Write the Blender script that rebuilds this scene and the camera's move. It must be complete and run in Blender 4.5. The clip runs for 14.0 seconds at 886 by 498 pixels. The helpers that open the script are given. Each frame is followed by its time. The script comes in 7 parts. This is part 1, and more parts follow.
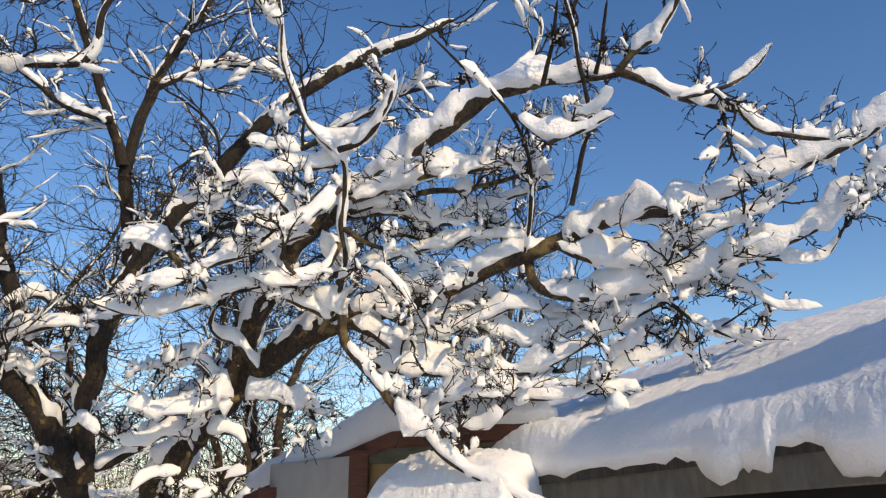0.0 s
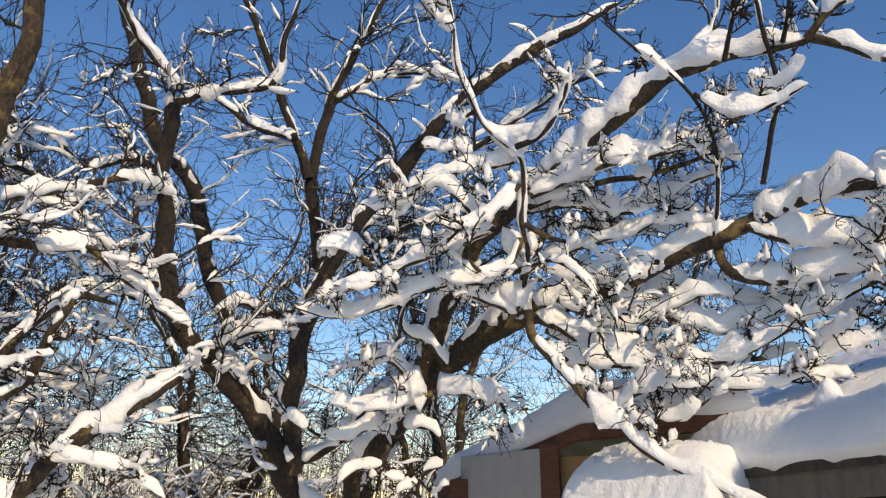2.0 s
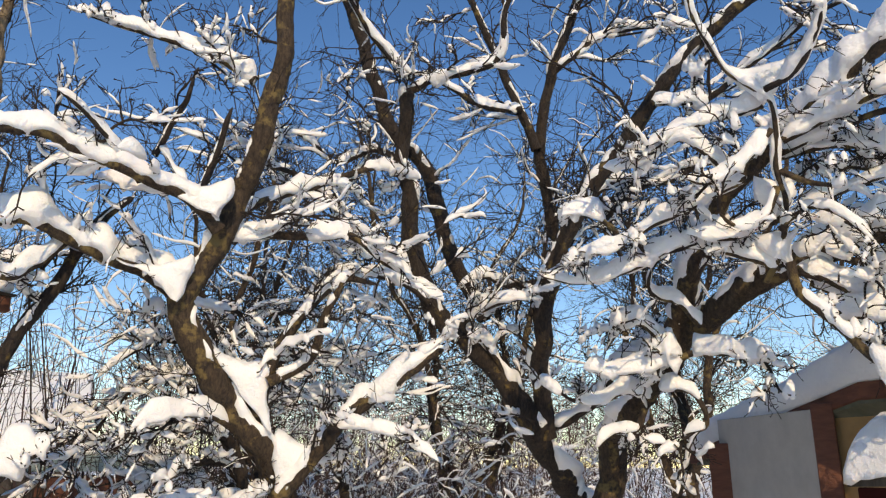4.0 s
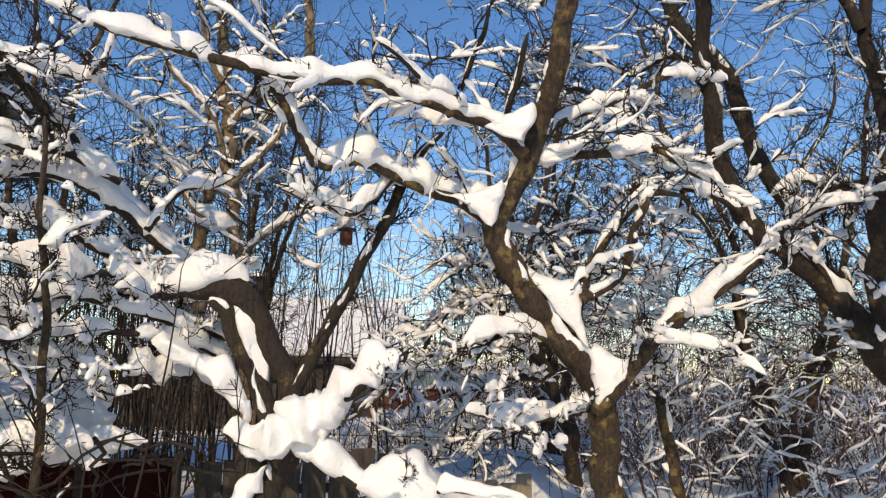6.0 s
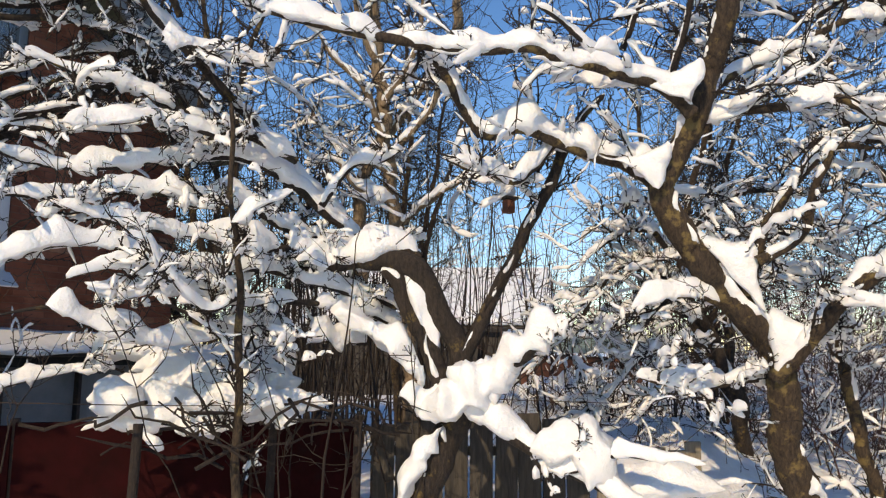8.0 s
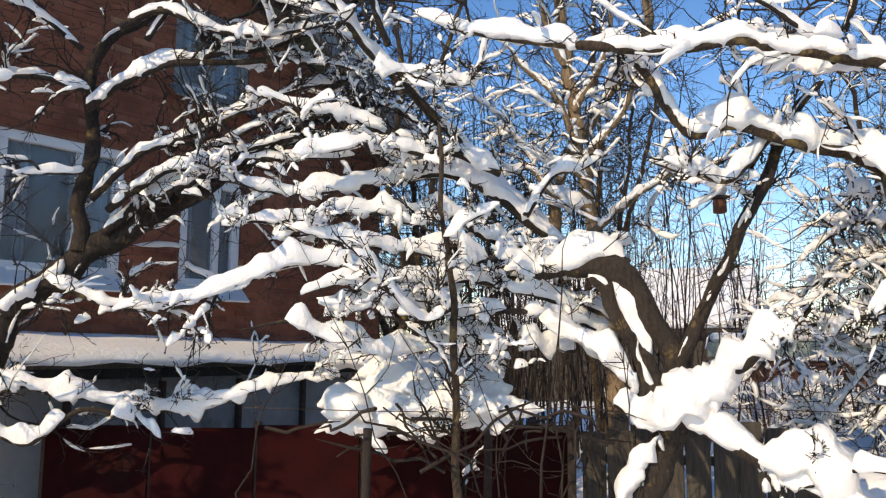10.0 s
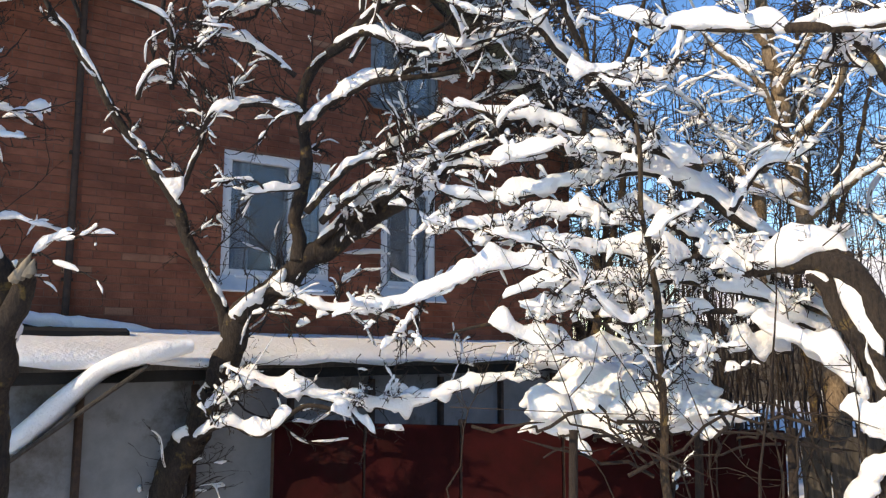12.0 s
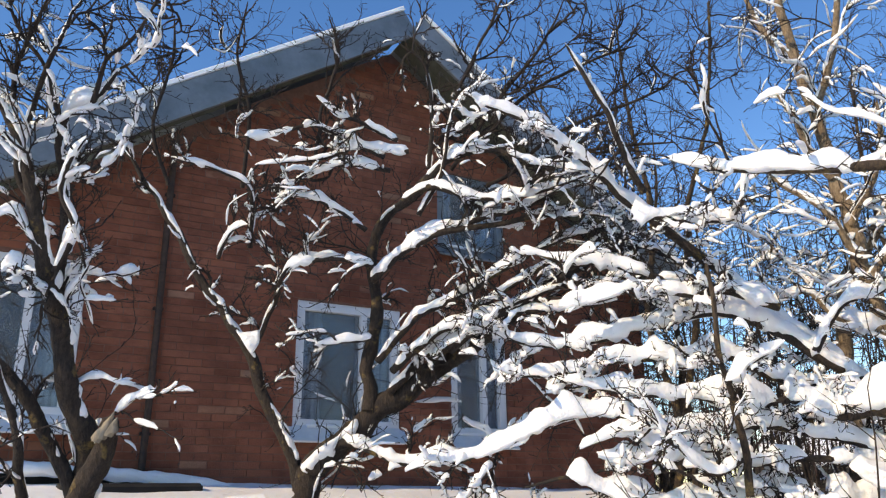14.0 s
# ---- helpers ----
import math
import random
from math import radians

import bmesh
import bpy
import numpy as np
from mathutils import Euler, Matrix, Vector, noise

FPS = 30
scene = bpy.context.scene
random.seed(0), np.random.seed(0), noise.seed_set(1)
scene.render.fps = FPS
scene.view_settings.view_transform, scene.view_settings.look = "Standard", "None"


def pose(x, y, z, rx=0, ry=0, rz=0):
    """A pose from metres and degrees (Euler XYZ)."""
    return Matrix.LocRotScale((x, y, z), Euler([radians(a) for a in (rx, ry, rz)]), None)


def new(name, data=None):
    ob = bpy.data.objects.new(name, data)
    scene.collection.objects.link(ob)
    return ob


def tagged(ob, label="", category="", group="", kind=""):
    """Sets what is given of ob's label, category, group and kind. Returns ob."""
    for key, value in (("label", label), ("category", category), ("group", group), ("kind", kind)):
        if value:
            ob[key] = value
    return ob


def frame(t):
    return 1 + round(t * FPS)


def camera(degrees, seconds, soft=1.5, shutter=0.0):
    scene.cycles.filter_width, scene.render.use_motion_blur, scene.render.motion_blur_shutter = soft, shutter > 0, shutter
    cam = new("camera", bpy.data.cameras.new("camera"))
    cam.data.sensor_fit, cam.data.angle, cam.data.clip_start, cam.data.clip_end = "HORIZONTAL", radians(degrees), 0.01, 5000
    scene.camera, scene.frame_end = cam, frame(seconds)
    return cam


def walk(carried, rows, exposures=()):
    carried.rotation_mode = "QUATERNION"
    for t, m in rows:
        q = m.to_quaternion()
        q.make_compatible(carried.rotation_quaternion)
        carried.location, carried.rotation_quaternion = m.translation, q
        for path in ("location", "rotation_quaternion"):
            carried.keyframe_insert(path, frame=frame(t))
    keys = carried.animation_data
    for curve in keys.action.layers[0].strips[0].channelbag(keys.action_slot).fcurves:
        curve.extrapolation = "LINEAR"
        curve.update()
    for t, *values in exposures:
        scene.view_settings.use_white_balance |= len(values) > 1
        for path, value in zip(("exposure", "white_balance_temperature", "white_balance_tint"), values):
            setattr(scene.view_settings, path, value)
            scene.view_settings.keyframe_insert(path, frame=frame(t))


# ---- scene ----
cam = camera(60.3, 14.0, 1.25)
walk(cam, [
    (0.0, pose(0.000, 0.000, 1.600, 108.64, 0.50, 1.12)),
    (0.5, pose(-0.026, -0.009, 1.607, 108.62, 0.57, 2.26)),
    (1.0, pose(-0.056, -0.021, 1.609, 108.52, 0.25, 5.11)),
    (1.5, pose(-0.088, -0.035, 1.608, 108.33, 0.04, 9.89)),
    (2.0, pose(-0.123, -0.051, 1.605, 108.10, 0.01, 13.47)),
    (2.5, pose(-0.158, -0.071, 1.599, 107.59, -0.55, 18.24)),
    (3.0, pose(-0.193, -0.093, 1.591, 107.06, -0.32, 22.44)),
    (5.5, pose(-0.344, -0.236, 1.547, 102.00, -0.75, 45.40)),
    (6.0, pose(-0.366, -0.270, 1.539, 99.96, -0.77, 51.31)),
    (6.5, pose(-0.384, -0.306, 1.533, 98.67, -0.85, 53.75)),
    (7.0, pose(-0.398, -0.342, 1.529, 97.81, -0.83, 56.65)),
    (7.5, pose(-0.408, -0.379, 1.526, 97.54, -0.66, 58.62)),
    (8.0, pose(-0.415, -0.415, 1.524, 97.48, -0.67, 61.97)),
    (10.5, pose(-0.397, -0.584, 1.547, 97.65, -0.03, 80.50)),
    (11.0, pose(-0.385, -0.610, 1.557, 97.42, -0.03, 85.09)),
    (11.5, pose(-0.373, -0.633, 1.569, 97.30, -0.05, 87.63)),
    (12.0, pose(-0.360, -0.651, 1.581, 97.38, -0.04, 89.97)),
    (12.5, pose(-0.348, -0.664, 1.595, 99.34, 0.01, 93.02)),
    (13.0, pose(-0.337, -0.671, 1.610, 103.54, 0.30, 94.11)),
    (13.5, pose(-0.328, -0.672, 1.625, 105.34, 0.46, 94.72)),
    (14.0, pose(-0.322, -0.664, 1.640, 107.77, 0.61, 95.27)),
], [(0.0, 0.22, 9500, 10), (3.0, 0.13, 9500, 10), (8.0, 0.18, 9200, 10), (11.0, 0.58, 9100, 10), (14.0, 0.66, 8900, 10)])

# ---- light ----
SUN_AZ = Vector((0.64, -0.77, 0.0)).normalized()
SUN_UP = radians(30)
world = bpy.data.worlds.new("sky")
scene.world = world
world.use_nodes = True
wn = world.node_tree
wn.nodes.clear()
sky = wn.nodes.new("ShaderNodeTexSky")
sky.sky_type, sky.sun_disc, sky.sun_elevation = "NISHITA", False, SUN_UP
sky.sun_rotation = math.atan2(SUN_AZ.x, SUN_AZ.y)
sky.air_density, sky.dust_density, sky.ozone_density, sky.altitude = 1.0, 0.0, 4.0, 200
back = wn.nodes.new("ShaderNodeBackground")
back.inputs["Strength"].default_value = 0.17
wout = wn.nodes.new("ShaderNodeOutputWorld")
deep = wn.nodes.new("ShaderNodeHueSaturation")
deep.inputs["Saturation"].default_value, deep.inputs["Hue"].default_value = 1.24, 0.510
wn.links.new(sky.outputs[0], deep.inputs["Color"])
wn.links.new(deep.outputs[0], back.inputs["Color"])
wn.links.new(back.outputs[0], wout.inputs[0])
sun = new("sun", bpy.data.lights.new("sun", "SUN"))
sun.data.energy, sun.data.angle, sun.data.color = 2.55, radians(0.6), (1.0, 0.90, 0.76)
sun_dir = SUN_AZ * math.cos(SUN_UP) + Vector((0, 0, math.sin(SUN_UP)))
sun.rotation_mode = "QUATERNION"
sun.rotation_quaternion = sun_dir.to_track_quat("Z", "Y")


# ---- materials ----
def material(name, rough=0.8, metal=0.0):
    m = bpy.data.materials.new(name)
    m.use_nodes = True
    b = m.node_tree.nodes["Principled BSDF"]
    b.inputs["Roughness"].default_value, b.inputs["Metallic"].default_value = rough, metal
    return m, m.node_tree, b


def noise_tex(nt, scale, detail=4.0, coords=None, rough=0.55):
    n = nt.nodes.new("ShaderNodeTexNoise")
    n.inputs["Scale"].default_value, n.inputs["Detail"].default_value, n.inputs["Roughness"].default_value = scale, detail, rough
    nt.links.new(coords, n.inputs["Vector"])
    return n.outputs["Fac"]


def place(nt, stretch=(1, 1, 1)):
    g = nt.nodes.new("ShaderNodeNewGeometry")
    mp = nt.nodes.new("ShaderNodeMapping")
    mp.inputs["Scale"].default_value = stretch
    nt.links.new(g.outputs["Position"], mp.inputs["Vector"])
    return mp.outputs[0]


def ramp(nt, fac, stops):
    r = nt.nodes.new("ShaderNodeValToRGB")
    while len(r.color_ramp.elements) < len(stops):
        r.color_ramp.elements.new(0.5)
    for e, (p, c) in zip(r.color_ramp.elements, stops):
        e.position, e.color = p, (*c, 1)
    nt.links.new(fac, r.inputs[0])
    return r.outputs[0]


def mix(nt, fac, a, b, kind="MIX"):
    n = nt.nodes.new("ShaderNodeMix")
    n.data_type, n.blend_type = "RGBA", kind
    for v, s in ((fac, n.inputs[0]), (a, n.inputs[6]), (b, n.inputs[7])):
        if isinstance(v, (int, float)):
            s.default_value = v
        elif isinstance(v, tuple):
            s.default_value = (*v, 1)
        else:
            nt.links.new(v, s)
    return n.outputs[2]


def bump(nt, b, height, strength, dist=0.01):
    n = nt.nodes.new("ShaderNodeBump")
    n.inputs["Strength"].default_value, n.inputs["Distance"].default_value = strength, dist
    nt.links.new(height, n.inputs["Height"])
    nt.links.new(n.outputs[0], b.inputs["Normal"])


def make_snow():
    m, nt, b = material("snow", 0.55)
    c = place(nt)
    big, fine = noise_tex(nt, 5, 3, c), noise_tex(nt, 60, 4, c)
    nt.links.new(ramp(nt, big, [(0.3, (0.88, 0.89, 0.90)), (0.7, (0.93, 0.935, 0.94))]), b.inputs["Base Color"])
    h = nt.nodes.new("ShaderNodeMath")
    h.operation = "MULTIPLY_ADD"
    h.inputs[1].default_value = 0.35
    nt.links.new(fine, h.inputs[0]), nt.links.new(noise_tex(nt, 18, 3, c), h.inputs[2])
    bump(nt, b, h.outputs[0], 0.5, 0.03)
    b.inputs["Subsurface Weight"].default_value = 0.35
    b.inputs["Subsurface Radius"].default_value = (0.03, 0.035, 0.04)
    b.inputs["Subsurface Scale"].default_value = 0.5
    return m


def make_bark(name, dark, light, lichen, amount):
    m, nt, b = material(name, 0.9)
    c, cz = place(nt), place(nt, (1, 1, 0.35))
    grain = noise_tex(nt, 55, 6, cz, 0.7)
    col = ramp(nt, grain, [(0.32, dark), (0.72, light)])
    patch = ramp(nt, noise_tex(nt, 9, 5, c, 0.65), [(amount, (0, 0, 0)), (amount + 0.1, (1, 1, 1))])
    col = mix(nt, patch, col, lichen)
    nt.links.new(col, b.inputs["Base Color"])
    bump(nt, b, grain, 0.9, 0.02)
    return m


SNOW = make_snow()
BARK = make_bark("bark_old", (0.012, 0.008, 0.006), (0.105, 0.070, 0.044), (0.20, 0.14, 0.055), 0.54)
BARK_DARK = make_bark("bark_dark", (0.008, 0.006, 0.005), (0.062, 0.043, 0.032), (0.17, 0.115, 0.04), 0.59)
TWIG = make_bark("bark_twig", (0.012, 0.008, 0.007), (0.052, 0.035, 0.026), (0.09, 0.07, 0.04), 0.70)
TWIG_RED = make_bark("bark_red_twig", (0.04, 0.022, 0.02), (0.15, 0.085, 0.07), (0.16, 0.12, 0.09), 0.68)
BIRCH = make_bark("bark_birch", (0.10, 0.065, 0.04), (0.42, 0.31, 0.2), (0.06, 0.045, 0.035), 0.62)


def make_plain(name, lo, hi, rough=0.7, metal=0.0, scale=6.0, stretch=(1, 1, 1), relief=0.25, stain=None, fine=40.0):
    m, nt, b = material(name, rough, metal)
    c = place(nt, stretch)
    col = ramp(nt, noise_tex(nt, scale, 6, c, 0.65), [(0.3, lo), (0.7, hi)])
    if stain:
        s = ramp(nt, noise_tex(nt, scale * 0.45, 7, c, 0.7), [(0.54, (0, 0, 0)), (0.68, (1, 1, 1))])
        col = mix(nt, s, col, stain)
    nt.links.new(col, b.inputs["Base Color"])
    bump(nt, b, noise_tex(nt, fine, 5, c), relief, 0.01)
    return m


def make_brick():
    m, nt, b = material("brick", 0.9)
    info = nt.nodes.new("ShaderNodeObjectInfo")
    geo = nt.nodes.new("ShaderNodeNewGeometry")
    add = nt.nodes.new("ShaderNodeMath")
    add.operation = "ADD"
    nt.links.new(info.outputs["Random"], add.inputs[0]), nt.links.new(geo.outputs["Random Per Island"], add.inputs[1])
    fr = nt.nodes.new("ShaderNodeMath")
    fr.operation = "FRACT"
    nt.links.new(add.outputs[0], fr.inputs[0])
    col = ramp(nt, fr.outputs[0], [(0.0, (0.265, 0.088, 0.051)), (0.55, (0.305, 0.104, 0.060)), (0.965, (0.35, 0.126, 0.075)), (1.0, (0.46, 0.26, 0.17))])
    c = place(nt)
    grime = ramp(nt, noise_tex(nt, 1.1, 6, c, 0.65), [(0.35, (0.74, 0.72, 0.70)), (0.65, (1, 1, 1))])
    col = mix(nt, 1.0, col, grime, "MULTIPLY")
    blotch = ramp(nt, noise_tex(nt, 2.6, 5, place(nt, (1, 1, 1.8)), 0.7), [(0.38, (0.70, 0.62, 0.58)), (0.55, (1.0, 0.98, 0.95)), (0.72, (1.18, 1.08, 1.0))])
    col = mix(nt, 1.0, col, blotch, "MULTIPLY")
    nt.links.new(col, b.inputs["Base Color"])
    bump(nt, b, noise_tex(nt, 70, 4, c), 0.4, 0.01)
    return m


BRICK = make_brick()
MORTAR = make_plain("mortar", (0.16, 0.075, 0.052), (0.25, 0.125, 0.088), 0.95, scale=14)
WHITE = make_plain("white_paint", (0.66, 0.68, 0.70), (0.80, 0.80, 0.80), 0.45, scale=9)
ZINC = make_plain("weathered_sheet_metal", (0.14, 0.16, 0.17), (0.25, 0.27, 0.29), 0.45, 0.4, 3, (1, 1, 1), 0.1)
SOFFIT = make_plain("mossy_boards", (0.07, 0.08, 0.05), (0.15, 0.15, 0.11), 0.9, scale=5)
RUST = make_plain("dark_pipe", (0.03, 0.018, 0.014), (0.08, 0.045, 0.03), 0.8, scale=20)
# Red set far below sheet paint: the fence's shade is in this colour.
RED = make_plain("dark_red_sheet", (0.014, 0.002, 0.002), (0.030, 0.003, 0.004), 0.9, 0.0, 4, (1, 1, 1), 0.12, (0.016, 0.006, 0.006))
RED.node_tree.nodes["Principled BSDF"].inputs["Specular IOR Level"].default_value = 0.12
GREYSHEET = make_plain("grey_sheet", (0.17, 0.18, 0.19), (0.27, 0.28, 0.29), 0.6, 0.0, 3, (1, 1, 1), 0.1, (0.09, 0.08, 0.07))
BOARD = make_plain("old_grey_board", (0.028, 0.024, 0.020), (0.085, 0.072, 0.060), 0.9, 0.0, 9, (4, 4, 0.5), 0.4, (0.04, 0.035, 0.03), 30)
PALE = make_plain("pale_board", (0.20, 0.165, 0.12), (0.33, 0.28, 0.21), 0.9, 0.0, 9, (4, 4, 0.5), 0.35, (0.13, 0.11, 0.09), 30)
TIMBER = make_plain("red_brown_timber", (0.10, 0.035, 0.022), (0.19, 0.07, 0.04), 0.75, 0.0, 8, (1, 1, 4), 0.25)
PLASTER = make_plain("ochre_plaster", (0.28, 0.17, 0.075), (0.38, 0.24, 0.11), 0.9, scale=5)
WHITEWALL = make_plain("white_plaster", (0.42, 0.41, 0.39), (0.52, 0.51, 0.48), 0.9, scale=5)
FASCIA = make_plain("grey_fascia", (0.10, 0.088, 0.07), (0.18, 0.16, 0.13), 0.85, 0.0, 6, (3, 3, 1), 0.3)
# Near black that stands for deep shade in gaps and under eaves.
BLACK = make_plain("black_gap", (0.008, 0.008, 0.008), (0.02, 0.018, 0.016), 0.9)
GREENTIN = make_plain("green_grey_tin", (0.16, 0.24, 0.24), (0.25, 0.33, 0.33), 0.5, scale=3)
CURTAIN = make_plain("curtain", (0.16, 0.19, 0.23), (0.42, 0.45, 0.50), 0.9, 0.0, 5, (6, 6, 0.2), 0.3)


def make_glass():
    m, nt, b = material("window_glass", 0.03)
    b.inputs["Base Color"].default_value = (0.72, 0.82, 0.88, 1)
    b.inputs["Transmission Weight"].default_value = 0.9
    b.inputs["IOR"].default_value = 1.5
    return m


GLASS = make_glass()


# ---- mesh helpers ----
class Buf:
    """Collects vertices and faces for one mesh."""

    def __init__(self):
        self.v, self.f, self.n = [], [], 0

    def add(self, v, f):
        self.v.append(np.asarray(v, dtype=float))
        self.f.append(np.asarray(f, dtype=int) + self.n)
        self.n += len(v)

    def mesh(self, name, mat, smooth=True):
        me = bpy.data.meshes.new(name)
        v = np.concatenate(self.v)
        f = np.concatenate(self.f)
        me.vertices.add(len(v))
        me.vertices.foreach_set("co", v.ravel())
        me.loops.add(f.size)
        me.loops.foreach_set("vertex_index", f.ravel())
        me.polygons.add(len(f))
        me.polygons.foreach_set("loop_start", np.arange(0, f.size, 4))
        me.polygons.foreach_set("loop_total", np.full(len(f), 4))
        me.polygons.foreach_set("use_smooth", np.full(len(f), smooth))
        me.materials.append(mat)
        me.update(calc_edges=True)
        me.validate()
        return me


def ring_faces(n, k):
    i, j = np.meshgrid(np.arange(n - 1), np.arange(k), indexing="ij")
    a, b = i * k + j, i * k + (j + 1) % k
    return np.stack([a, b, b + k, a + k], -1).reshape(-1, 4)


def spline(pts, step):
    """Catmull-Rom through the rows of pts, sampled about every step."""
    p = np.asarray(pts, dtype=float)
    q = np.vstack([2 * p[0] - p[1], p, 2 * p[-1] - p[-2]])
    out = []
    for i in range(1, len(q) - 2):
        a, b, c, d = q[i - 1], q[i], q[i + 1], q[i + 2]
        n = max(2, int(np.linalg.norm((c - b)[:3]) / step))
        t = np.linspace(0, 1, n, endpoint=False)[:, None]
        out.append(0.5 * (2 * b + (c - a) * t + (2 * a - 5 * b + 4 * c - d) * t ** 2 + (3 * b - a - 3 * c + d) * t ** 3))
    out.append(p[-1:])
    return np.vstack(out)


def tangents(c):
    t = np.gradient(c, axis=0)
    return t / (np.linalg.norm(t, axis=1)[:, None] + 1e-9)


def tube(buf, c, r, k, rng, rough=0.0, closed_end=True):
    t = tangents(c)
    ref = np.array([0.31, 0.52, 0.80]) if abs(t[0] @ [0.31, 0.52, 0.80]) < 0.9 else np.array([0.9, -0.3, 0.1])
    u = np.cross(t, ref)
    u /= np.linalg.norm(u, axis=1)[:, None] + 1e-9
    w = np.cross(t, u)
    a = np.arange(k) * 2 * math.pi / k
    rr = r[:, None] * (1 + rough * rng.normal(size=(len(c), k)))
    if closed_end:
        rr[-1] *= 0.25
    v = c[:, None] + rr[..., None] * (np.cos(a)[None, :, None] * u[:, None] + np.sin(a)[None, :, None] * w[:, None])
    buf.add(v.reshape(-1, 3), ring_faces(len(c), k))


def wave(rng, n, spacing):
    m = max(2, int(n / spacing) + 3)
    return np.interp(np.linspace(0, m - 1, n), np.arange(m), rng.random(m))


def even(a, times=2):
    for _ in range(times):
        p = np.concatenate([a[:1], a, a[-1:]])
        a = 0.25 * p[:-2] + 0.5 * p[1:-1] + 0.25 * p[2:]
    return a


def snow_strip(buf, c, r, thick, k, rng, lumps=6, gaps=0.0, rag=0.03, cover=0.0):
    """Snow lying on a branch: a ridge with steep sides on its upper half, low where the branch is steep, with open stretches."""
    n = len(c)
    if n < 4:
        return
    t = tangents(c)
    flat = np.clip(1 - t[:, 2] ** 2, 0, 1)
    h = thick * flat ** 0.6 * (0.5 + 0.75 * even(wave(rng, n, lumps))) * (0.6 + 0.8 * even(wave(rng, n, max(2.2, lumps / 2.2)), 1))
    on = (flat > 0.13) & (wave(rng, n, lumps * 1.6) > gaps)
    side = np.cross(t, [0, 0, 1.0])
    side /= np.linalg.norm(side, axis=1)[:, None] + 1e-9
    up = np.cross(side, t) * 0.5 + np.array([0, 0, 0.5])
    a = np.arange(k) * 2 * math.pi / k
    ca, sa = np.sign(np.cos(a)) * np.abs(np.cos(a)) ** 0.8, np.sin(a)
    i = 0
    while i < n:
        if not on[i]:
            i += 1
            continue
        j = i
        while j < n and on[j]:
            j += 1
        m = j - i
        if m >= 4:
            x = np.linspace(-1, 1, m)
            e = np.clip(1 - np.abs(x) ** (9 if m > 16 else 5 if m > 8 else 3), 0.03, 1) ** 0.5
            hh, rr = h[i:j] * e, r[i:j]
            half = (rr * 1.05 + (0.15 + 0.05 * cover) * hh) * (0.3 + 0.7 * e) * (0.75 + 0.5 * even(wave(rng, m, 3.5), 1))
            drip = np.clip(wave(rng, m, 2.4) - 0.72, 0, 1) * 2.4
            low = rr * 0.7 + hh * (0.10 + drip * rng.uniform(0.2, 1.0))
            sway = (even(wave(rng, m, lumps)) - 0.5) * 0.22 * hh
            mid = c[i:j] + up[i:j] * (rr * 0.40)[:, None] + side[i:j] * sway[:, None]
            jit = 1 + rag * rng.normal(size=(m, k)) + 0.34 * (np.stack([wave(rng, m, 3.2) for _ in range(k)], -1) - 0.5)
            jit = 0.5 * jit + 0.25 * (np.roll(jit, 1, 1) + np.roll(jit, -1, 1))
            scallop = hh * (0.84 + 0.36 * wave(rng, m, 2.1))
            swell = np.where(ca > 0, (0.74 + 0.52 * wave(rng, m, 2.3))[:, None], (0.74 + 0.52 * wave(rng, m, 2.3))[:, None])
            hang = np.where(ca > 0, (0.5 + 1.1 * wave(rng, m, 1.9))[:, None], (0.5 + 1.1 * wave(rng, m, 1.9))[:, None])
            rise = np.where(sa > 0, scallop[:, None] * sa, low[:, None] * hang * sa) * jit
            v = mid[:, None] + (half[:, None] * swell * ca * jit)[..., None] * side[i:j][:, None] + rise[..., None] * up[i:j][:, None]
            (buf() if callable(buf) else buf).add(v.reshape(-1, 3), ring_faces(m, k)[:, ::-1])
        i = j + 1


def part(name, me, parent, label="", kind=""):
    ob = new(name, me)
    ob.parent = parent
    return tagged(ob, label, kind=kind)


# ---- lie of the land ----
def land(X, Y):
    dist = np.hypot(X, Y)
    drop = 0.55 / (1 + np.exp(np.clip((X + 4.6) * 2.0, -50, 50))) / (1 + np.exp(np.clip((Y - 2.2) * 1.6, -50, 50)))
    lumps = 0.10 * np.sin(X * 1.7 + 0.6 * Y) * np.cos(Y * 1.3 - 0.4 * X) + 0.05 * np.sin(3.9 * X + 1.0) * np.sin(3.3 * Y)
    fade = np.clip(1.5 - dist / 60, 0, 1) * np.clip((dist - 1.5) / 3, 0, 1)
    bank = 0.55 * np.exp(-((X + 6.6) ** 2 + (Y - 5.6) ** 2) / 3.2) + 0.35 * np.exp(-((X + 8.5) ** 2 + (Y - 8.5) ** 2) / 9.0)
    return 0.10 - drop + lumps * fade + bank


# ---- trees ----
class Plant:
    pass


SEED = [11]


def plant(name, label, bark=None, twig=None):
    p = Plant()
    p.name, p.label, p.ob = name, label, None
    p.bark = BIRCH if name == "birch_tree" else BARK_DARK if "dark" in label or "dead" in label or name == "plum_tree" else BARK
    p.twig = twig or TWIG
    p.wood, p.snow, p.spurs, p.laden = Buf(), Buf(), [], 1.0
    p.depth = 0.74 if "plum" in name or "dead" in name or "birch" in name else 1.1 if "laden" in label else 0.85
    SEED[0] += 1
    p.rng = np.random.default_rng(SEED[0])
    PLANTS.append(p)
    return p


PLANTS = []


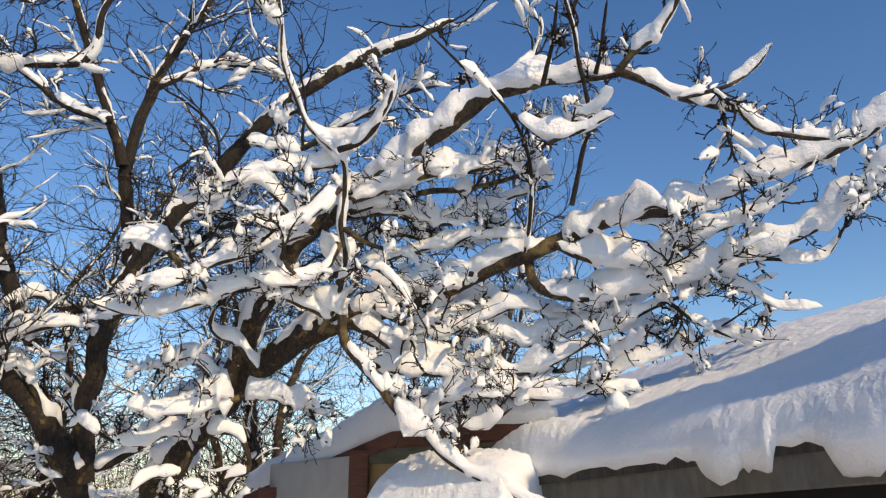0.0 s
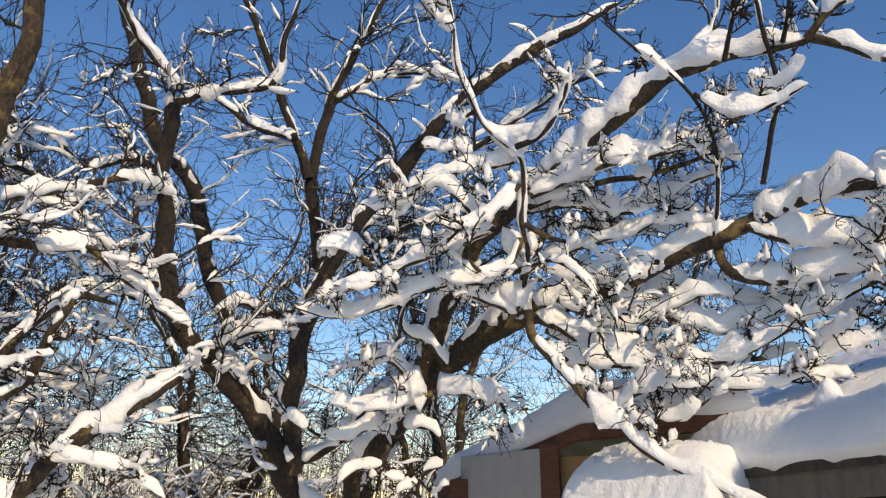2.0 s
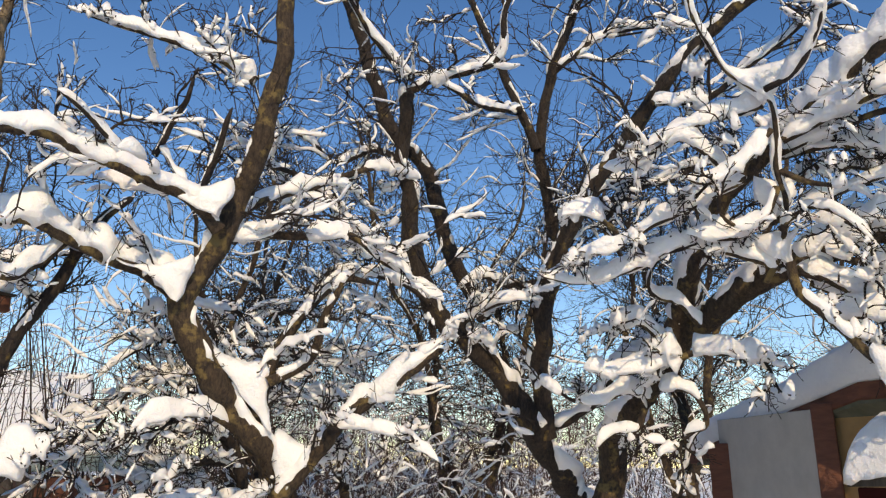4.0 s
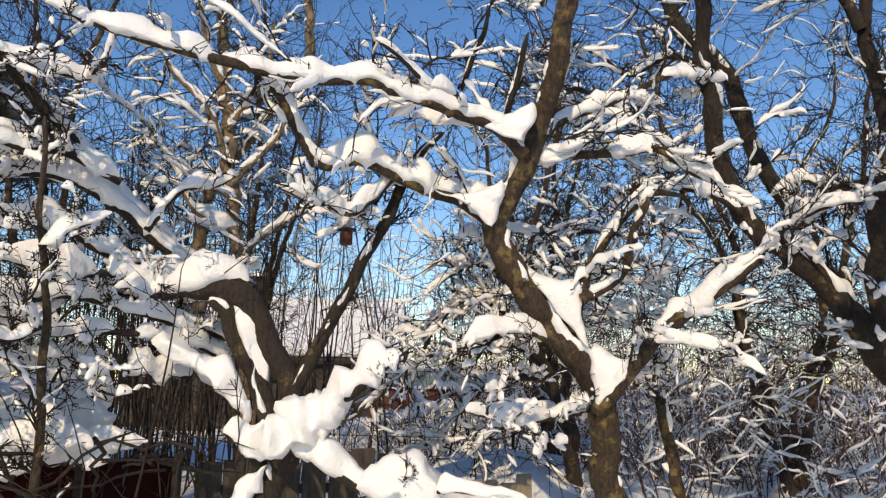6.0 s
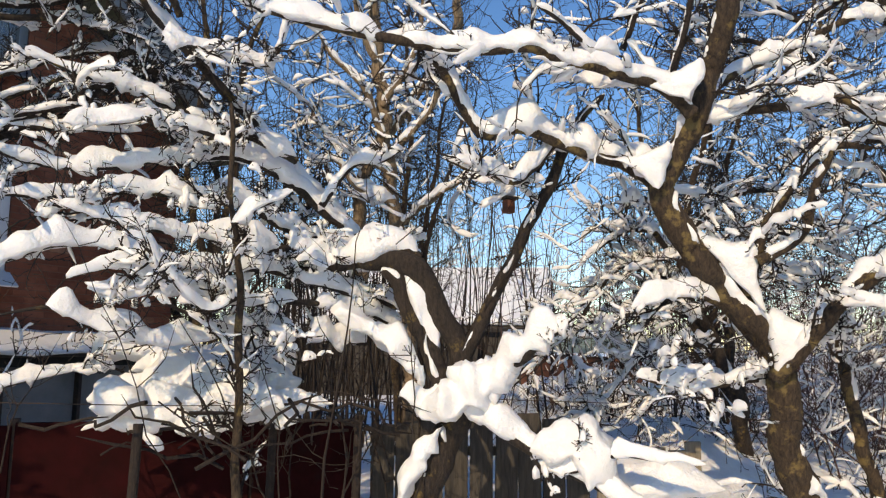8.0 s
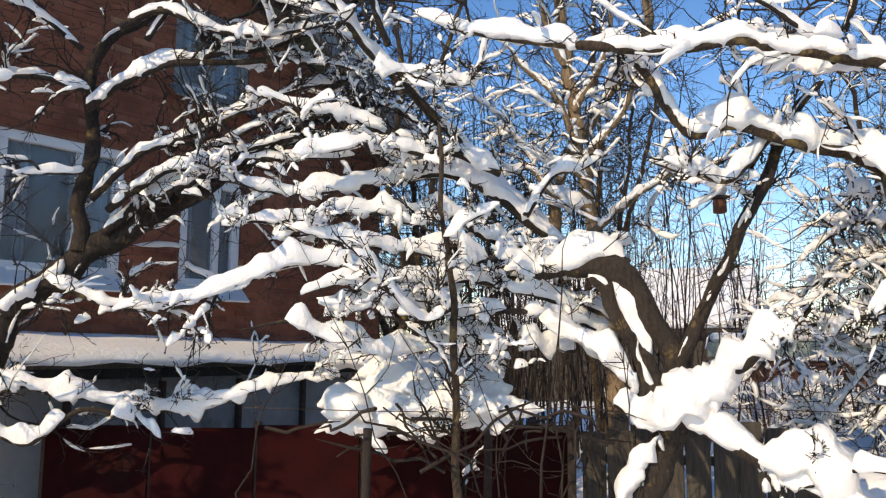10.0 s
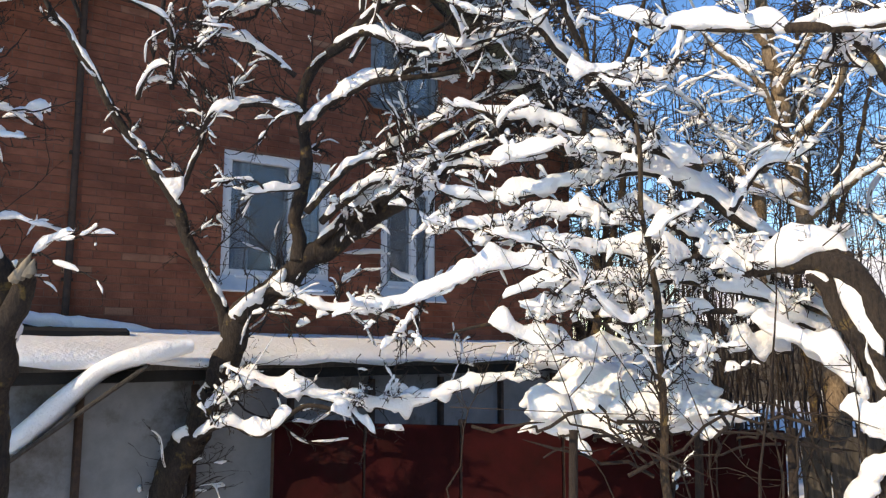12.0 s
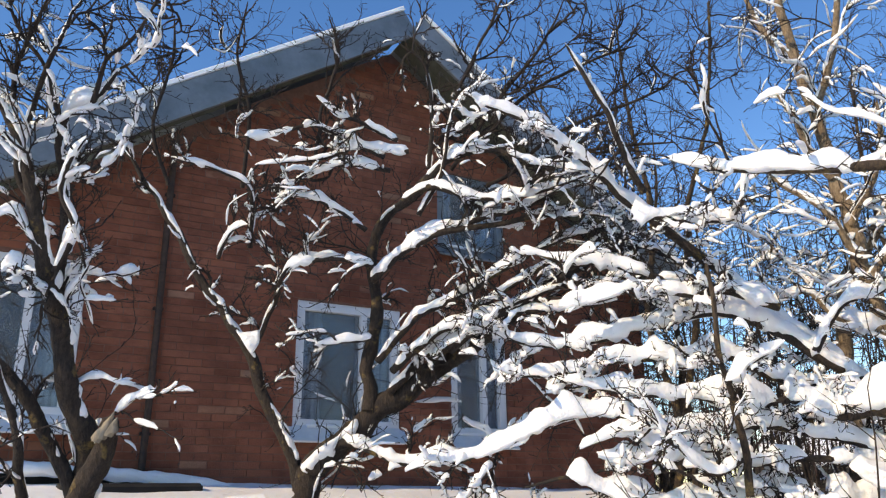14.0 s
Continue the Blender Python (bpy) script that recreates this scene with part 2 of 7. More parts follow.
def shoot(p, start, way, length, r, level, thick, lift=0.25):
    """A branchlet with side shoots, buds and the snow that lies on it. level -1 is the strongest."""
    rng = p.rng
    n = 10 if level < 0 else 7 if level == 0 else 5
    c = [np.array(start)]
    d = np.array(way) / np.linalg.norm(way)
    for i in range(n - 1):
        d = d + rng.normal(size=3) * 0.24 + np.array([0, 0, lift * rng.uniform(-0.3, 0.9) / n])
        d /= np.linalg.norm(d)
        c.append(c[-1] + d * length / (n - 1))
    c = np.array(c)
    rad = np.linspace(r, r * 0.5, n)
    tube(p.wood, c, rad, 5 if level < 0 else 4 if level == 0 else 3, rng)
    if thick > 0.01 and rng.random() < (1.0, 0.8, 0.5, 0.25)[level + 1] * p.laden:
        cs = spline(c, length / (n * 2.2))
        rs = np.interp(np.linspace(0, 1, len(cs)), np.linspace(0, 1, n), rad)
        snow_strip(p.snow, cs, rs + 0.003, thick * (1.1, 1.0, 0.8, 0.6)[level + 1] * rng.uniform(0.5, 1.3), 8 if level < 1 else 6, rng, 3.4, (0.24, 0.3, 0.34, 0.36)[level + 1], 0.05, 0.8)
    for i in range(1, n):
        if rng.random() < 0.62:
            w = d + rng.normal(size=3) * 1.0
            w /= np.linalg.norm(w)
            p.spurs.append((*c[i], *(c[i] + w * rng.uniform(0.02, 0.06)), r))
    if level < 2:
        for i in range((rng.integers(4, 7), rng.integers(1, 4), rng.integers(0, 2))[level + 1]):
            j = rng.integers(1, n - 1)
            w = (c[j + 1] - c[j]) / (length / (n - 1)) + rng.normal(size=3) * 0.58 + np.array([0, 0, 0.12])
            shoot(p, c[j], w, length * rng.uniform(0.35, 0.85), max(0.0028, r * 0.66), level + 1, thick * 0.8, lift)


def limb(p, kind, snow, density, twig_len, rows):
    rng = p.rng
    if p.ob is None:
        p.ob = new(p.name)
        p.ob.location = (rows[0][0], rows[0][1], float(land(rows[0][0], rows[0][1])))
        bpy.context.view_layer.update()
        tagged(p.ob, p.label, p.name.split("_")[0] + " tree" if "_" in p.name else "tree")
    if kind == "trunk":
        x, y, z, r0 = rows[0]
        rows = [(x - 0.4 * (rows[1][0] - x), y - 0.4 * (rows[1][1] - y), float(land(x, y)) - 0.1, r0 * 1.35), (x - 0.25 * (rows[1][0] - x), y - 0.25 * (rows[1][1] - y), (z + float(land(x, y))) / 2, r0 * 1.1)] + rows
    s = spline(rows, 0.027)
    n = len(s)
    c, r = s[:, :3].copy(), np.maximum(s[:, 3], 0.004)
    c += np.stack([even(wave(rng, n, 7)) - 0.5 for _ in range(3)], -1) * (r[:, None] * 0.6 + 0.018)
    r = r * (0.92 + 0.2 * wave(rng, n, 4))
    if kind != "trunk":
        r = r * (1 - 0.5 * np.clip((np.linspace(0, 1, n) - 0.85) / 0.15, 0, 1))
    wood = Buf()
    tube(wood, c, r, 12 if r.mean() > 0.03 else 8, rng, 0.035)
    me = wood.mesh(kind, p.bark if kind != "branch" else p.twig)
    ob = part(kind, me, p.ob)
    ob.matrix_parent_inverse = Matrix.Translation(-p.ob.location)
    if snow > 0.01:
        pieces = []

        def piece():
            pieces.append(Buf())
            return pieces[-1]
        snow_strip(piece, c, r, snow * (1.08 if p.depth > 1.0 else 0.95 if p.depth > 0.7 else 0.8) * (0.3 + 0.7 * np.clip(r / r.max(), 0, 1) ** 0.7 if kind != "trunk" else 1.0), 14, rng, 7, 0.09 if snow > 0.1 else 0.22, 0.04, min(1.0, max(0.0, (snow - 0.08) / 0.07)))
        for sn in pieces:
            part("snow", sn.mesh("snow", SNOW), ob, "thick fresh snow lying along the limb")
    length = np.linalg.norm(np.diff(c, axis=0), axis=1).sum()
    t = tangents(c)
    p.laden = min(1.0, max(0.25, snow / 0.13))
    thick = min(0.078, 0.014 + snow * 0.45) * p.depth
    for k in range(int(length * density * 1.45)):
        i = rng.integers(int(n * 0.06), n)
        w = t[i] * rng.uniform(0.4, 1.2) + rng.normal(size=3) * 0.6 + np.array([0, 0, 0.15])
        strong = k % 5 < 2
        if k % 4 == 3:
            shoot(p, c[i], t[i] * 0.3 + rng.normal(size=3) * 0.5 + np.array([0, 0, 0.5]), twig_len * rng.uniform(0.5, 1.1), 0.0042, 0, 0.0, 0.4)
            continue
        shoot(p, c[i], w, twig_len * rng.uniform(0.4, 1.2) * (1.1 if strong else 0.75), rng.uniform(0.0075, 0.012) if strong else rng.uniform(0.0042, 0.0065), -1 if strong else 0, thick)


def add_spurs(p):
    """Short budded side spurs, all of one plant at once."""
    if not p.spurs:
        return
    q = np.array(p.spurs)
    a, b, r = q[:, :3], q[:, 3:6], q[:, 6]
    t = (b - a) / np.linalg.norm(b - a, axis=1)[:, None]
    u = np.cross(t, [0.3, 0.5, 0.81])
    u /= np.linalg.norm(u, axis=1)[:, None] + 1e-9
    w = np.cross(t, u)
    rings = []
    for k, (f, g) in enumerate(((0.0, 0.45), (0.7, 0.45), (1.0, 0.9))):
        rr = np.clip(r * g, 0.0022, 0.0065)
        for m in range(3):
            an = m * 2.0944
            rings.append(a + (b - a) * f + (np.cos(an) * u + np.sin(an) * w) * rr[:, None])
    v = np.stack(rings, 1).reshape(-1, 3)
    f = (ring_faces(3, 3)[None] + (np.arange(len(q)) * 9)[:, None, None]).reshape(-1, 4)
    p.wood.add(v, f)


def finish(p):
    add_spurs(p)
    if p.wood.n:
        tw = part("crown", p.wood.mesh("crown", p.twig), p.ob, "many thin dark twigs with buds", "stuff")
        tw.matrix_parent_inverse = Matrix.Translation(-p.ob.location)
        if p.snow.n:
            part("twig_snow", p.snow.mesh("twig_snow", SNOW), tw, "snow ridges lying along the twigs", "stuff")



tree = plant("apple_tree", "old lichen-covered apple tree heavily laden with fresh snow")
limb(tree, "trunk", 0.09, 1.0, 0.40,
     [(-2.13, 5.53, 1.68, 0.102), (-1.84, 5.29, 1.96, 0.095), (-1.62, 5.10, 2.18, 0.090), (-1.46, 4.97, 2.33, 0.087), (-1.28, 4.84, 2.45, 0.083), (-1.02, 4.69, 2.56, 0.079), (-0.80, 4.57, 2.65, 0.075), (-0.62, 4.47, 2.70, 0.072)])
limb(tree, "limb", 0.15, 3.0, 0.35,
     [(-0.65, 4.48, 2.69, 0.065), (-0.43, 4.42, 2.73, 0.062), (-0.15, 4.35, 2.79, 0.058), (0.15, 4.25, 2.89, 0.054), (0.40, 4.16, 2.97, 0.050), (0.63, 4.09, 3.03, 0.047), (0.84, 4.03, 3.09, 0.044), (0.96, 3.99, 3.13, 0.042), (1.23, 3.92, 3.14, 0.039), (1.43, 3.87, 3.17, 0.036), (1.60, 3.81, 3.22, 0.033)])
limb(tree, "limb", 0.14, 3.0, 0.30,
     [(1.50, 3.85, 3.25, 0.031), (1.66, 3.80, 3.28, 0.028), (1.86, 3.74, 3.32, 0.026), (2.07, 3.66, 3.38, 0.023), (2.24, 3.58, 3.47, 0.020), (2.42, 3.50, 3.54, 0.017)])
limb(tree, "limb", 0.12, 3.0, 0.30,
     [(0.83, 3.95, 3.06, 0.023), (1.00, 3.75, 3.07, 0.017), (1.09, 3.64, 3.05, 0.013)])
limb(tree, "limb", 0.14, 3.0, 0.30,
     [(0.57, 4.08, 3.00, 0.024), (0.74, 4.07, 2.90, 0.022), (0.91, 4.05, 2.86, 0.021), (1.10, 4.00, 2.88, 0.019), (1.30, 3.92, 2.95, 0.017), (1.50, 3.85, 3.02, 0.015), (1.69, 3.78, 3.10, 0.013), (1.80, 3.73, 3.16, 0.012)])
limb(tree, "limb", 0.14, 4.0, 0.35,
     [(0.42, 4.19, 2.97, 0.029), (0.45, 4.20, 2.84, 0.029), (0.57, 4.20, 2.73, 0.029), (0.74, 4.18, 2.69, 0.028), (0.95, 4.12, 2.71, 0.027), (1.16, 4.05, 2.75, 0.027), (1.33, 3.99, 2.80, 0.026), (1.56, 3.92, 2.84, 0.026), (1.83, 3.81, 2.94, 0.025), (1.98, 3.73, 3.02, 0.024), (2.10, 3.65, 3.12, 0.024), (2.19, 3.57, 3.23, 0.023), (2.36, 3.46, 3.34, 0.023)])
limb(tree, "limb", 0.16, 3.0, 0.40,
     [(-1.44, 4.90, 2.32, 0.076), (-1.31, 4.72, 2.61, 0.071), (-1.17, 4.57, 2.86, 0.067), (-0.99, 4.41, 3.10, 0.063), (-0.80, 4.30, 3.24, 0.059), (-0.60, 4.21, 3.35, 0.056), (-0.38, 4.10, 3.47, 0.053), (-0.17, 3.98, 3.61, 0.049), (0.06, 3.88, 3.71, 0.045), (0.22, 3.80, 3.79, 0.043), (0.44, 3.73, 3.83, 0.040), (0.68, 3.66, 3.81, 0.037), (0.91, 3.60, 3.80, 0.033)])
limb(tree, "limb", 0.09, 3.0, 0.30,
     [(0.89, 3.60, 3.80, 0.021), (0.99, 3.51, 3.90, 0.019), (1.08, 3.45, 3.95, 0.016), (1.16, 3.36, 4.06, 0.014), (1.20, 3.28, 4.15, 0.012)])
limb(tree, "limb", 0.10, 3.0, 0.30,
     [(0.89, 3.60, 3.80, 0.023), (1.05, 3.59, 3.72, 0.021), (1.19, 3.58, 3.64, 0.020), (1.35, 3.56, 3.57, 0.019), (1.49, 3.55, 3.52, 0.018), (1.58, 3.55, 3.42, 0.017), (1.72, 3.53, 3.36, 0.015), (1.90, 3.49, 3.34, 0.014), (2.02, 3.45, 3.35, 0.013)])
limb(tree, "limb", 0.06, 4.0, 0.30,
     [(1.15, 3.47, 3.57, 0.013), (1.32, 3.44, 3.58, 0.011), (1.42, 3.41, 3.60, 0.010), (1.50, 3.37, 3.67, 0.009), (1.60, 3.30, 3.78, 0.007)])
limb(tree, "branch", 0.03, 3.0, 0.20,
     [(0.65, 3.96, 3.18, 0.016), (0.69, 3.83, 3.38, 0.014), (0.73, 3.69, 3.58, 0.013), (0.71, 3.59, 3.73, 0.012), (0.65, 3.47, 3.89, 0.011), (0.59, 3.34, 4.07, 0.009), (0.55, 3.25, 4.19, 0.009)])
limb(tree, "branch", 0.07, 2.0, 0.20,
     [(0.41, 4.09, 2.96, 0.013), (0.42, 3.87, 3.23, 0.011), (0.39, 3.71, 3.44, 0.010), (0.31, 3.60, 3.55, 0.010), (0.19, 3.50, 3.65, 0.009), (0.07, 3.41, 3.72, 0.008), (-0.03, 3.33, 3.78, 0.008), (-0.13, 3.25, 3.84, 0.007)])
limb(tree, "branch", 0.09, 3.0, 0.25,
     [(0.31, 3.57, 3.54, 0.015), (0.42, 3.56, 3.44, 0.013), (0.57, 3.51, 3.40, 0.011), (0.71, 3.46, 3.42, 0.010), (0.81, 3.40, 3.45, 0.008)])
limb(tree, "branch", 0.10, 3.0, 0.25,
     [(0.60, 3.70, 3.48, 0.014), (0.69, 3.60, 3.54, 0.011), (0.79, 3.51, 3.58, 0.009), (0.83, 3.45, 3.61, 0.007)])
limb(tree, "branch", 0.00, 3.0, 0.20,
     [(0.48, 3.61, 3.74, 0.014), (0.52, 3.50, 3.86, 0.012), (0.54, 3.40, 3.95, 0.010), (0.55, 3.30, 4.05, 0.009)])
limb(tree, "branch", 0.00, 3.0, 0.20,
     [(0.76, 3.60, 3.80, 0.012), (0.79, 3.46, 3.92, 0.010), (0.79, 3.30, 4.05, 0.007)])
limb(tree, "limb", 0.12, 3.0, 0.30,
     [(-0.64, 4.09, 2.60, 0.026), (-0.61, 4.09, 2.47, 0.026), (-0.50, 4.08, 2.31, 0.024), (-0.36, 4.08, 2.12, 0.023), (-0.21, 4.06, 1.98, 0.022), (-0.06, 4.04, 1.85, 0.020), (0.08, 4.02, 1.76, 0.019), (0.24, 3.99, 1.67, 0.018), (0.37, 3.96, 1.61, 0.017), (0.49, 3.93, 1.55, 0.016)])
limb(tree, "limb", 0.12, 3.0, 0.35,
     [(-0.76, 4.21, 2.53, 0.016), (-0.65, 4.10, 2.73, 0.015), (-0.60, 4.00, 2.90, 0.014), (-0.62, 3.91, 3.06, 0.014), (-0.59, 3.82, 3.22, 0.013), (-0.59, 3.74, 3.36, 0.012), (-0.66, 3.69, 3.43, 0.012), (-0.77, 3.62, 3.52, 0.011), (-0.84, 3.55, 3.65, 0.011), (-0.89, 3.45, 3.81, 0.010), (-0.88, 3.34, 3.98, 0.009), (-0.88, 3.24, 4.14, 0.009)])
limb(tree, "branch", 0.10, 3.0, 0.30,
     [(-0.59, 3.61, 3.38, 0.019), (-0.48, 3.56, 3.40, 0.017), (-0.39, 3.49, 3.47, 0.015), (-0.32, 3.39, 3.58, 0.012), (-0.28, 3.31, 3.67, 0.010)])
limb(tree, "limb", 0.12, 5.0, 0.40,
     [(-0.58, 4.07, 3.26, 0.024), (-0.37, 4.03, 3.35, 0.023), (-0.14, 4.00, 3.40, 0.021), (0.09, 3.98, 3.42, 0.019), (0.31, 3.96, 3.44, 0.017), (0.47, 3.92, 3.52, 0.015), (0.66, 3.89, 3.59, 0.014), (0.77, 3.86, 3.65, 0.013)])
limb(tree, "limb", 0.10, 5.0, 0.40,
     [(-0.61, 4.18, 3.26, 0.022), (-0.38, 4.15, 3.29, 0.020), (-0.14, 4.12, 3.34, 0.017), (0.09, 4.09, 3.36, 0.015), (0.32, 4.06, 3.39, 0.013), (0.51, 4.03, 3.44, 0.011)])
limb(tree, "limb", 0.10, 5.0, 0.40,
     [(-0.65, 4.29, 3.26, 0.022), (-0.35, 4.26, 3.27, 0.020), (-0.05, 4.27, 3.19, 0.017), (0.15, 4.24, 3.24, 0.015), (0.36, 4.19, 3.34, 0.013), (0.57, 4.16, 3.38, 0.012)])
limb(tree, "limb", 0.10, 6.0, 0.40,
     [(-0.57, 4.40, 3.24, 0.021), (-0.26, 4.40, 3.16, 0.017), (-0.02, 4.40, 3.09, 0.015), (0.19, 4.35, 3.18, 0.012), (0.39, 4.32, 3.20, 0.010)])
limb(tree, "limb", 0.09, 5.0, 0.40,
     [(-0.56, 4.38, 2.98, 0.022), (-0.25, 4.33, 3.03, 0.018), (-0.02, 4.28, 3.08, 0.015), (0.22, 4.23, 3.17, 0.012)])
limb(tree, "limb", 0.13, 5.0, 0.40,
     [(-0.49, 4.36, 2.73, 0.022), (-0.32, 4.38, 2.62, 0.020), (-0.11, 4.38, 2.55, 0.018), (0.11, 4.34, 2.63, 0.015), (0.31, 4.31, 2.68, 0.013), (0.50, 4.29, 2.67, 0.011)])
limb(tree, "limb", 0.12, 5.0, 0.40,
     [(-0.62, 4.39, 2.64, 0.025), (-0.39, 4.40, 2.49, 0.023), (-0.16, 4.41, 2.40, 0.022), (0.14, 4.39, 2.34, 0.020), (0.39, 4.36, 2.33, 0.018), (0.62, 4.30, 2.41, 0.017), (0.82, 4.24, 2.52, 0.015), (1.02, 4.18, 2.61, 0.014), (1.23, 4.12, 2.69, 0.012), (1.42, 4.06, 2.78, 0.011)])
limb(tree, "limb", 0.12, 5.0, 0.40,
     [(-0.57, 4.52, 2.56, 0.024), (-0.30, 4.52, 2.45, 0.021), (0.01, 4.52, 2.35, 0.019), (0.30, 4.49, 2.31, 0.016), (0.56, 4.45, 2.33, 0.014), (0.82, 4.39, 2.38, 0.011)])
limb(tree, "limb", 0.12, 5.0, 0.35,
     [(-0.52, 4.37, 2.40, 0.023), (-0.29, 4.36, 2.34, 0.021), (-0.03, 4.36, 2.30, 0.019), (0.23, 4.36, 2.22, 0.017), (0.48, 4.35, 2.17, 0.016), (0.73, 4.31, 2.21, 0.014), (0.95, 4.25, 2.32, 0.012), (1.13, 4.21, 2.38, 0.011), (1.32, 4.17, 2.44, 0.009)])
limb(tree, "limb", 0.12, 5.0, 0.35,
     [(-0.16, 4.39, 2.66, 0.022), (0.14, 4.40, 2.59, 0.019), (0.40, 4.41, 2.49, 0.017), (0.63, 4.39, 2.52, 0.015), (0.83, 4.35, 2.61, 0.013), (1.02, 4.31, 2.69, 0.011), (1.19, 4.27, 2.77, 0.010)])
limb(tree, "limb", 0.10, 5.0, 0.30,
     [(-0.02, 4.47, 2.75, 0.017), (0.25, 4.44, 2.77, 0.015), (0.52, 4.45, 2.69, 0.013), (0.75, 4.46, 2.62, 0.012), (1.01, 4.46, 2.58, 0.010), (1.28, 4.42, 2.63, 0.008)])
limb(tree, "branch", 0.08, 3.0, 0.25,
     [(1.10, 4.08, 2.71, 0.014), (1.21, 4.08, 2.62, 0.012), (1.34, 4.08, 2.52, 0.010), (1.48, 4.06, 2.45, 0.008)])
limb(tree, "branch", 0.08, 3.0, 0.25,
     [(1.35, 4.05, 2.81, 0.014), (1.50, 4.05, 2.73, 0.012), (1.64, 4.05, 2.68, 0.010), (1.78, 4.05, 2.60, 0.008), (1.97, 4.03, 2.59, 0.006)])
limb(tree, "branch", 0.09, 3.0, 0.25,
     [(1.47, 3.94, 2.81, 0.012), (1.64, 3.91, 2.83, 0.010), (1.78, 3.89, 2.82, 0.009), (1.95, 3.86, 2.83, 0.007), (2.04, 3.81, 2.93, 0.006)])
limb(tree, "limb", 0.10, 3.0, 0.30,
     [(-0.28, 4.36, 2.10, 0.018), (-0.06, 4.31, 2.05, 0.014), (0.12, 4.26, 2.00, 0.012), (0.29, 4.16, 2.10, 0.009)])
limb(tree, "limb", 0.12, 3.0, 0.30,
     [(-0.15, 4.25, 2.14, 0.022), (0.06, 4.18, 2.17, 0.016), (0.25, 4.15, 2.15, 0.012)])
limb(tree, "limb", 0.12, 4.0, 0.35,
     [(-0.69, 4.19, 2.59, 0.022), (-0.84, 4.14, 2.66, 0.021), (-1.03, 4.08, 2.73, 0.019), (-1.21, 4.05, 2.74, 0.017), (-1.42, 4.04, 2.66, 0.016), (-1.62, 4.01, 2.62, 0.014), (-1.81, 3.98, 2.62, 0.012), (-1.96, 3.94, 2.66, 0.011)])
limb(tree, "limb", 0.12, 4.0, 0.30,
     [(-0.76, 3.93, 3.04, 0.020), (-0.91, 3.92, 2.99, 0.019), (-1.09, 3.90, 2.90, 0.017), (-1.26, 3.88, 2.84, 0.015), (-1.43, 3.87, 2.76, 0.013), (-1.57, 3.84, 2.73, 0.012), (-1.69, 3.81, 2.75, 0.010)])
limb(tree, "limb", 0.11, 4.0, 0.30,
     [(-1.48, 4.00, 2.80, 0.019), (-1.52, 3.92, 2.88, 0.016), (-1.58, 3.85, 2.94, 0.014), (-1.66, 3.79, 2.95, 0.011), (-1.74, 3.74, 2.94, 0.009)])
limb(tree, "limb", 0.11, 4.0, 0.30,
     [(-0.62, 3.77, 3.23, 0.018), (-0.73, 3.75, 3.09, 0.015), (-0.84, 3.72, 3.01, 0.013), (-0.95, 3.68, 2.97, 0.011), (-1.04, 3.63, 2.99, 0.009)])
limb(tree, "limb", 0.11, 4.0, 0.30,
     [(-0.86, 3.82, 3.05, 0.018), (-0.96, 3.76, 3.17, 0.016), (-1.05, 3.71, 3.25, 0.015), (-1.21, 3.71, 3.17, 0.012), (-1.37, 3.69, 3.15, 0.011), (-1.50, 3.67, 3.16, 0.009)])
limb(tree, "limb", 0.10, 4.0, 0.30,
     [(-0.63, 3.82, 3.39, 0.017), (-0.78, 3.78, 3.36, 0.015), (-0.92, 3.73, 3.32, 0.013), (-1.06, 3.69, 3.29, 0.011), (-1.20, 3.66, 3.21, 0.009)])
limb(tree, "limb", 0.12, 4.0, 0.30,
     [(-0.66, 4.10, 2.86, 0.019), (-0.80, 4.06, 2.78, 0.016), (-0.95, 4.00, 2.75, 0.013), (-1.11, 3.91, 2.77, 0.009)])
limb(tree, "limb", 0.10, 4.0, 0.30,
     [(-0.64, 3.96, 2.98, 0.019), (-0.69, 3.94, 2.84, 0.016), (-0.78, 3.91, 2.77, 0.013), (-0.86, 3.85, 2.79, 0.011), (-0.90, 3.79, 2.85, 0.009)])
limb(tree, "limb", 0.10, 4.0, 0.30,
     [(-0.64, 3.93, 3.07, 0.019), (-0.50, 3.88, 2.95, 0.014), (-0.34, 3.81, 2.88, 0.010), (-0.31, 3.78, 2.88, 0.009)])
limb(tree, "limb", 0.10, 4.0, 0.30,
     [(-0.64, 4.03, 2.77, 0.019), (-0.51, 3.98, 2.84, 0.016), (-0.36, 3.96, 2.78, 0.013), (-0.23, 3.98, 2.63, 0.009)])
limb(tree, "limb", 0.11, 4.0, 0.30,
     [(-1.22, 4.57, 2.39, 0.024), (-1.28, 4.49, 2.52, 0.020), (-1.39, 4.45, 2.56, 0.017), (-1.45, 4.40, 2.63, 0.014), (-1.42, 4.35, 2.72, 0.012)])
limb(tree, "limb", 0.13, 3.0, 0.30,
     [(-1.30, 4.52, 2.23, 0.023), (-1.45, 4.48, 2.16, 0.020), (-1.62, 4.43, 2.11, 0.016), (-1.77, 4.38, 2.12, 0.014), (-1.88, 4.32, 2.16, 0.011)])
limb(tree, "limb", 0.11, 4.0, 0.30,
     [(-1.39, 4.61, 2.25, 0.022), (-1.48, 4.51, 2.37, 0.019), (-1.56, 4.45, 2.42, 0.017), (-1.68, 4.41, 2.35, 0.014), (-1.76, 4.40, 2.25, 0.011)])
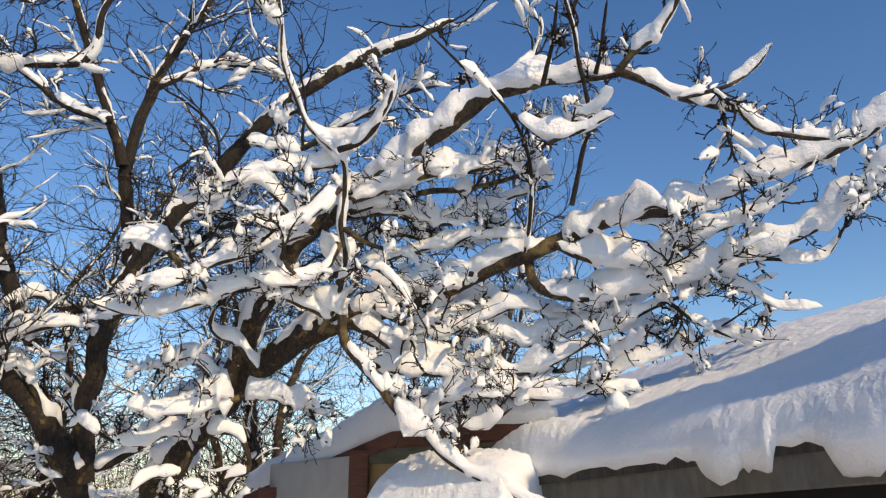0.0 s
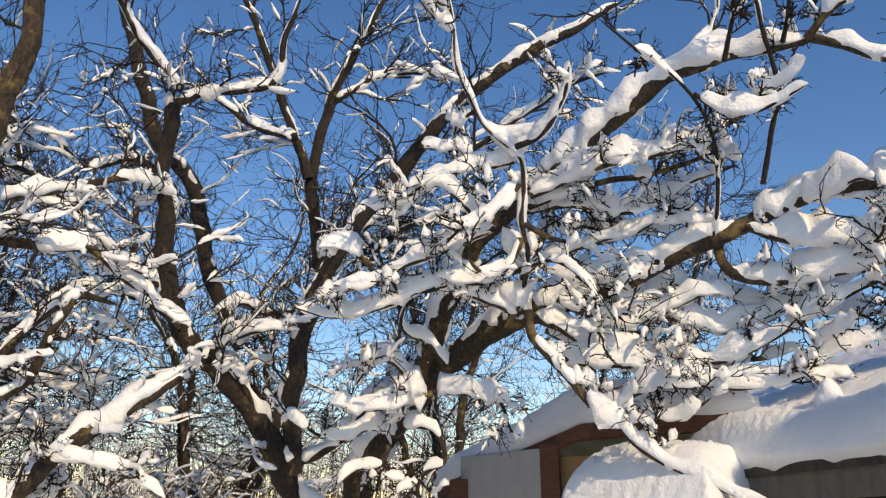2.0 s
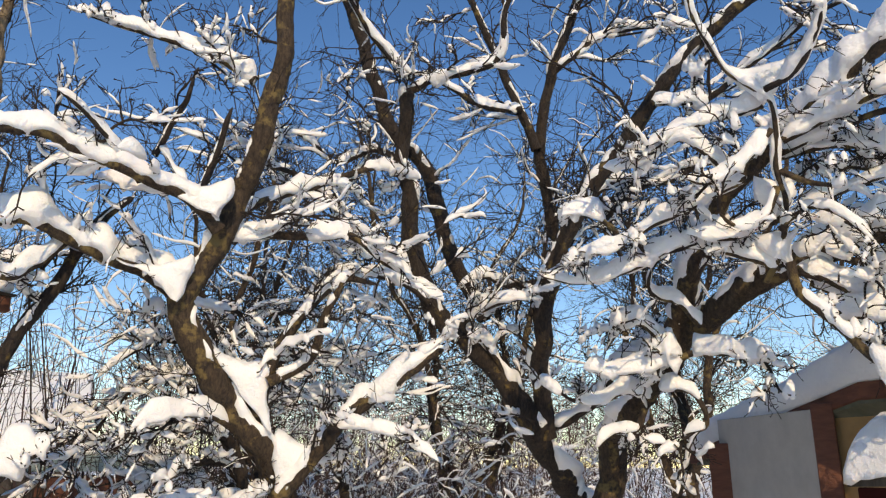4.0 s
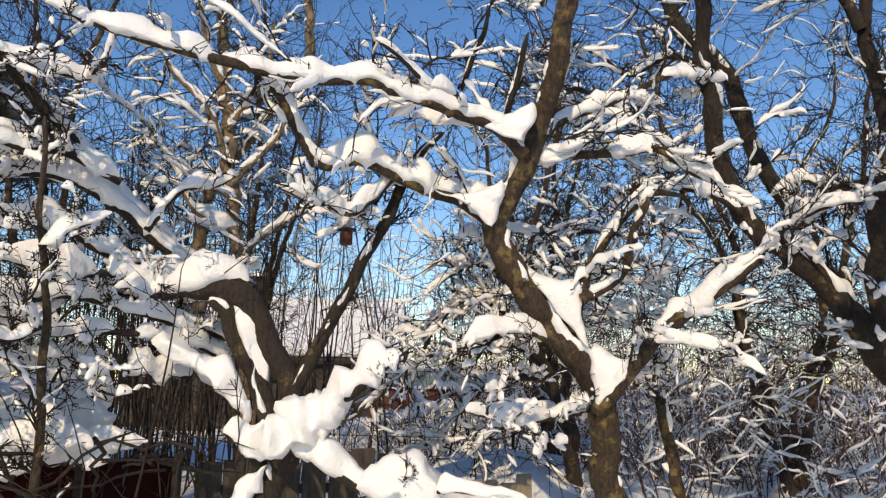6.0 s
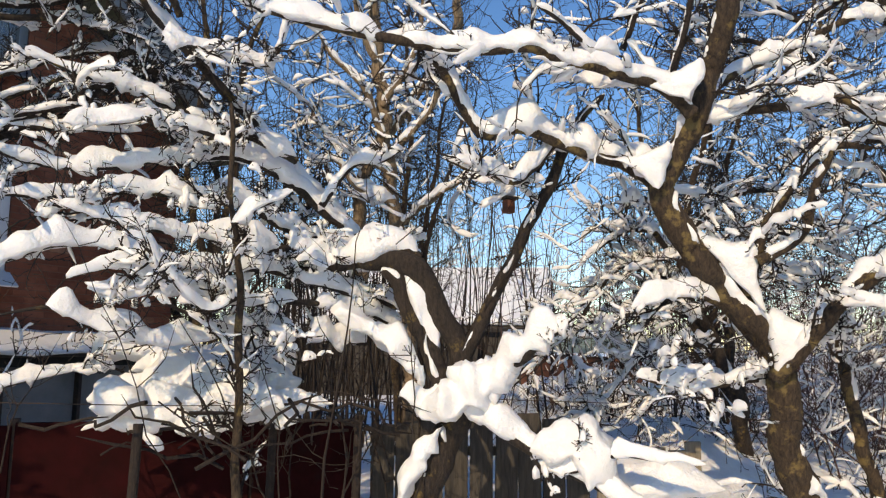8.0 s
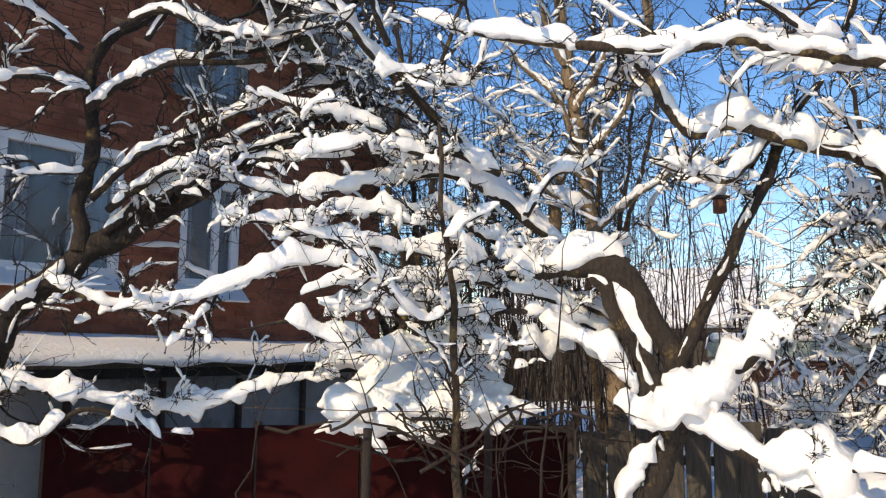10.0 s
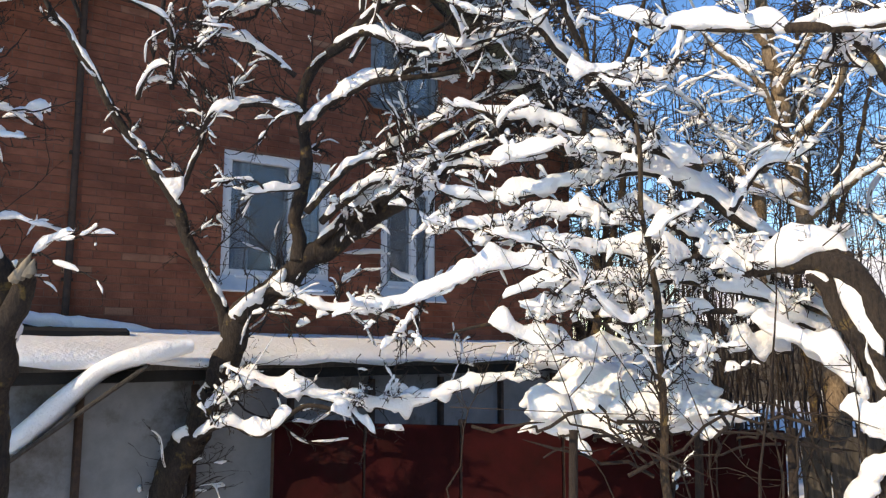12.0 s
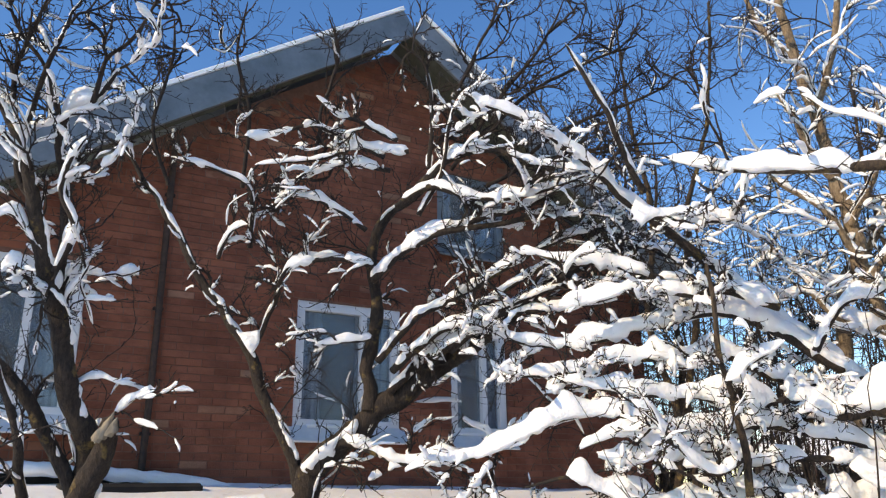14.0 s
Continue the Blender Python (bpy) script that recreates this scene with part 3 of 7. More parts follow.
limb(tree, "limb", 0.12, 4.0, 0.30,
     [(-1.33, 4.62, 2.24, 0.022), (-1.10, 4.54, 2.22, 0.018), (-0.92, 4.49, 2.16, 0.014), (-0.80, 4.45, 2.14, 0.011)])
limb(tree, "limb", 0.11, 4.0, 0.30,
     [(-1.60, 4.80, 2.00, 0.023), (-1.75, 4.72, 2.03, 0.019), (-1.89, 4.67, 1.96, 0.015), (-2.03, 4.59, 1.97, 0.012)])
limb(tree, "limb", 0.11, 4.0, 0.30,
     [(-1.66, 4.82, 1.93, 0.023), (-1.72, 4.79, 1.80, 0.019), (-1.83, 4.73, 1.78, 0.015), (-1.94, 4.68, 1.70, 0.012)])
limb(tree, "limb", 0.10, 4.0, 0.30,
     [(-1.53, 4.68, 2.05, 0.020), (-1.32, 4.66, 2.02, 0.017), (-1.24, 4.68, 1.82, 0.013), (-1.37, 4.67, 1.76, 0.010)])

tree = plant("apple_tree", "old apple tree with a dark twisted trunk and snowy crooked limbs")
limb(tree, "trunk", 0.07, 2.8, .7,
     [(-2.40, 6.54, 0.73, 0.115), (-2.48, 6.20, 1.07, 0.108), (-2.57, 5.86, 1.41, 0.102), (-2.65, 5.53, 1.73, 0.098), (-2.84, 5.23, 2.23, 0.088), (-3.13, 4.93, 2.59, 0.080), (-3.27, 4.73, 2.87, 0.073), (-3.29, 4.61, 3.11, 0.069), (-3.26, 4.48, 3.42, 0.064), (-3.19, 4.30, 3.89, 0.055), (-3.10, 4.19, 4.19, 0.050), (-3.03, 4.18, 4.27, 0.048)])
limb(tree, "limb", 0.07, 4.8, .7,
     [(-2.61, 5.51, 1.82, 0.075), (-2.56, 5.32, 2.23, 0.072), (-2.46, 5.16, 2.63, 0.068), (-2.32, 5.05, 2.95, 0.065), (-2.17, 4.98, 3.20, 0.062), (-1.98, 4.92, 3.45, 0.060), (-1.74, 4.87, 3.71, 0.057), (-1.45, 4.80, 4.03, 0.054), (-1.14, 4.75, 4.35, 0.050), (-0.84, 4.73, 4.55, 0.047), (-0.45, 4.75, 4.73, 0.044), (0.02, 4.76, 4.97, 0.039)])
limb(tree, "limb", 0.05, 5.7, .7,
     [(-2.43, 5.44, 3.28, 0.050), (-2.45, 5.36, 3.60, 0.048), (-2.47, 5.28, 3.87, 0.046), (-2.48, 5.22, 4.10, 0.044), (-2.34, 5.15, 4.66, 0.041), (-2.11, 5.13, 5.13, 0.037), (-1.83, 5.13, 5.65, 0.034)])
limb(tree, "limb", 0.06, 5.7, .6,
     [(-2.47, 5.17, 4.05, 0.040), (-2.59, 5.02, 4.44, 0.036), (-2.72, 4.84, 4.94, 0.031), (-2.93, 4.60, 5.54, 0.026)])
limb(tree, "limb", 0.05, 4.8, .8,
     [(-3.35, 5.89, 2.82, 0.067), (-3.57, 5.68, 3.46, 0.066), (-3.68, 5.49, 4.18, 0.065), (-3.96, 5.31, 4.54, 0.065), (-4.12, 5.11, 5.23, 0.064), (-4.35, 4.82, 6.15, 0.062)])
limb(tree, "limb", 0.09, 6.6, .5,
     [(-3.05, 4.18, 4.26, 0.029), (-2.81, 4.21, 4.33, 0.027), (-2.60, 4.26, 4.34, 0.025), (-2.39, 4.28, 4.41, 0.023), (-2.27, 4.20, 4.66, 0.020), (-2.12, 4.11, 4.94, 0.017)])
limb(tree, "limb", 0.08, 6.6, .5,
     [(-3.04, 4.16, 4.34, 0.026), (-3.12, 3.94, 4.48, 0.023), (-3.18, 3.72, 4.64, 0.019), (-3.18, 3.48, 4.84, 0.015)])
limb(tree, "limb", 0.10, 7.6, .5,
     [(-3.26, 4.62, 3.02, 0.033), (-3.44, 4.42, 3.15, 0.030), (-3.61, 4.23, 3.26, 0.026), (-3.68, 4.03, 3.50, 0.022), (-3.89, 3.78, 3.65, 0.017), (-4.12, 3.59, 3.66, 0.014)])
limb(tree, "limb", 0.11, 7.6, .5,
     [(-3.21, 4.72, 2.78, 0.033), (-3.39, 4.53, 2.92, 0.027), (-3.59, 4.37, 2.99, 0.022), (-3.75, 4.26, 2.98, 0.018), (-3.96, 4.17, 2.81, 0.012)])
limb(tree, "limb", 0.12, 6.6, .4,
     [(-2.75, 5.37, 2.07, 0.037), (-2.81, 5.17, 2.31, 0.033), (-2.88, 5.02, 2.47, 0.030), (-2.99, 4.85, 2.62, 0.026), (-2.61, 4.83, 2.75, 0.020), (-2.35, 4.86, 2.74, 0.016)])
limb(tree, "limb", 0.14, 6.6, .4,
     [(-2.58, 5.51, 1.86, 0.037), (-2.27, 5.43, 1.98, 0.032), (-1.99, 5.28, 2.21, 0.025), (-1.73, 5.15, 2.38, 0.020), (-1.56, 5.02, 2.55, 0.016)])
limb(tree, "limb", 0.09, 7.6, .6,
     [(-2.43, 5.37, 3.50, 0.032), (-2.21, 5.43, 3.59, 0.030), (-2.05, 5.52, 3.50, 0.027), (-1.82, 5.56, 3.68, 0.024), (-1.50, 5.65, 3.82, 0.020), (-1.11, 5.78, 3.91, 0.016)])
limb(tree, "limb", 0.09, 7.6, .6,
     [(-2.52, 5.47, 3.06, 0.032), (-2.76, 5.33, 2.96, 0.026), (-2.97, 5.14, 3.03, 0.020), (-3.15, 5.03, 2.93, 0.014)])
limb(tree, "limb", 0.08, 7.6, .6,
     [(-2.34, 5.14, 4.65, 0.029), (-2.00, 5.17, 4.86, 0.023), (-1.69, 5.24, 4.93, 0.020), (-1.34, 5.35, 4.91, 0.014)])
limb(tree, "limb", 0.08, 7.6, .6,
     [(-2.55, 5.04, 4.34, 0.029), (-2.80, 4.92, 4.38, 0.024), (-3.03, 4.77, 4.55, 0.020), (-3.27, 4.62, 4.68, 0.014)])
limb(tree, "limb", 0.08, 7.6, .6,
     [(-2.16, 5.43, 3.64, 0.029), (-1.93, 5.48, 3.77, 0.026), (-1.68, 5.60, 3.73, 0.023), (-1.33, 5.70, 3.86, 0.019), (-1.04, 5.73, 4.13, 0.014)])
limb(tree, "limb", 0.08, 7.6, .6,
     [(-3.39, 4.59, 3.94, 0.024), (-3.56, 4.41, 3.99, 0.022), (-3.78, 4.24, 3.87, 0.019), (-3.92, 4.00, 4.02, 0.016), (-4.08, 3.81, 4.06, 0.013)])
limb(tree, "limb", 0.10, 7.6, .6,
     [(-1.43, 4.71, 3.99, 0.025), (-1.12, 4.77, 3.95, 0.023), (-0.80, 4.75, 4.10, 0.020), (-0.37, 4.70, 4.33, 0.015), (-0.00, 4.71, 4.42, 0.012)])

tree = plant("apple_tree", "leaning apple tree with mossy brown trunk and snowy forks")
limb(tree, "trunk", 0.05, 0.9, .6,
     [(-3.72, 4.00, 0.41, 0.111), (-3.73, 3.83, 0.78, 0.106), (-3.71, 3.74, 1.03, 0.102), (-3.65, 3.68, 1.36, 0.098), (-3.66, 3.53, 1.68, 0.093), (-3.73, 3.32, 1.93, 0.089), (-3.83, 3.00, 2.29, 0.083), (-3.83, 2.91, 2.51, 0.080), (-3.70, 2.96, 2.78, 0.076), (-3.58, 2.99, 3.08, 0.071), (-3.46, 3.02, 3.38, 0.067), (-3.33, 3.03, 3.74, 0.062), (-3.24, 3.03, 4.03, 0.058), (-3.20, 2.96, 4.38, 0.052), (-3.07, 2.92, 4.97, 0.044)])
limb(tree, "limb", 0.16, 5.7, .5,
     [(-3.91, 3.04, 2.43, 0.062), (-3.94, 2.80, 2.68, 0.055), (-4.02, 2.58, 2.74, 0.051), (-4.11, 2.34, 2.80, 0.046), (-4.19, 2.10, 2.89, 0.041), (-4.27, 1.91, 2.83, 0.037), (-4.29, 1.76, 2.99, 0.033), (-4.29, 1.59, 3.18, 0.028), (-4.31, 1.39, 3.38, 0.023)])
limb(tree, "limb", 0.12, 5.7, .6,
     [(-3.54, 2.91, 2.90, 0.044), (-3.57, 2.74, 3.04, 0.042), (-3.68, 2.44, 3.10, 0.039), (-3.76, 2.20, 3.17, 0.037), (-3.87, 1.88, 3.22, 0.033), (-4.00, 1.53, 3.19, 0.030), (-4.12, 1.18, 3.24, 0.026), (-4.23, 0.82, 3.27, 0.023), (-4.32, 0.53, 3.33, 0.020), (-4.37, 0.26, 3.42, 0.017)])
limb(tree, "branch", 0.08, 5.7, .3,
     [(-3.71, 2.46, 3.09, 0.023), (-3.69, 2.27, 3.23, 0.019), (-3.68, 2.06, 3.34, 0.015), (-3.69, 1.89, 3.40, 0.012)])
limb(tree, "branch", 0.03, 4.8, .3,
     [(-3.74, 2.53, 3.28, 0.022), (-3.66, 2.59, 3.52, 0.018), (-3.58, 2.63, 3.79, 0.014)])
limb(tree, "branch", 0.05, 4.8, .3,
     [(-3.61, 2.77, 3.06, 0.024), (-3.44, 2.73, 3.37, 0.018), (-3.32, 2.70, 3.56, 0.015)])
limb(tree, "limb", 0.10, 5.7, .4,
     [(-3.63, 3.40, 1.85, 0.043), (-3.58, 3.37, 2.03, 0.039), (-3.48, 3.37, 2.25, 0.034), (-3.35, 3.42, 2.45, 0.029), (-3.19, 3.50, 2.65, 0.023), (-3.09, 3.57, 2.72, 0.020)])
limb(tree, "limb", 0.08, 5.7, .3,
     [(-3.51, 3.34, 2.05, 0.031), (-3.34, 3.49, 2.19, 0.029), (-3.26, 3.52, 2.40, 0.026), (-3.17, 3.55, 2.60, 0.024), (-3.12, 3.57, 2.71, 0.023), (-2.99, 3.72, 2.69, 0.020)])
limb(tree, "limb", 0.12, 3.8, .35,
     [(-3.59, 3.57, 1.40, 0.053), (-3.34, 3.66, 1.67, 0.050), (-3.21, 3.70, 1.83, 0.049), (-2.96, 3.81, 2.05, 0.046), (-2.73, 3.91, 2.23, 0.043), (-2.65, 3.95, 2.28, 0.042)])
limb(tree, "branch", 0.10, 3.8, .2,
     [(-3.24, 3.61, 1.78, 0.020), (-3.13, 3.65, 1.81, 0.019), (-2.93, 3.73, 1.77, 0.016), (-2.76, 3.79, 1.70, 0.013), (-2.60, 3.84, 1.61, 0.011)])
limb(tree, "limb", 0.11, 5.7, .5,
     [(-3.73, 3.01, 2.87, 0.036), (-3.57, 3.12, 2.93, 0.032), (-3.41, 3.26, 2.95, 0.029), (-3.21, 3.43, 2.96, 0.025), (-3.06, 3.56, 2.95, 0.022), (-2.92, 3.69, 2.81, 0.018), (-2.79, 3.82, 2.73, 0.015)])
limb(tree, "limb", 0.12, 6.6, .4,
     [(-3.76, 3.65, 1.54, 0.033), (-3.76, 3.41, 1.73, 0.028), (-3.78, 3.18, 1.85, 0.023), (-3.84, 2.94, 1.86, 0.018), (-3.89, 2.71, 1.79, 0.014)])
limb(tree, "limb", 0.13, 6.6, .4,
     [(-3.73, 3.72, 1.39, 0.037), (-3.78, 3.53, 1.36, 0.032), (-3.86, 3.20, 1.30, 0.024), (-3.90, 2.99, 1.34, 0.019), (-3.93, 2.77, 1.39, 0.014)])
limb(tree, "limb", 0.10, 3.8, .4,
     [(-3.78, 4.97, 0.28, 0.050), (-3.83, 4.81, 0.65, 0.046), (-3.85, 4.64, 1.18, 0.042), (-3.75, 4.45, 1.45, 0.036), (-3.70, 4.31, 1.70, 0.030)])
limb(tree, "limb", 0.13, 4.8, .3,
     [(-3.74, 3.75, 1.28, 0.030), (-3.56, 3.76, 1.58, 0.023), (-3.39, 3.84, 1.72, 0.019), (-3.28, 3.93, 1.67, 0.016)])
limb(tree, "limb", 0.10, 7.6, .6,
     [(-3.75, 3.10, 3.04, 0.033), (-3.60, 3.38, 3.29, 0.029), (-3.46, 3.66, 3.43, 0.025), (-3.29, 3.98, 3.61, 0.021), (-3.12, 4.32, 3.69, 0.017)])
limb(tree, "limb", 0.13, 6.6, .4,
     [(-4.20, 2.36, 2.82, 0.032), (-4.20, 2.20, 2.61, 0.027), (-4.20, 2.08, 2.53, 0.024), (-4.20, 1.88, 2.57, 0.020), (-4.19, 1.58, 2.61, 0.014)])
limb(tree, "limb", 0.12, 5.7, .5,
     [(-3.52, 3.06, 3.96, 0.031), (-3.68, 2.89, 4.06, 0.027), (-3.82, 2.75, 4.12, 0.024), (-4.08, 2.48, 4.22, 0.018), (-4.25, 2.32, 4.27, 0.015)])
limb(tree, "limb", 0.17, 4.8, .5,
     [(-4.25, 3.33, 2.58, 0.036), (-4.23, 3.12, 2.75, 0.028), (-4.30, 2.93, 2.81, 0.022), (-4.35, 2.74, 2.87, 0.016)])

tree = plant("apple_tree", "gnarled dark old apple tree with a hooked limb under thick snow")
limb(tree, "trunk", 0.04, 0.0, 0.30,
     [(-4.89, 1.80, 0.53, 0.109), (-4.80, 1.88, 0.79, 0.106), (-4.73, 1.93, 1.02, 0.103), (-4.69, 1.93, 1.21, 0.101), (-4.66, 1.94, 1.40, 0.099)])
limb(tree, "limb", 0.00, 0.5, 0.30,
     [(-4.67, 1.95, 1.30, 0.070), (-4.66, 1.96, 1.47, 0.071), (-4.71, 1.88, 1.72, 0.072), (-4.77, 1.79, 1.93, 0.074), (-4.85, 1.68, 2.05, 0.075), (-4.95, 1.55, 2.10, 0.075), (-5.08, 1.41, 2.07, 0.076)])
limb(tree, "limb", 0.05, 0.5, 0.30,
     [(-4.66, 1.87, 1.30, 0.059), (-4.73, 1.79, 1.51, 0.060), (-4.79, 1.72, 1.72, 0.060), (-4.85, 1.64, 1.92, 0.061), (-4.93, 1.54, 2.05, 0.061)])
limb(tree, "limb", 0.17, 2.0, 0.30,
     [(-4.81, 1.72, 2.07, 0.061), (-4.88, 1.63, 2.14, 0.058), (-4.99, 1.49, 2.14, 0.054), (-5.14, 1.32, 2.09, 0.049), (-5.27, 1.17, 2.06, 0.045), (-5.38, 1.02, 2.13, 0.040)])
limb(tree, "limb", 0.04, 2.0, 0.40,
     [(-4.61, 1.99, 1.48, 0.046), (-4.55, 2.09, 1.72, 0.044), (-4.47, 2.22, 2.05, 0.042), (-4.39, 2.34, 2.36, 0.039), (-4.32, 2.46, 2.64, 0.037), (-4.24, 2.58, 2.94, 0.035), (-4.14, 2.74, 3.17, 0.033)])
limb(tree, "limb", 0.19, 1.0, 0.30,
     [(-4.63, 1.93, 1.27, 0.063), (-4.46, 2.03, 1.31, 0.055), (-4.30, 2.11, 1.43, 0.047), (-4.14, 2.18, 1.56, 0.039), (-3.99, 2.25, 1.65, 0.033)])
limb(tree, "limb", 0.16, 1.5, 0.30,
     [(-4.64, 1.92, 1.20, 0.059), (-4.51, 2.02, 1.12, 0.054), (-4.33, 2.16, 1.00, 0.047), (-4.19, 2.27, 0.92, 0.041), (-4.02, 2.39, 0.83, 0.035), (-3.85, 2.50, 0.73, 0.029), (-3.67, 2.63, 0.63, 0.022)])
limb(tree, "branch", 0.10, 1.5, 0.25,
     [(-4.15, 2.20, 0.87, 0.020), (-4.00, 2.33, 0.84, 0.017), (-3.83, 2.44, 0.93, 0.015), (-3.63, 2.60, 0.95, 0.012), (-3.41, 2.76, 0.93, 0.009)])
limb(tree, "limb", 0.15, 1.5, 0.30,
     [(-4.66, 1.91, 1.15, 0.052), (-4.70, 1.77, 1.15, 0.041), (-4.72, 1.67, 1.19, 0.031), (-4.74, 1.58, 1.23, 0.024)])
limb(tree, "limb", 0.13, 5.0, 0.35,
     [(-5.31, 1.56, 2.27, 0.041), (-5.27, 1.22, 2.48, 0.037), (-5.23, 0.88, 2.67, 0.033), (-5.21, 0.59, 2.73, 0.030), (-5.21, 0.29, 2.66, 0.028), (-5.20, -0.01, 2.60, 0.025), (-5.20, -0.30, 2.54, 0.022), (-5.19, -0.59, 2.55, 0.019), (-5.16, -0.88, 2.67, 0.016)])
limb(tree, "limb", 0.12, 5.0, 0.35,
     [(-5.32, 1.37, 2.23, 0.033), (-5.28, 1.03, 2.29, 0.030), (-5.23, 0.75, 2.41, 0.028), (-5.20, 0.45, 2.45, 0.025), (-5.18, 0.13, 2.43, 0.022), (-5.15, -0.20, 2.37, 0.019), (-5.13, -0.48, 2.34, 0.017), (-5.11, -0.77, 2.30, 0.014)])
limb(tree, "limb", 0.10, 5.0, 0.35,
     [(-5.55, 1.53, 2.38, 0.044), (-5.39, 1.15, 2.63, 0.040), (-5.22, 0.78, 2.91, 0.035), (-5.07, 0.44, 3.15, 0.031), (-4.91, 0.10, 3.40, 0.026), (-4.79, -0.14, 3.60, 0.023), (-4.69, -0.35, 3.75, 0.020), (-4.59, -0.63, 3.88, 0.017), (-4.50, -0.90, 3.99, 0.014)])
limb(tree, "limb", 0.06, 3.0, 0.30,
     [(-4.84, 0.18, 3.40, 0.023), (-4.71, 0.09, 3.63, 0.020), (-4.58, -0.04, 3.88, 0.017), (-4.47, -0.16, 4.06, 0.014), (-4.38, -0.27, 4.21, 0.012)])
limb(tree, "limb", 0.11, 3.0, 0.25,
     [(-4.82, 0.11, 3.26, 0.021), (-4.83, 0.38, 3.23, 0.018), (-4.83, 0.58, 3.21, 0.016), (-4.82, 0.75, 3.25, 0.014), (-4.73, 0.79, 3.46, 0.012), (-4.68, 0.86, 3.58, 0.010)])
limb(tree, "limb", 0.15, 5.0, 0.35,
     [(-5.22, 1.48, 2.16, 0.031), (-5.18, 1.06, 2.16, 0.027), (-5.15, 0.73, 2.13, 0.024), (-5.11, 0.40, 2.18, 0.021), (-5.07, 0.11, 2.19, 0.018), (-5.04, -0.14, 2.23, 0.016), (-5.01, -0.35, 2.29, 0.014)])
limb(tree, "limb", 0.13, 5.0, 0.35,
     [(-5.27, 1.95, 1.78, 0.029), (-5.23, 1.57, 1.87, 0.027), (-5.19, 1.20, 1.94, 0.025), (-5.15, 0.83, 2.00, 0.023), (-5.11, 0.47, 1.99, 0.021), (-5.08, 0.14, 2.02, 0.020), (-5.05, -0.10, 2.08, 0.018), (-5.03, -0.38, 2.06, 0.017), (-5.02, -0.59, 1.96, 0.016), (-5.01, -0.80, 1.87, 0.015), (-4.99, -1.07, 1.82, 0.013), (-4.97, -1.31, 1.78, 0.012)])
limb(tree, "limb", 0.13, 5.0, 0.35,
     [(-5.29, 1.88, 1.68, 0.025), (-5.22, 1.49, 1.78, 0.023), (-5.17, 1.11, 1.82, 0.021), (-5.12, 0.74, 1.78, 0.018), (-5.07, 0.42, 1.82, 0.016), (-5.02, 0.17, 1.91, 0.015), (-4.99, -0.04, 1.95, 0.013), (-4.96, -0.29, 1.88, 0.012)])
limb(tree, "limb", 0.14, 5.0, 0.35,
     [(-5.30, 1.59, 1.57, 0.025), (-5.25, 1.21, 1.59, 0.023), (-5.20, 0.83, 1.64, 0.021), (-5.16, 0.46, 1.56, 0.019), (-5.12, 0.14, 1.54, 0.017), (-5.07, -0.11, 1.60, 0.015), (-5.02, -0.35, 1.72, 0.014), (-4.99, -0.63, 1.67, 0.012)])
limb(tree, "limb", 0.11, 5.0, 0.35,
     [(-5.36, 0.92, 2.69, 0.026), (-5.31, 0.58, 2.90, 0.023), (-5.28, 0.31, 2.98, 0.021), (-5.25, 0.01, 3.08, 0.018), (-5.22, -0.29, 3.10, 0.016), (-5.19, -0.59, 3.18, 0.013)])
limb(tree, "limb", 0.12, 5.0, 0.35,
     [(-5.05, 0.97, 2.70, 0.025), (-5.02, 0.68, 2.82, 0.022), (-5.00, 0.39, 2.79, 0.019), (-4.97, 0.11, 2.84, 0.017), (-4.96, -0.14, 2.76, 0.014), (-4.95, -0.35, 2.74, 0.012)])
limb(tree, "limb", 0.12, 5.0, 0.35,
     [(-5.13, 0.72, 2.12, 0.023), (-5.12, 0.47, 1.92, 0.019), (-5.11, 0.25, 1.88, 0.017), (-5.09, 0.04, 1.79, 0.015), (-5.07, -0.18, 1.83, 0.012)])
limb(tree, "limb", 0.12, 5.0, 0.30,
     [(-5.23, 1.81, 2.11, 0.024), (-5.20, 1.54, 2.07, 0.019), (-5.17, 1.27, 2.10, 0.015), (-5.14, 1.01, 2.07, 0.011)])
limb(tree, "branch", 0.11, 4.0, 0.30,
     [(-5.09, 1.15, 2.44, 0.021), (-5.01, 1.31, 2.69, 0.017), (-4.98, 1.51, 2.75, 0.013), (-4.93, 1.67, 2.85, 0.010)])

tree = plant("plum_tree", "leaning plum tree with a fan of snowy branches before the house")
limb(tree, "trunk", 0.07, 5.7, .8,
     [(-6.84, -3.04, 0.23, 0.135), (-6.78, -2.80, 0.64, 0.127), (-6.71, -2.60, 1.06, 0.119), (-6.64, -2.41, 1.47, 0.110), (-6.59, -2.31, 1.79, 0.104), (-6.55, -2.03, 2.07, 0.097), (-6.52, -1.75, 2.29, 0.091), (-6.48, -1.28, 2.59, 0.081), (-6.45, -0.91, 2.84, 0.073), (-6.40, -0.36, 3.24, 0.061), (-6.38, 0.01, 3.47, 0.053), (-6.37, 0.43, 3.58, 0.046)])
limb(tree, "limb", 0.04, 3.8, .7,
     [(-6.47, -1.81, 2.27, 0.060), (-6.43, -1.84, 2.70, 0.054), (-6.41, -1.75, 3.08, 0.049), (-6.37, -1.82, 3.55, 0.043), (-6.35, -1.70, 3.83, 0.040), (-6.35, -1.38, 4.12, 0.034), (-6.34, -1.16, 4.51, 0.028)])
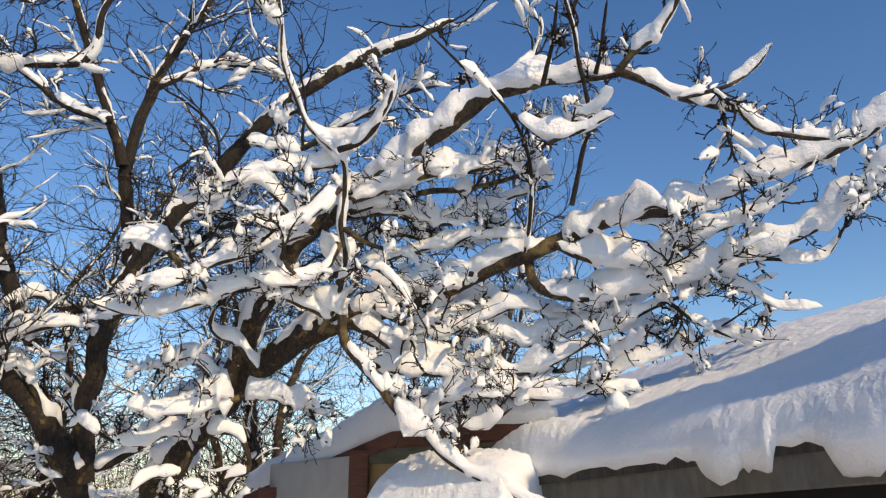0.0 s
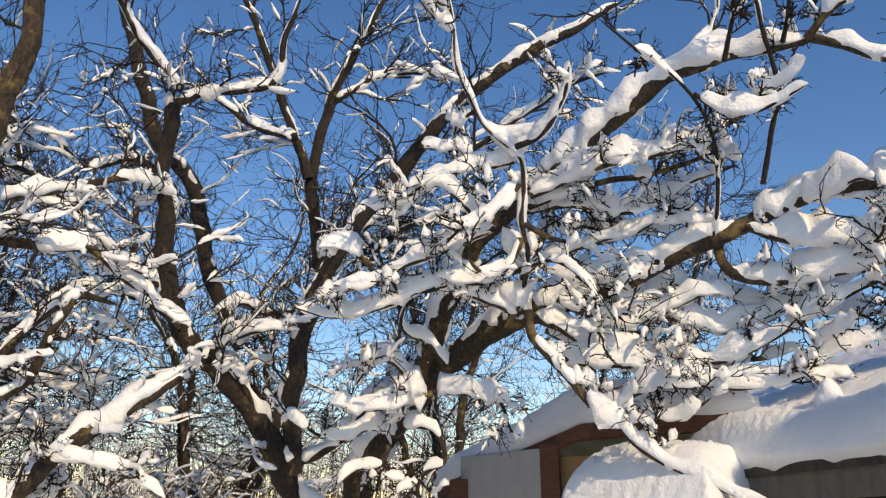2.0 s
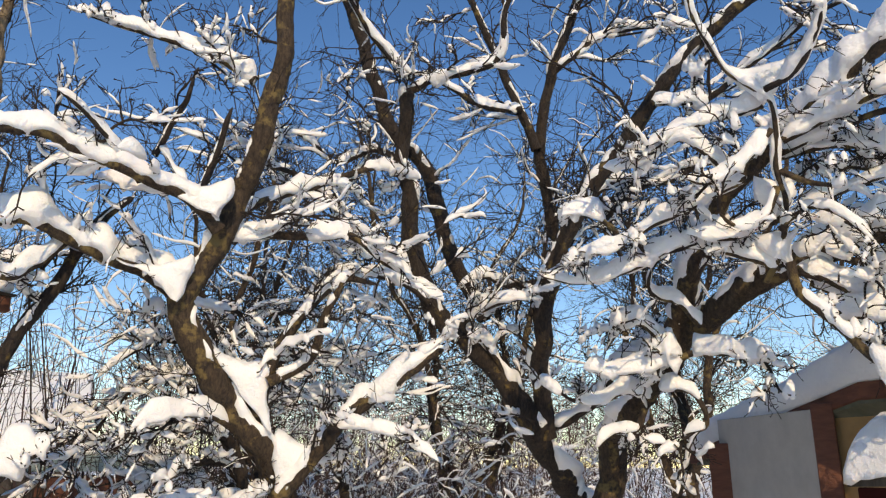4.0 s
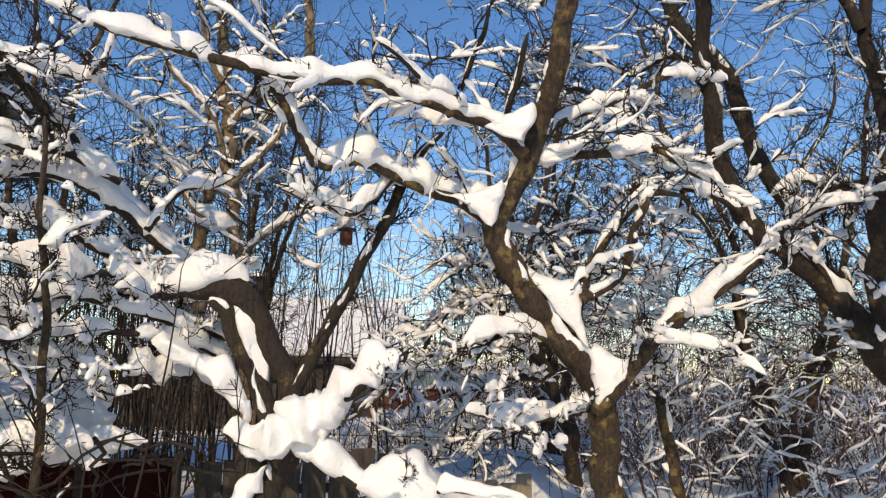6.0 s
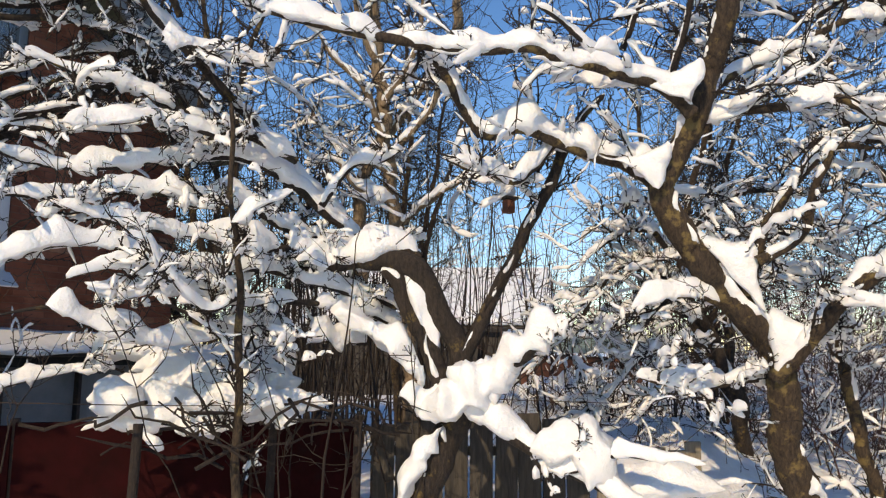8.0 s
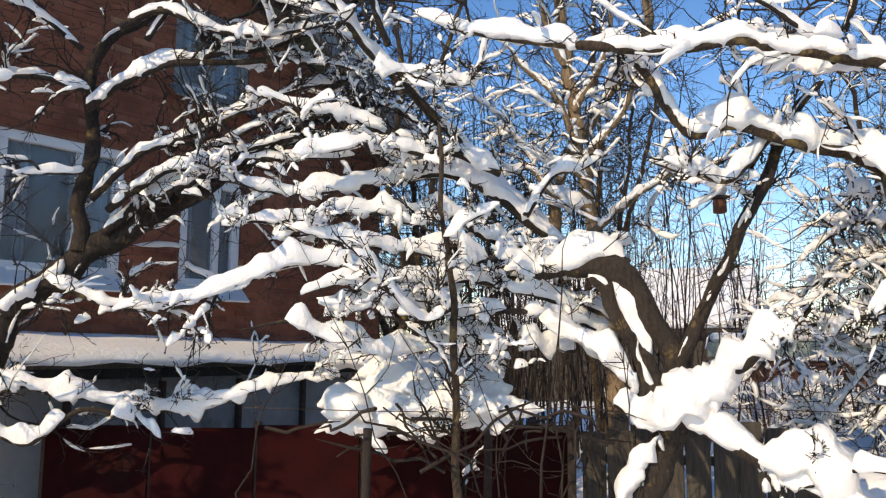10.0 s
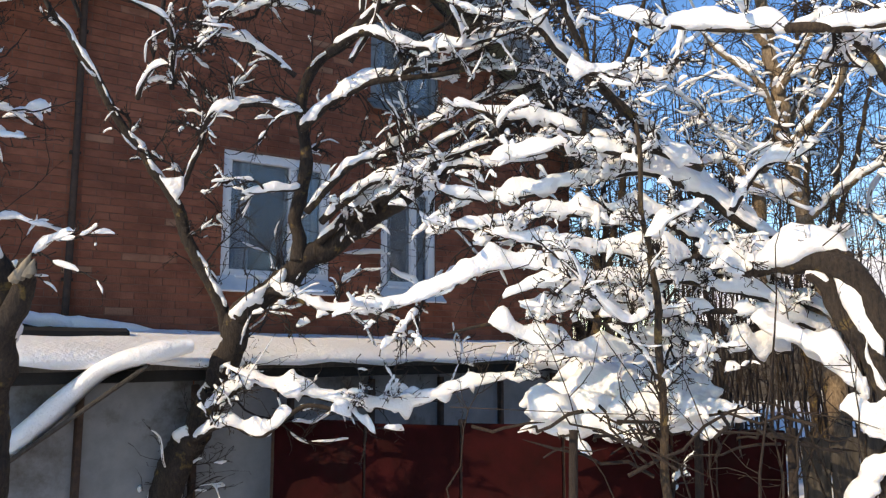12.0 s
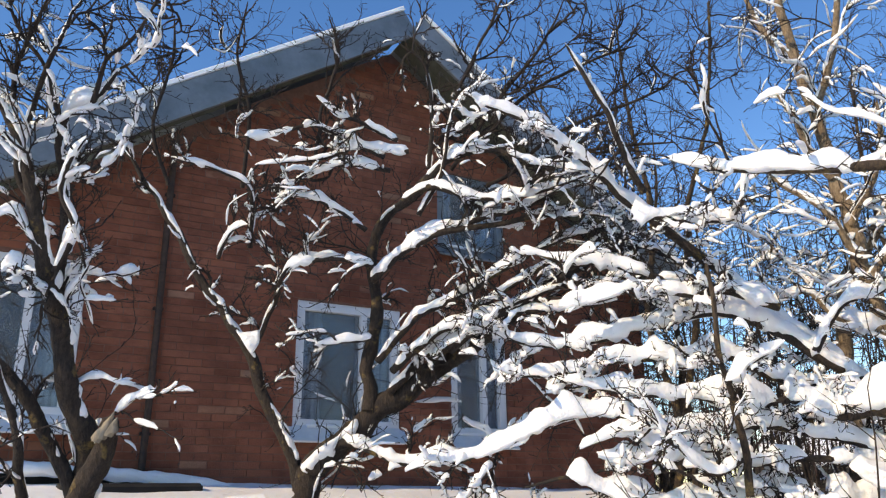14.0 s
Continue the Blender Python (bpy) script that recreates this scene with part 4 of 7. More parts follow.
limb(tree, "limb", 0.07, 3.8, .5,
     [(-6.63, -2.39, 1.70, 0.056), (-6.54, -2.50, 2.02, 0.052), (-6.46, -2.63, 2.29, 0.049), (-6.33, -2.79, 2.74, 0.043), (-6.22, -3.00, 3.09, 0.038), (-6.13, -3.21, 3.40, 0.034), (-6.01, -3.41, 3.79, 0.029), (-5.90, -3.62, 4.12, 0.024), (-5.81, -3.82, 4.42, 0.020)])
limb(tree, "branch", 0.07, 5.7, .4,
     [(-6.24, -2.75, 2.75, 0.023), (-6.17, -2.57, 3.07, 0.020), (-6.10, -2.47, 3.38, 0.018), (-6.08, -2.15, 3.46, 0.015), (-6.08, -1.83, 3.41, 0.013)])
limb(tree, "limb", 0.12, 5.7, .5,
     [(-6.39, -2.00, 2.05, 0.032), (-6.37, -1.54, 1.87, 0.028), (-6.32, -1.09, 1.89, 0.024), (-6.25, -0.69, 2.04, 0.021), (-6.15, -0.21, 2.24, 0.017)])
limb(tree, "limb", 0.13, 4.8, .4,
     [(-6.53, -2.55, 1.07, 0.032), (-6.46, -2.17, 1.30, 0.029), (-6.45, -1.81, 1.23, 0.027), (-6.43, -1.36, 1.15, 0.024), (-6.41, -1.00, 1.13, 0.021), (-6.36, -0.48, 1.27, 0.018), (-6.30, -0.01, 1.40, 0.015)])
limb(tree, "limb", 0.12, 3.8, .35,
     [(-6.56, -2.64, 0.85, 0.027), (-6.48, -2.35, 0.99, 0.024), (-6.45, -2.07, 0.91, 0.022), (-6.34, -1.70, 1.14, 0.018), (-6.29, -1.34, 1.06, 0.015)])
limb(tree, "limb", 0.08, 6.0, 0.45,
     [(-6.41, -1.64, 2.43, 0.034), (-6.29, -1.31, 2.72, 0.030), (-6.17, -0.89, 3.03, 0.026), (-6.08, -0.49, 3.26, 0.022), (-6.01, -0.09, 3.41, 0.019), (-5.98, 0.29, 3.45, 0.016), (-6.00, 0.63, 3.35, 0.013)])
limb(tree, "limb", 0.08, 6.0, 0.45,
     [(-6.33, -1.73, 2.65, 0.034), (-6.20, -1.39, 2.96, 0.029), (-6.10, -0.98, 3.16, 0.025), (-6.00, -0.53, 3.38, 0.020), (-5.93, -0.13, 3.52, 0.016), (-5.89, 0.21, 3.56, 0.013)])
limb(tree, "limb", 0.08, 6.0, 0.45,
     [(-6.01, -1.63, 3.35, 0.033), (-5.92, -1.36, 3.52, 0.030), (-5.85, -0.95, 3.64, 0.025), (-5.80, -0.56, 3.70, 0.021), (-5.73, -0.21, 3.83, 0.016), (-5.69, 0.12, 3.85, 0.013)])
limb(tree, "limb", 0.08, 6.0, 0.45,
     [(-6.04, -1.73, 3.23, 0.033), (-5.94, -1.45, 3.44, 0.030), (-5.88, -1.09, 3.57, 0.026), (-5.83, -0.65, 3.61, 0.021), (-5.80, -0.22, 3.63, 0.017), (-5.78, 0.19, 3.59, 0.013)])
limb(tree, "limb", 0.08, 6.0, 0.45,
     [(-5.79, -1.51, 3.74, 0.033), (-5.71, -1.24, 3.88, 0.029), (-5.70, -0.85, 3.77, 0.023), (-5.64, -0.43, 3.77, 0.018), (-5.57, -0.06, 3.86, 0.012)])
limb(tree, "limb", 0.08, 6.0, 0.45,
     [(-5.75, -1.33, 3.90, 0.033), (-5.65, -1.06, 4.08, 0.028), (-5.60, -0.71, 4.09, 0.023), (-5.59, -0.38, 3.97, 0.018), (-5.56, -0.01, 3.89, 0.012)])
limb(tree, "limb", 0.08, 6.0, 0.45,
     [(-6.27, -1.62, 2.55, 0.033), (-6.14, -1.25, 2.83, 0.029), (-6.08, -0.85, 2.94, 0.025), (-6.01, -0.45, 3.08, 0.021), (-5.96, -0.03, 3.14, 0.016), (-5.96, 0.34, 3.09, 0.013)])
limb(tree, "limb", 0.08, 6.0, 0.45,
     [(-6.27, -1.31, 2.63, 0.033), (-6.14, -0.90, 2.88, 0.028), (-6.05, -0.50, 3.05, 0.023), (-5.93, -0.11, 3.27, 0.017), (-5.88, 0.31, 3.31, 0.013)])
limb(tree, "limb", 0.08, 6.0, 0.45,
     [(-6.26, -1.13, 2.71, 0.033), (-6.12, -0.76, 2.94, 0.026), (-6.04, -0.29, 2.97, 0.019), (-5.96, 0.13, 3.01, 0.013)])
limb(tree, "branch", 0.07, 6.0, 0.35,
     [(-5.69, -1.55, 4.03, 0.020), (-5.59, -1.84, 4.05, 0.016), (-5.53, -2.08, 3.98, 0.012), (-5.49, -2.32, 3.79, 0.008)])
limb(tree, "branch", 0.07, 6.0, 0.35,
     [(-5.66, -1.59, 4.12, 0.020), (-5.52, -1.91, 4.26, 0.016), (-5.44, -2.16, 4.31, 0.014), (-5.39, -2.40, 4.23, 0.011), (-5.33, -2.68, 4.20, 0.008)])
limb(tree, "branch", 0.07, 6.0, 0.35,
     [(-5.82, -1.74, 3.60, 0.020), (-5.69, -1.94, 3.71, 0.016), (-5.59, -2.13, 3.77, 0.012), (-5.49, -2.36, 3.78, 0.008)])
limb(tree, "branch", 0.07, 6.0, 0.35,
     [(-5.67, -1.41, 4.16, 0.020), (-5.57, -1.75, 4.18, 0.016), (-5.52, -2.04, 4.07, 0.013), (-5.41, -2.52, 4.00, 0.008)])
limb(tree, "branch", 0.07, 6.0, 0.35,
     [(-5.72, -1.24, 4.03, 0.020), (-5.54, -1.20, 4.37, 0.015), (-5.34, -1.24, 4.69, 0.011), (-5.25, -1.38, 4.81, 0.008)])
limb(tree, "branch", 0.07, 6.0, 0.35,
     [(-5.82, -1.34, 3.70, 0.020), (-5.67, -1.13, 4.00, 0.016), (-5.47, -1.04, 4.37, 0.011), (-5.38, -0.88, 4.55, 0.008)])
limb(tree, "branch", 0.07, 6.0, 0.35,
     [(-5.81, -1.69, 3.30, 0.019), (-5.73, -1.93, 3.32, 0.016), (-5.67, -2.13, 3.29, 0.014), (-5.63, -2.31, 3.24, 0.012), (-5.64, -2.41, 2.97, 0.008)])
limb(tree, "branch", 0.07, 6.0, 0.35,
     [(-5.63, -1.49, 4.24, 0.020), (-5.49, -1.73, 4.35, 0.015), (-5.39, -1.93, 4.38, 0.011), (-5.30, -2.04, 4.48, 0.008)])
limb(tree, "branch", 0.07, 6.0, 0.35,
     [(-5.66, -1.06, 4.28, 0.020), (-5.54, -0.79, 4.39, 0.014), (-5.43, -0.53, 4.46, 0.008)])
limb(tree, "branch", 0.07, 6.0, 0.35,
     [(-5.69, -2.62, 3.43, 0.019), (-5.49, -2.58, 3.81, 0.015), (-5.38, -2.75, 3.93, 0.012), (-5.25, -3.11, 4.01, 0.008)])
limb(tree, "branch", 0.07, 6.0, 0.35,
     [(-5.69, -2.86, 3.35, 0.019), (-5.52, -2.70, 3.51, 0.012), (-5.45, -2.55, 3.53, 0.008)])
limb(tree, "branch", 0.07, 6.0, 0.35,
     [(-5.98, -1.71, 2.77, 0.019), (-5.87, -1.90, 2.73, 0.014), (-5.76, -2.09, 2.68, 0.008)])
limb(tree, "branch", 0.00, 7.0, 0.50,
     [(-5.91, -2.19, 4.16, 0.018), (-5.71, -2.11, 4.56, 0.015), (-5.52, -1.94, 4.95, 0.011), (-5.38, -2.00, 5.22, 0.009)])
limb(tree, "branch", 0.00, 7.0, 0.50,
     [(-5.84, -3.38, 4.04, 0.018), (-5.63, -3.47, 4.45, 0.015), (-5.43, -3.28, 4.88, 0.012), (-5.27, -3.20, 5.23, 0.009)])
limb(tree, "branch", 0.00, 7.0, 0.50,
     [(-5.90, -2.79, 4.03, 0.018), (-5.65, -2.69, 4.57, 0.015), (-5.44, -2.74, 5.00, 0.011), (-5.28, -2.62, 5.35, 0.009)])
limb(tree, "branch", 0.00, 7.0, 0.50,
     [(-6.01, -1.09, 4.15, 0.018), (-5.81, -0.70, 4.63, 0.015), (-5.64, -0.33, 5.02, 0.011), (-5.51, -0.14, 5.33, 0.009)])
limb(tree, "branch", 0.00, 7.0, 0.50,
     [(-5.97, -0.90, 4.32, 0.018), (-5.82, -0.47, 4.67, 0.015), (-5.72, 0.03, 4.89, 0.011), (-5.67, 0.42, 4.98, 0.009)])
limb(tree, "branch", 0.00, 7.0, 0.50,
     [(-6.06, -0.63, 4.14, 0.018), (-5.93, -0.17, 4.41, 0.015), (-5.86, 0.28, 4.55, 0.012), (-5.79, 0.68, 4.68, 0.009)])
limb(tree, "branch", 0.00, 7.0, 0.50,
     [(-6.08, -0.82, 4.01, 0.018), (-6.01, -0.40, 4.16, 0.016), (-5.95, 0.18, 4.25, 0.012), (-5.93, 0.70, 4.26, 0.009)])
limb(tree, "branch", 0.00, 7.0, 0.50,
     [(-5.94, -1.17, 4.37, 0.018), (-5.69, -0.92, 4.88, 0.014), (-5.55, -0.72, 5.19, 0.011), (-5.44, -0.58, 5.42, 0.009)])

tree = plant("dead_tree", "dead tree stump with a split broken top and thin stems")
limb(tree, "trunk", 0.00, 0.0, .4,
     [(-5.11, -3.38, 1.09, 0.078), (-4.95, -3.28, 1.48, 0.072), (-4.87, -3.23, 1.67, 0.070), (-4.81, -3.14, 1.85, 0.066), (-4.72, -3.02, 2.08, 0.052)])
limb(tree, "limb", 0.12, 4.8, .6,
     [(-5.06, -3.32, 1.58, 0.080), (-4.90, -3.26, 1.94, 0.072), (-4.75, -3.31, 2.26, 0.065), (-4.60, -3.36, 2.58, 0.058), (-4.44, -3.39, 2.92, 0.051), (-4.26, -3.42, 3.32, 0.042), (-4.10, -3.49, 3.65, 0.034), (-3.99, -3.59, 3.85, 0.029)])
limb(tree, "limb", 0.10, 2.8, .5,
     [(-4.93, -3.33, 1.64, 0.048), (-4.83, -3.42, 1.87, 0.044), (-4.69, -3.53, 2.16, 0.040), (-4.59, -3.65, 2.36, 0.036), (-4.52, -3.80, 2.47, 0.033)])
limb(tree, "limb", 0.13, 6.6, .5,
     [(-4.64, -3.38, 2.55, 0.034), (-4.52, -3.35, 2.87, 0.031), (-4.38, -3.30, 3.25, 0.027), (-4.18, -3.27, 3.75, 0.021), (-4.15, -3.07, 3.87, 0.019), (-4.09, -2.89, 4.05, 0.017)])
limb(tree, "limb", 0.05, 5.7, .5,
     [(-4.81, -3.57, 1.65, 0.033), (-4.64, -3.55, 1.96, 0.027), (-4.44, -3.58, 2.32, 0.020), (-4.28, -3.59, 2.62, 0.014)])
limb(tree, "branch", 0.08, 6.6, .4,
     [(-4.29, -3.44, 3.30, 0.020), (-4.20, -3.52, 3.48, 0.018), (-4.06, -3.38, 3.84, 0.015), (-3.88, -3.10, 4.31, 0.010)])
limb(tree, "branch", 0.12, 6.6, .4,
     [(-4.42, -3.32, 2.91, 0.020), (-4.32, -3.19, 3.16, 0.017), (-4.22, -3.23, 3.37, 0.014), (-4.11, -3.07, 3.63, 0.010)])
limb(tree, "branch", 0.10, 6.6, .4,
     [(-4.38, -3.38, 3.01, 0.018), (-4.28, -3.48, 3.15, 0.014), (-4.23, -3.53, 3.21, 0.012), (-4.20, -3.64, 3.17, 0.010)])
limb(tree, "branch", 0.10, 6.6, .3,
     [(-4.46, -3.36, 2.79, 0.018), (-4.40, -3.44, 2.84, 0.016), (-4.33, -3.51, 2.93, 0.013), (-4.30, -3.62, 2.89, 0.010)])
limb(tree, "branch", 0.00, 4.8, .5,
     [(-4.17, -3.25, 3.71, 0.017), (-4.02, -3.31, 4.04, 0.012), (-3.92, -3.42, 4.21, 0.010), (-3.81, -3.49, 4.44, 0.007)])
limb(tree, "branch", 0.00, 4.8, .5,
     [(-4.14, -3.08, 3.85, 0.017), (-4.05, -2.96, 4.07, 0.013), (-3.99, -2.77, 4.21, 0.010), (-3.89, -2.58, 4.43, 0.007)])
limb(tree, "branch", 0.00, 4.8, .5,
     [(-4.16, -3.54, 3.68, 0.017), (-4.00, -3.48, 4.04, 0.012), (-3.91, -3.32, 4.27, 0.009), (-3.83, -3.20, 4.47, 0.007)])

tree = plant("sapling", "young straight sapling rising out of a snow heap")
limb(tree, "trunk", 0.05, 4.8, .25,
     [(-5.04, 0.68, 1.28, 0.025), (-4.98, 0.65, 1.51, 0.023), (-4.89, 0.61, 1.93, 0.020), (-4.78, 0.52, 2.38, 0.017), (-4.66, 0.48, 2.88, 0.013)])
limb(tree, "branch", 0.10, 5.7, .3,
     [(-4.85, 0.60, 1.80, 0.015), (-4.82, 0.42, 1.73, 0.013), (-4.74, 0.19, 1.92, 0.011), (-4.66, -0.01, 2.11, 0.010)])
limb(tree, "branch", 0.10, 5.7, .3,
     [(-4.77, 0.54, 2.22, 0.015), (-4.72, 0.68, 2.31, 0.012), (-4.66, 0.85, 2.42, 0.010)])
limb(tree, "branch", 0.05, 5.7, .3,
     [(-5.02, 0.66, 1.41, 0.015), (-4.97, 0.48, 1.64, 0.013), (-4.92, 0.15, 1.80, 0.010)])

tree = plant("birch_tree", "slim birch with up-swept snowy branches behind the orchard")
limb(tree, "trunk", 0.00, 0.0, .9,
     [(-8.05, 3.25, 1.55, 0.091), (-8.02, 3.09, 2.57, 0.082), (-8.00, 2.89, 3.60, 0.073), (-7.95, 2.76, 4.52, 0.064), (-7.91, 2.60, 5.56, 0.055), (-7.85, 2.44, 6.67, 0.045), (-7.76, 2.30, 7.92, 0.034), (-7.65, 2.23, 8.93, 0.025)])
limb(tree, "limb", 0.12, 8.5, .8,
     [(-7.94, 2.82, 3.83, 0.043), (-7.92, 2.60, 4.28, 0.035), (-8.00, 2.30, 4.61, 0.027), (-8.04, 2.05, 4.93, 0.021)])
limb(tree, "limb", 0.12, 8.5, .8,
     [(-7.95, 2.87, 3.59, 0.043), (-7.65, 3.08, 3.93, 0.035), (-7.41, 3.21, 4.27, 0.029), (-7.25, 3.17, 4.78, 0.021)])
limb(tree, "limb", 0.12, 8.5, .8,
     [(-7.95, 2.92, 3.41, 0.043), (-8.07, 2.57, 3.63, 0.035), (-8.18, 2.29, 3.78, 0.029), (-8.20, 2.04, 4.17, 0.021)])
limb(tree, "limb", 0.12, 8.5, .8,
     [(-7.90, 2.78, 4.19, 0.043), (-7.66, 2.93, 4.47, 0.036), (-7.44, 3.00, 4.86, 0.028), (-7.32, 2.96, 5.24, 0.021)])
limb(tree, "limb", 0.12, 8.5, .8,
     [(-7.87, 2.70, 4.67, 0.043), (-7.88, 2.48, 5.00, 0.035), (-7.81, 2.37, 5.32, 0.028), (-7.78, 2.22, 5.64, 0.021)])
limb(tree, "limb", 0.12, 8.5, .8,
     [(-7.97, 3.02, 2.87, 0.043), (-7.63, 3.30, 3.16, 0.035), (-7.26, 3.63, 3.39, 0.027), (-6.92, 3.98, 3.44, 0.021)])
limb(tree, "limb", 0.14, 8.5, .8,
     [(-7.96, 2.97, 3.11, 0.043), (-8.11, 2.61, 3.27, 0.034), (-8.15, 2.36, 3.54, 0.027), (-8.30, 2.05, 3.52, 0.021)])
limb(tree, "limb", 0.03, 4.8, .8,
     [(-8.72, 2.96, 1.79, 0.083), (-8.61, 2.82, 2.93, 0.073), (-8.51, 2.82, 3.50, 0.068), (-8.30, 2.98, 3.94, 0.064), (-7.69, 3.53, 5.02, 0.053), (-7.55, 3.49, 5.97, 0.045), (-7.30, 3.52, 7.17, 0.035), (-7.14, 3.46, 8.24, 0.025)])
limb(tree, "limb", 0.10, 8.5, .8,
     [(-7.90, 2.63, 5.43, 0.043), (-7.65, 2.78, 5.97, 0.036), (-7.44, 2.85, 6.62, 0.027), (-7.30, 2.79, 7.32, 0.018)])
limb(tree, "limb", 0.10, 8.5, .8,
     [(-7.87, 2.51, 6.04, 0.043), (-7.93, 2.23, 6.50, 0.031), (-7.89, 2.05, 7.06, 0.018)])

tree = plant("plum_tree", "dense plum tree with drooping snowed-up branches")
limb(tree, "trunk", 0.02, 1.9, .9,
     [(-5.73, 5.77, 0.15, 0.084), (-5.65, 5.62, 0.93, 0.074), (-5.69, 5.35, 1.59, 0.064), (-5.75, 5.11, 2.03, 0.057), (-5.75, 4.96, 2.52, 0.050)])
limb(tree, "limb", 0.14, 13.3, .7,
     [(-5.74, 5.10, 2.03, 0.039), (-5.81, 4.64, 2.33, 0.031), (-5.91, 4.37, 2.32, 0.027), (-5.99, 4.10, 1.99, 0.021), (-6.03, 3.93, 1.67, 0.016)])
limb(tree, "limb", 0.14, 13.3, .7,
     [(-5.70, 5.21, 1.81, 0.039), (-5.79, 4.77, 1.96, 0.031), (-5.91, 4.37, 1.84, 0.024), (-5.96, 4.08, 1.47, 0.016)])
limb(tree, "limb", 0.14, 13.3, .7,
     [(-5.66, 5.32, 1.59, 0.039), (-5.79, 4.84, 1.58, 0.031), (-5.89, 4.50, 1.42, 0.024), (-5.95, 4.21, 1.06, 0.016)])
limb(tree, "limb", 0.12, 13.3, .7,
     [(-5.73, 5.02, 2.36, 0.039), (-5.75, 4.59, 2.65, 0.030), (-5.85, 4.25, 2.57, 0.023), (-5.93, 3.91, 2.29, 0.016)])
limb(tree, "limb", 0.12, 13.3, .7,
     [(-5.73, 5.09, 2.14, 0.039), (-5.35, 5.33, 2.51, 0.030), (-4.99, 5.64, 2.56, 0.023), (-4.67, 5.97, 2.35, 0.016)])
limb(tree, "limb", 0.12, 13.3, .7,
     [(-5.63, 5.45, 1.26, 0.039), (-5.73, 5.01, 1.26, 0.030), (-5.81, 4.64, 1.06, 0.022), (-5.85, 4.39, 0.86, 0.016)])
limb(tree, "limb", 0.12, 13.3, .7,
     [(-5.74, 4.99, 2.47, 0.039), (-5.43, 5.11, 2.89, 0.030), (-5.10, 5.37, 2.99, 0.023), (-4.79, 5.65, 2.92, 0.016)])
limb(tree, "limb", 0.12, 13.3, .7,
     [(-5.72, 5.16, 1.92, 0.039), (-5.35, 5.40, 2.19, 0.031), (-4.99, 5.71, 2.24, 0.023), (-4.69, 5.99, 2.13, 0.016)])

for p in PLANTS:
    finish(p)


# ---- thickets ----
def thicket(name, label, category, centre, size, count, height, r, snow, mat, lean=0.12, branches=6, blen=0.6, seed=3, ground=-0.4):
    rng = np.random.default_rng(seed)
    p = Plant()
    p.name, p.rng, p.wood, p.snow, p.spurs, p.laden, p.twig, p.depth = name, rng, Buf(), Buf(), [], 1.3, mat, 1.0
    p.ob = new(name)
    p.ob.location = (*centre, ground)
    tagged(p.ob, label, category, kind="stuff")
    for _ in range(count):
        x, y = centre[0] + rng.normal() * size[0], centre[1] + rng.normal() * size[1]
        h = height * rng.uniform(0.55, 1.1)
        d = np.array([rng.normal() * lean, rng.normal() * lean, 1.0])
        k = 9
        z = np.linspace(0, 1, k)
        c = np.array([x, y, ground]) + z[:, None] * d * h + (z ** 2)[:, None] * rng.normal(size=3) * [0.5, 0.5, 0] * lean * 3
        c += rng.normal(size=(k, 3)) * 0.02
        rad = r * rng.uniform(0.6, 1.3) * (1 - 0.75 * z)
        tube(p.wood, c, rad, 4, rng)
        for _ in range(branches):
            i = rng.integers(2, k)
            w = rng.normal(size=3) * [1, 1, 0.4] + [0, 0, 0.75]
            shoot(p, c[i], w, blen * rng.uniform(0.4, 1.3), max(0.004, r * 0.38), 1, snow)
    add_spurs(p)
    tw = part("stems", p.wood.mesh("stems", mat), p.ob, kind="stuff")
    tw.matrix_parent_inverse = Matrix.Translation(-p.ob.location)
    if p.snow.n:
        part("stem_snow", p.snow.mesh("stem_snow", SNOW), tw, "snow caught on the stems", "stuff")


thicket("whip_thicket", "thicket of thin bare upright stems", "thicket", (-9.5, 6.0), (1.4, 2.2), 95, 5.4, 0.012, 0.0, TWIG, 0.10, 5, 0.9, 5)
thicket("whip_thicket", "tall bare thicket behind the snowy trees", "thicket", (-12.5, 3.2), (0.8, 1.3), 120, 6.2, 0.018, 0.0, TWIG, 0.10, 7, 1.0, 6)
thicket("whip_thicket", "thin bare shoots growing up through the snowy brushwood", "shoots", (-5.05, 0.75), (0.28, 0.65), 15, 1.9, 0.0075, 0.0, TWIG, 0.22, 6, 0.4, 21, 0.35)
thicket("shrubbery", "reddish bare shrubs dusted with snow", "shrub", (-6.6, 10.5), (1.6, 1.2), 170, 2.4, 0.010, 0.045, TWIG_RED, 0.3, 9, 0.6, 7)
thicket("shrubbery", "snowy bare shrubs along the far plots", "shrub", (-12.0, 17.0), (4.5, 2.0), 260, 3.6, 0.014, 0.045, TWIG_RED, 0.25, 7, 0.8, 8)
thicket("shrubbery", "low snowed-up shrubs under the trees", "shrub", (-7.6, 6.6), (1.1, 0.9), 150, 1.2, 0.01, 0.045, TWIG_RED, 0.35, 8, 0.4, 9)

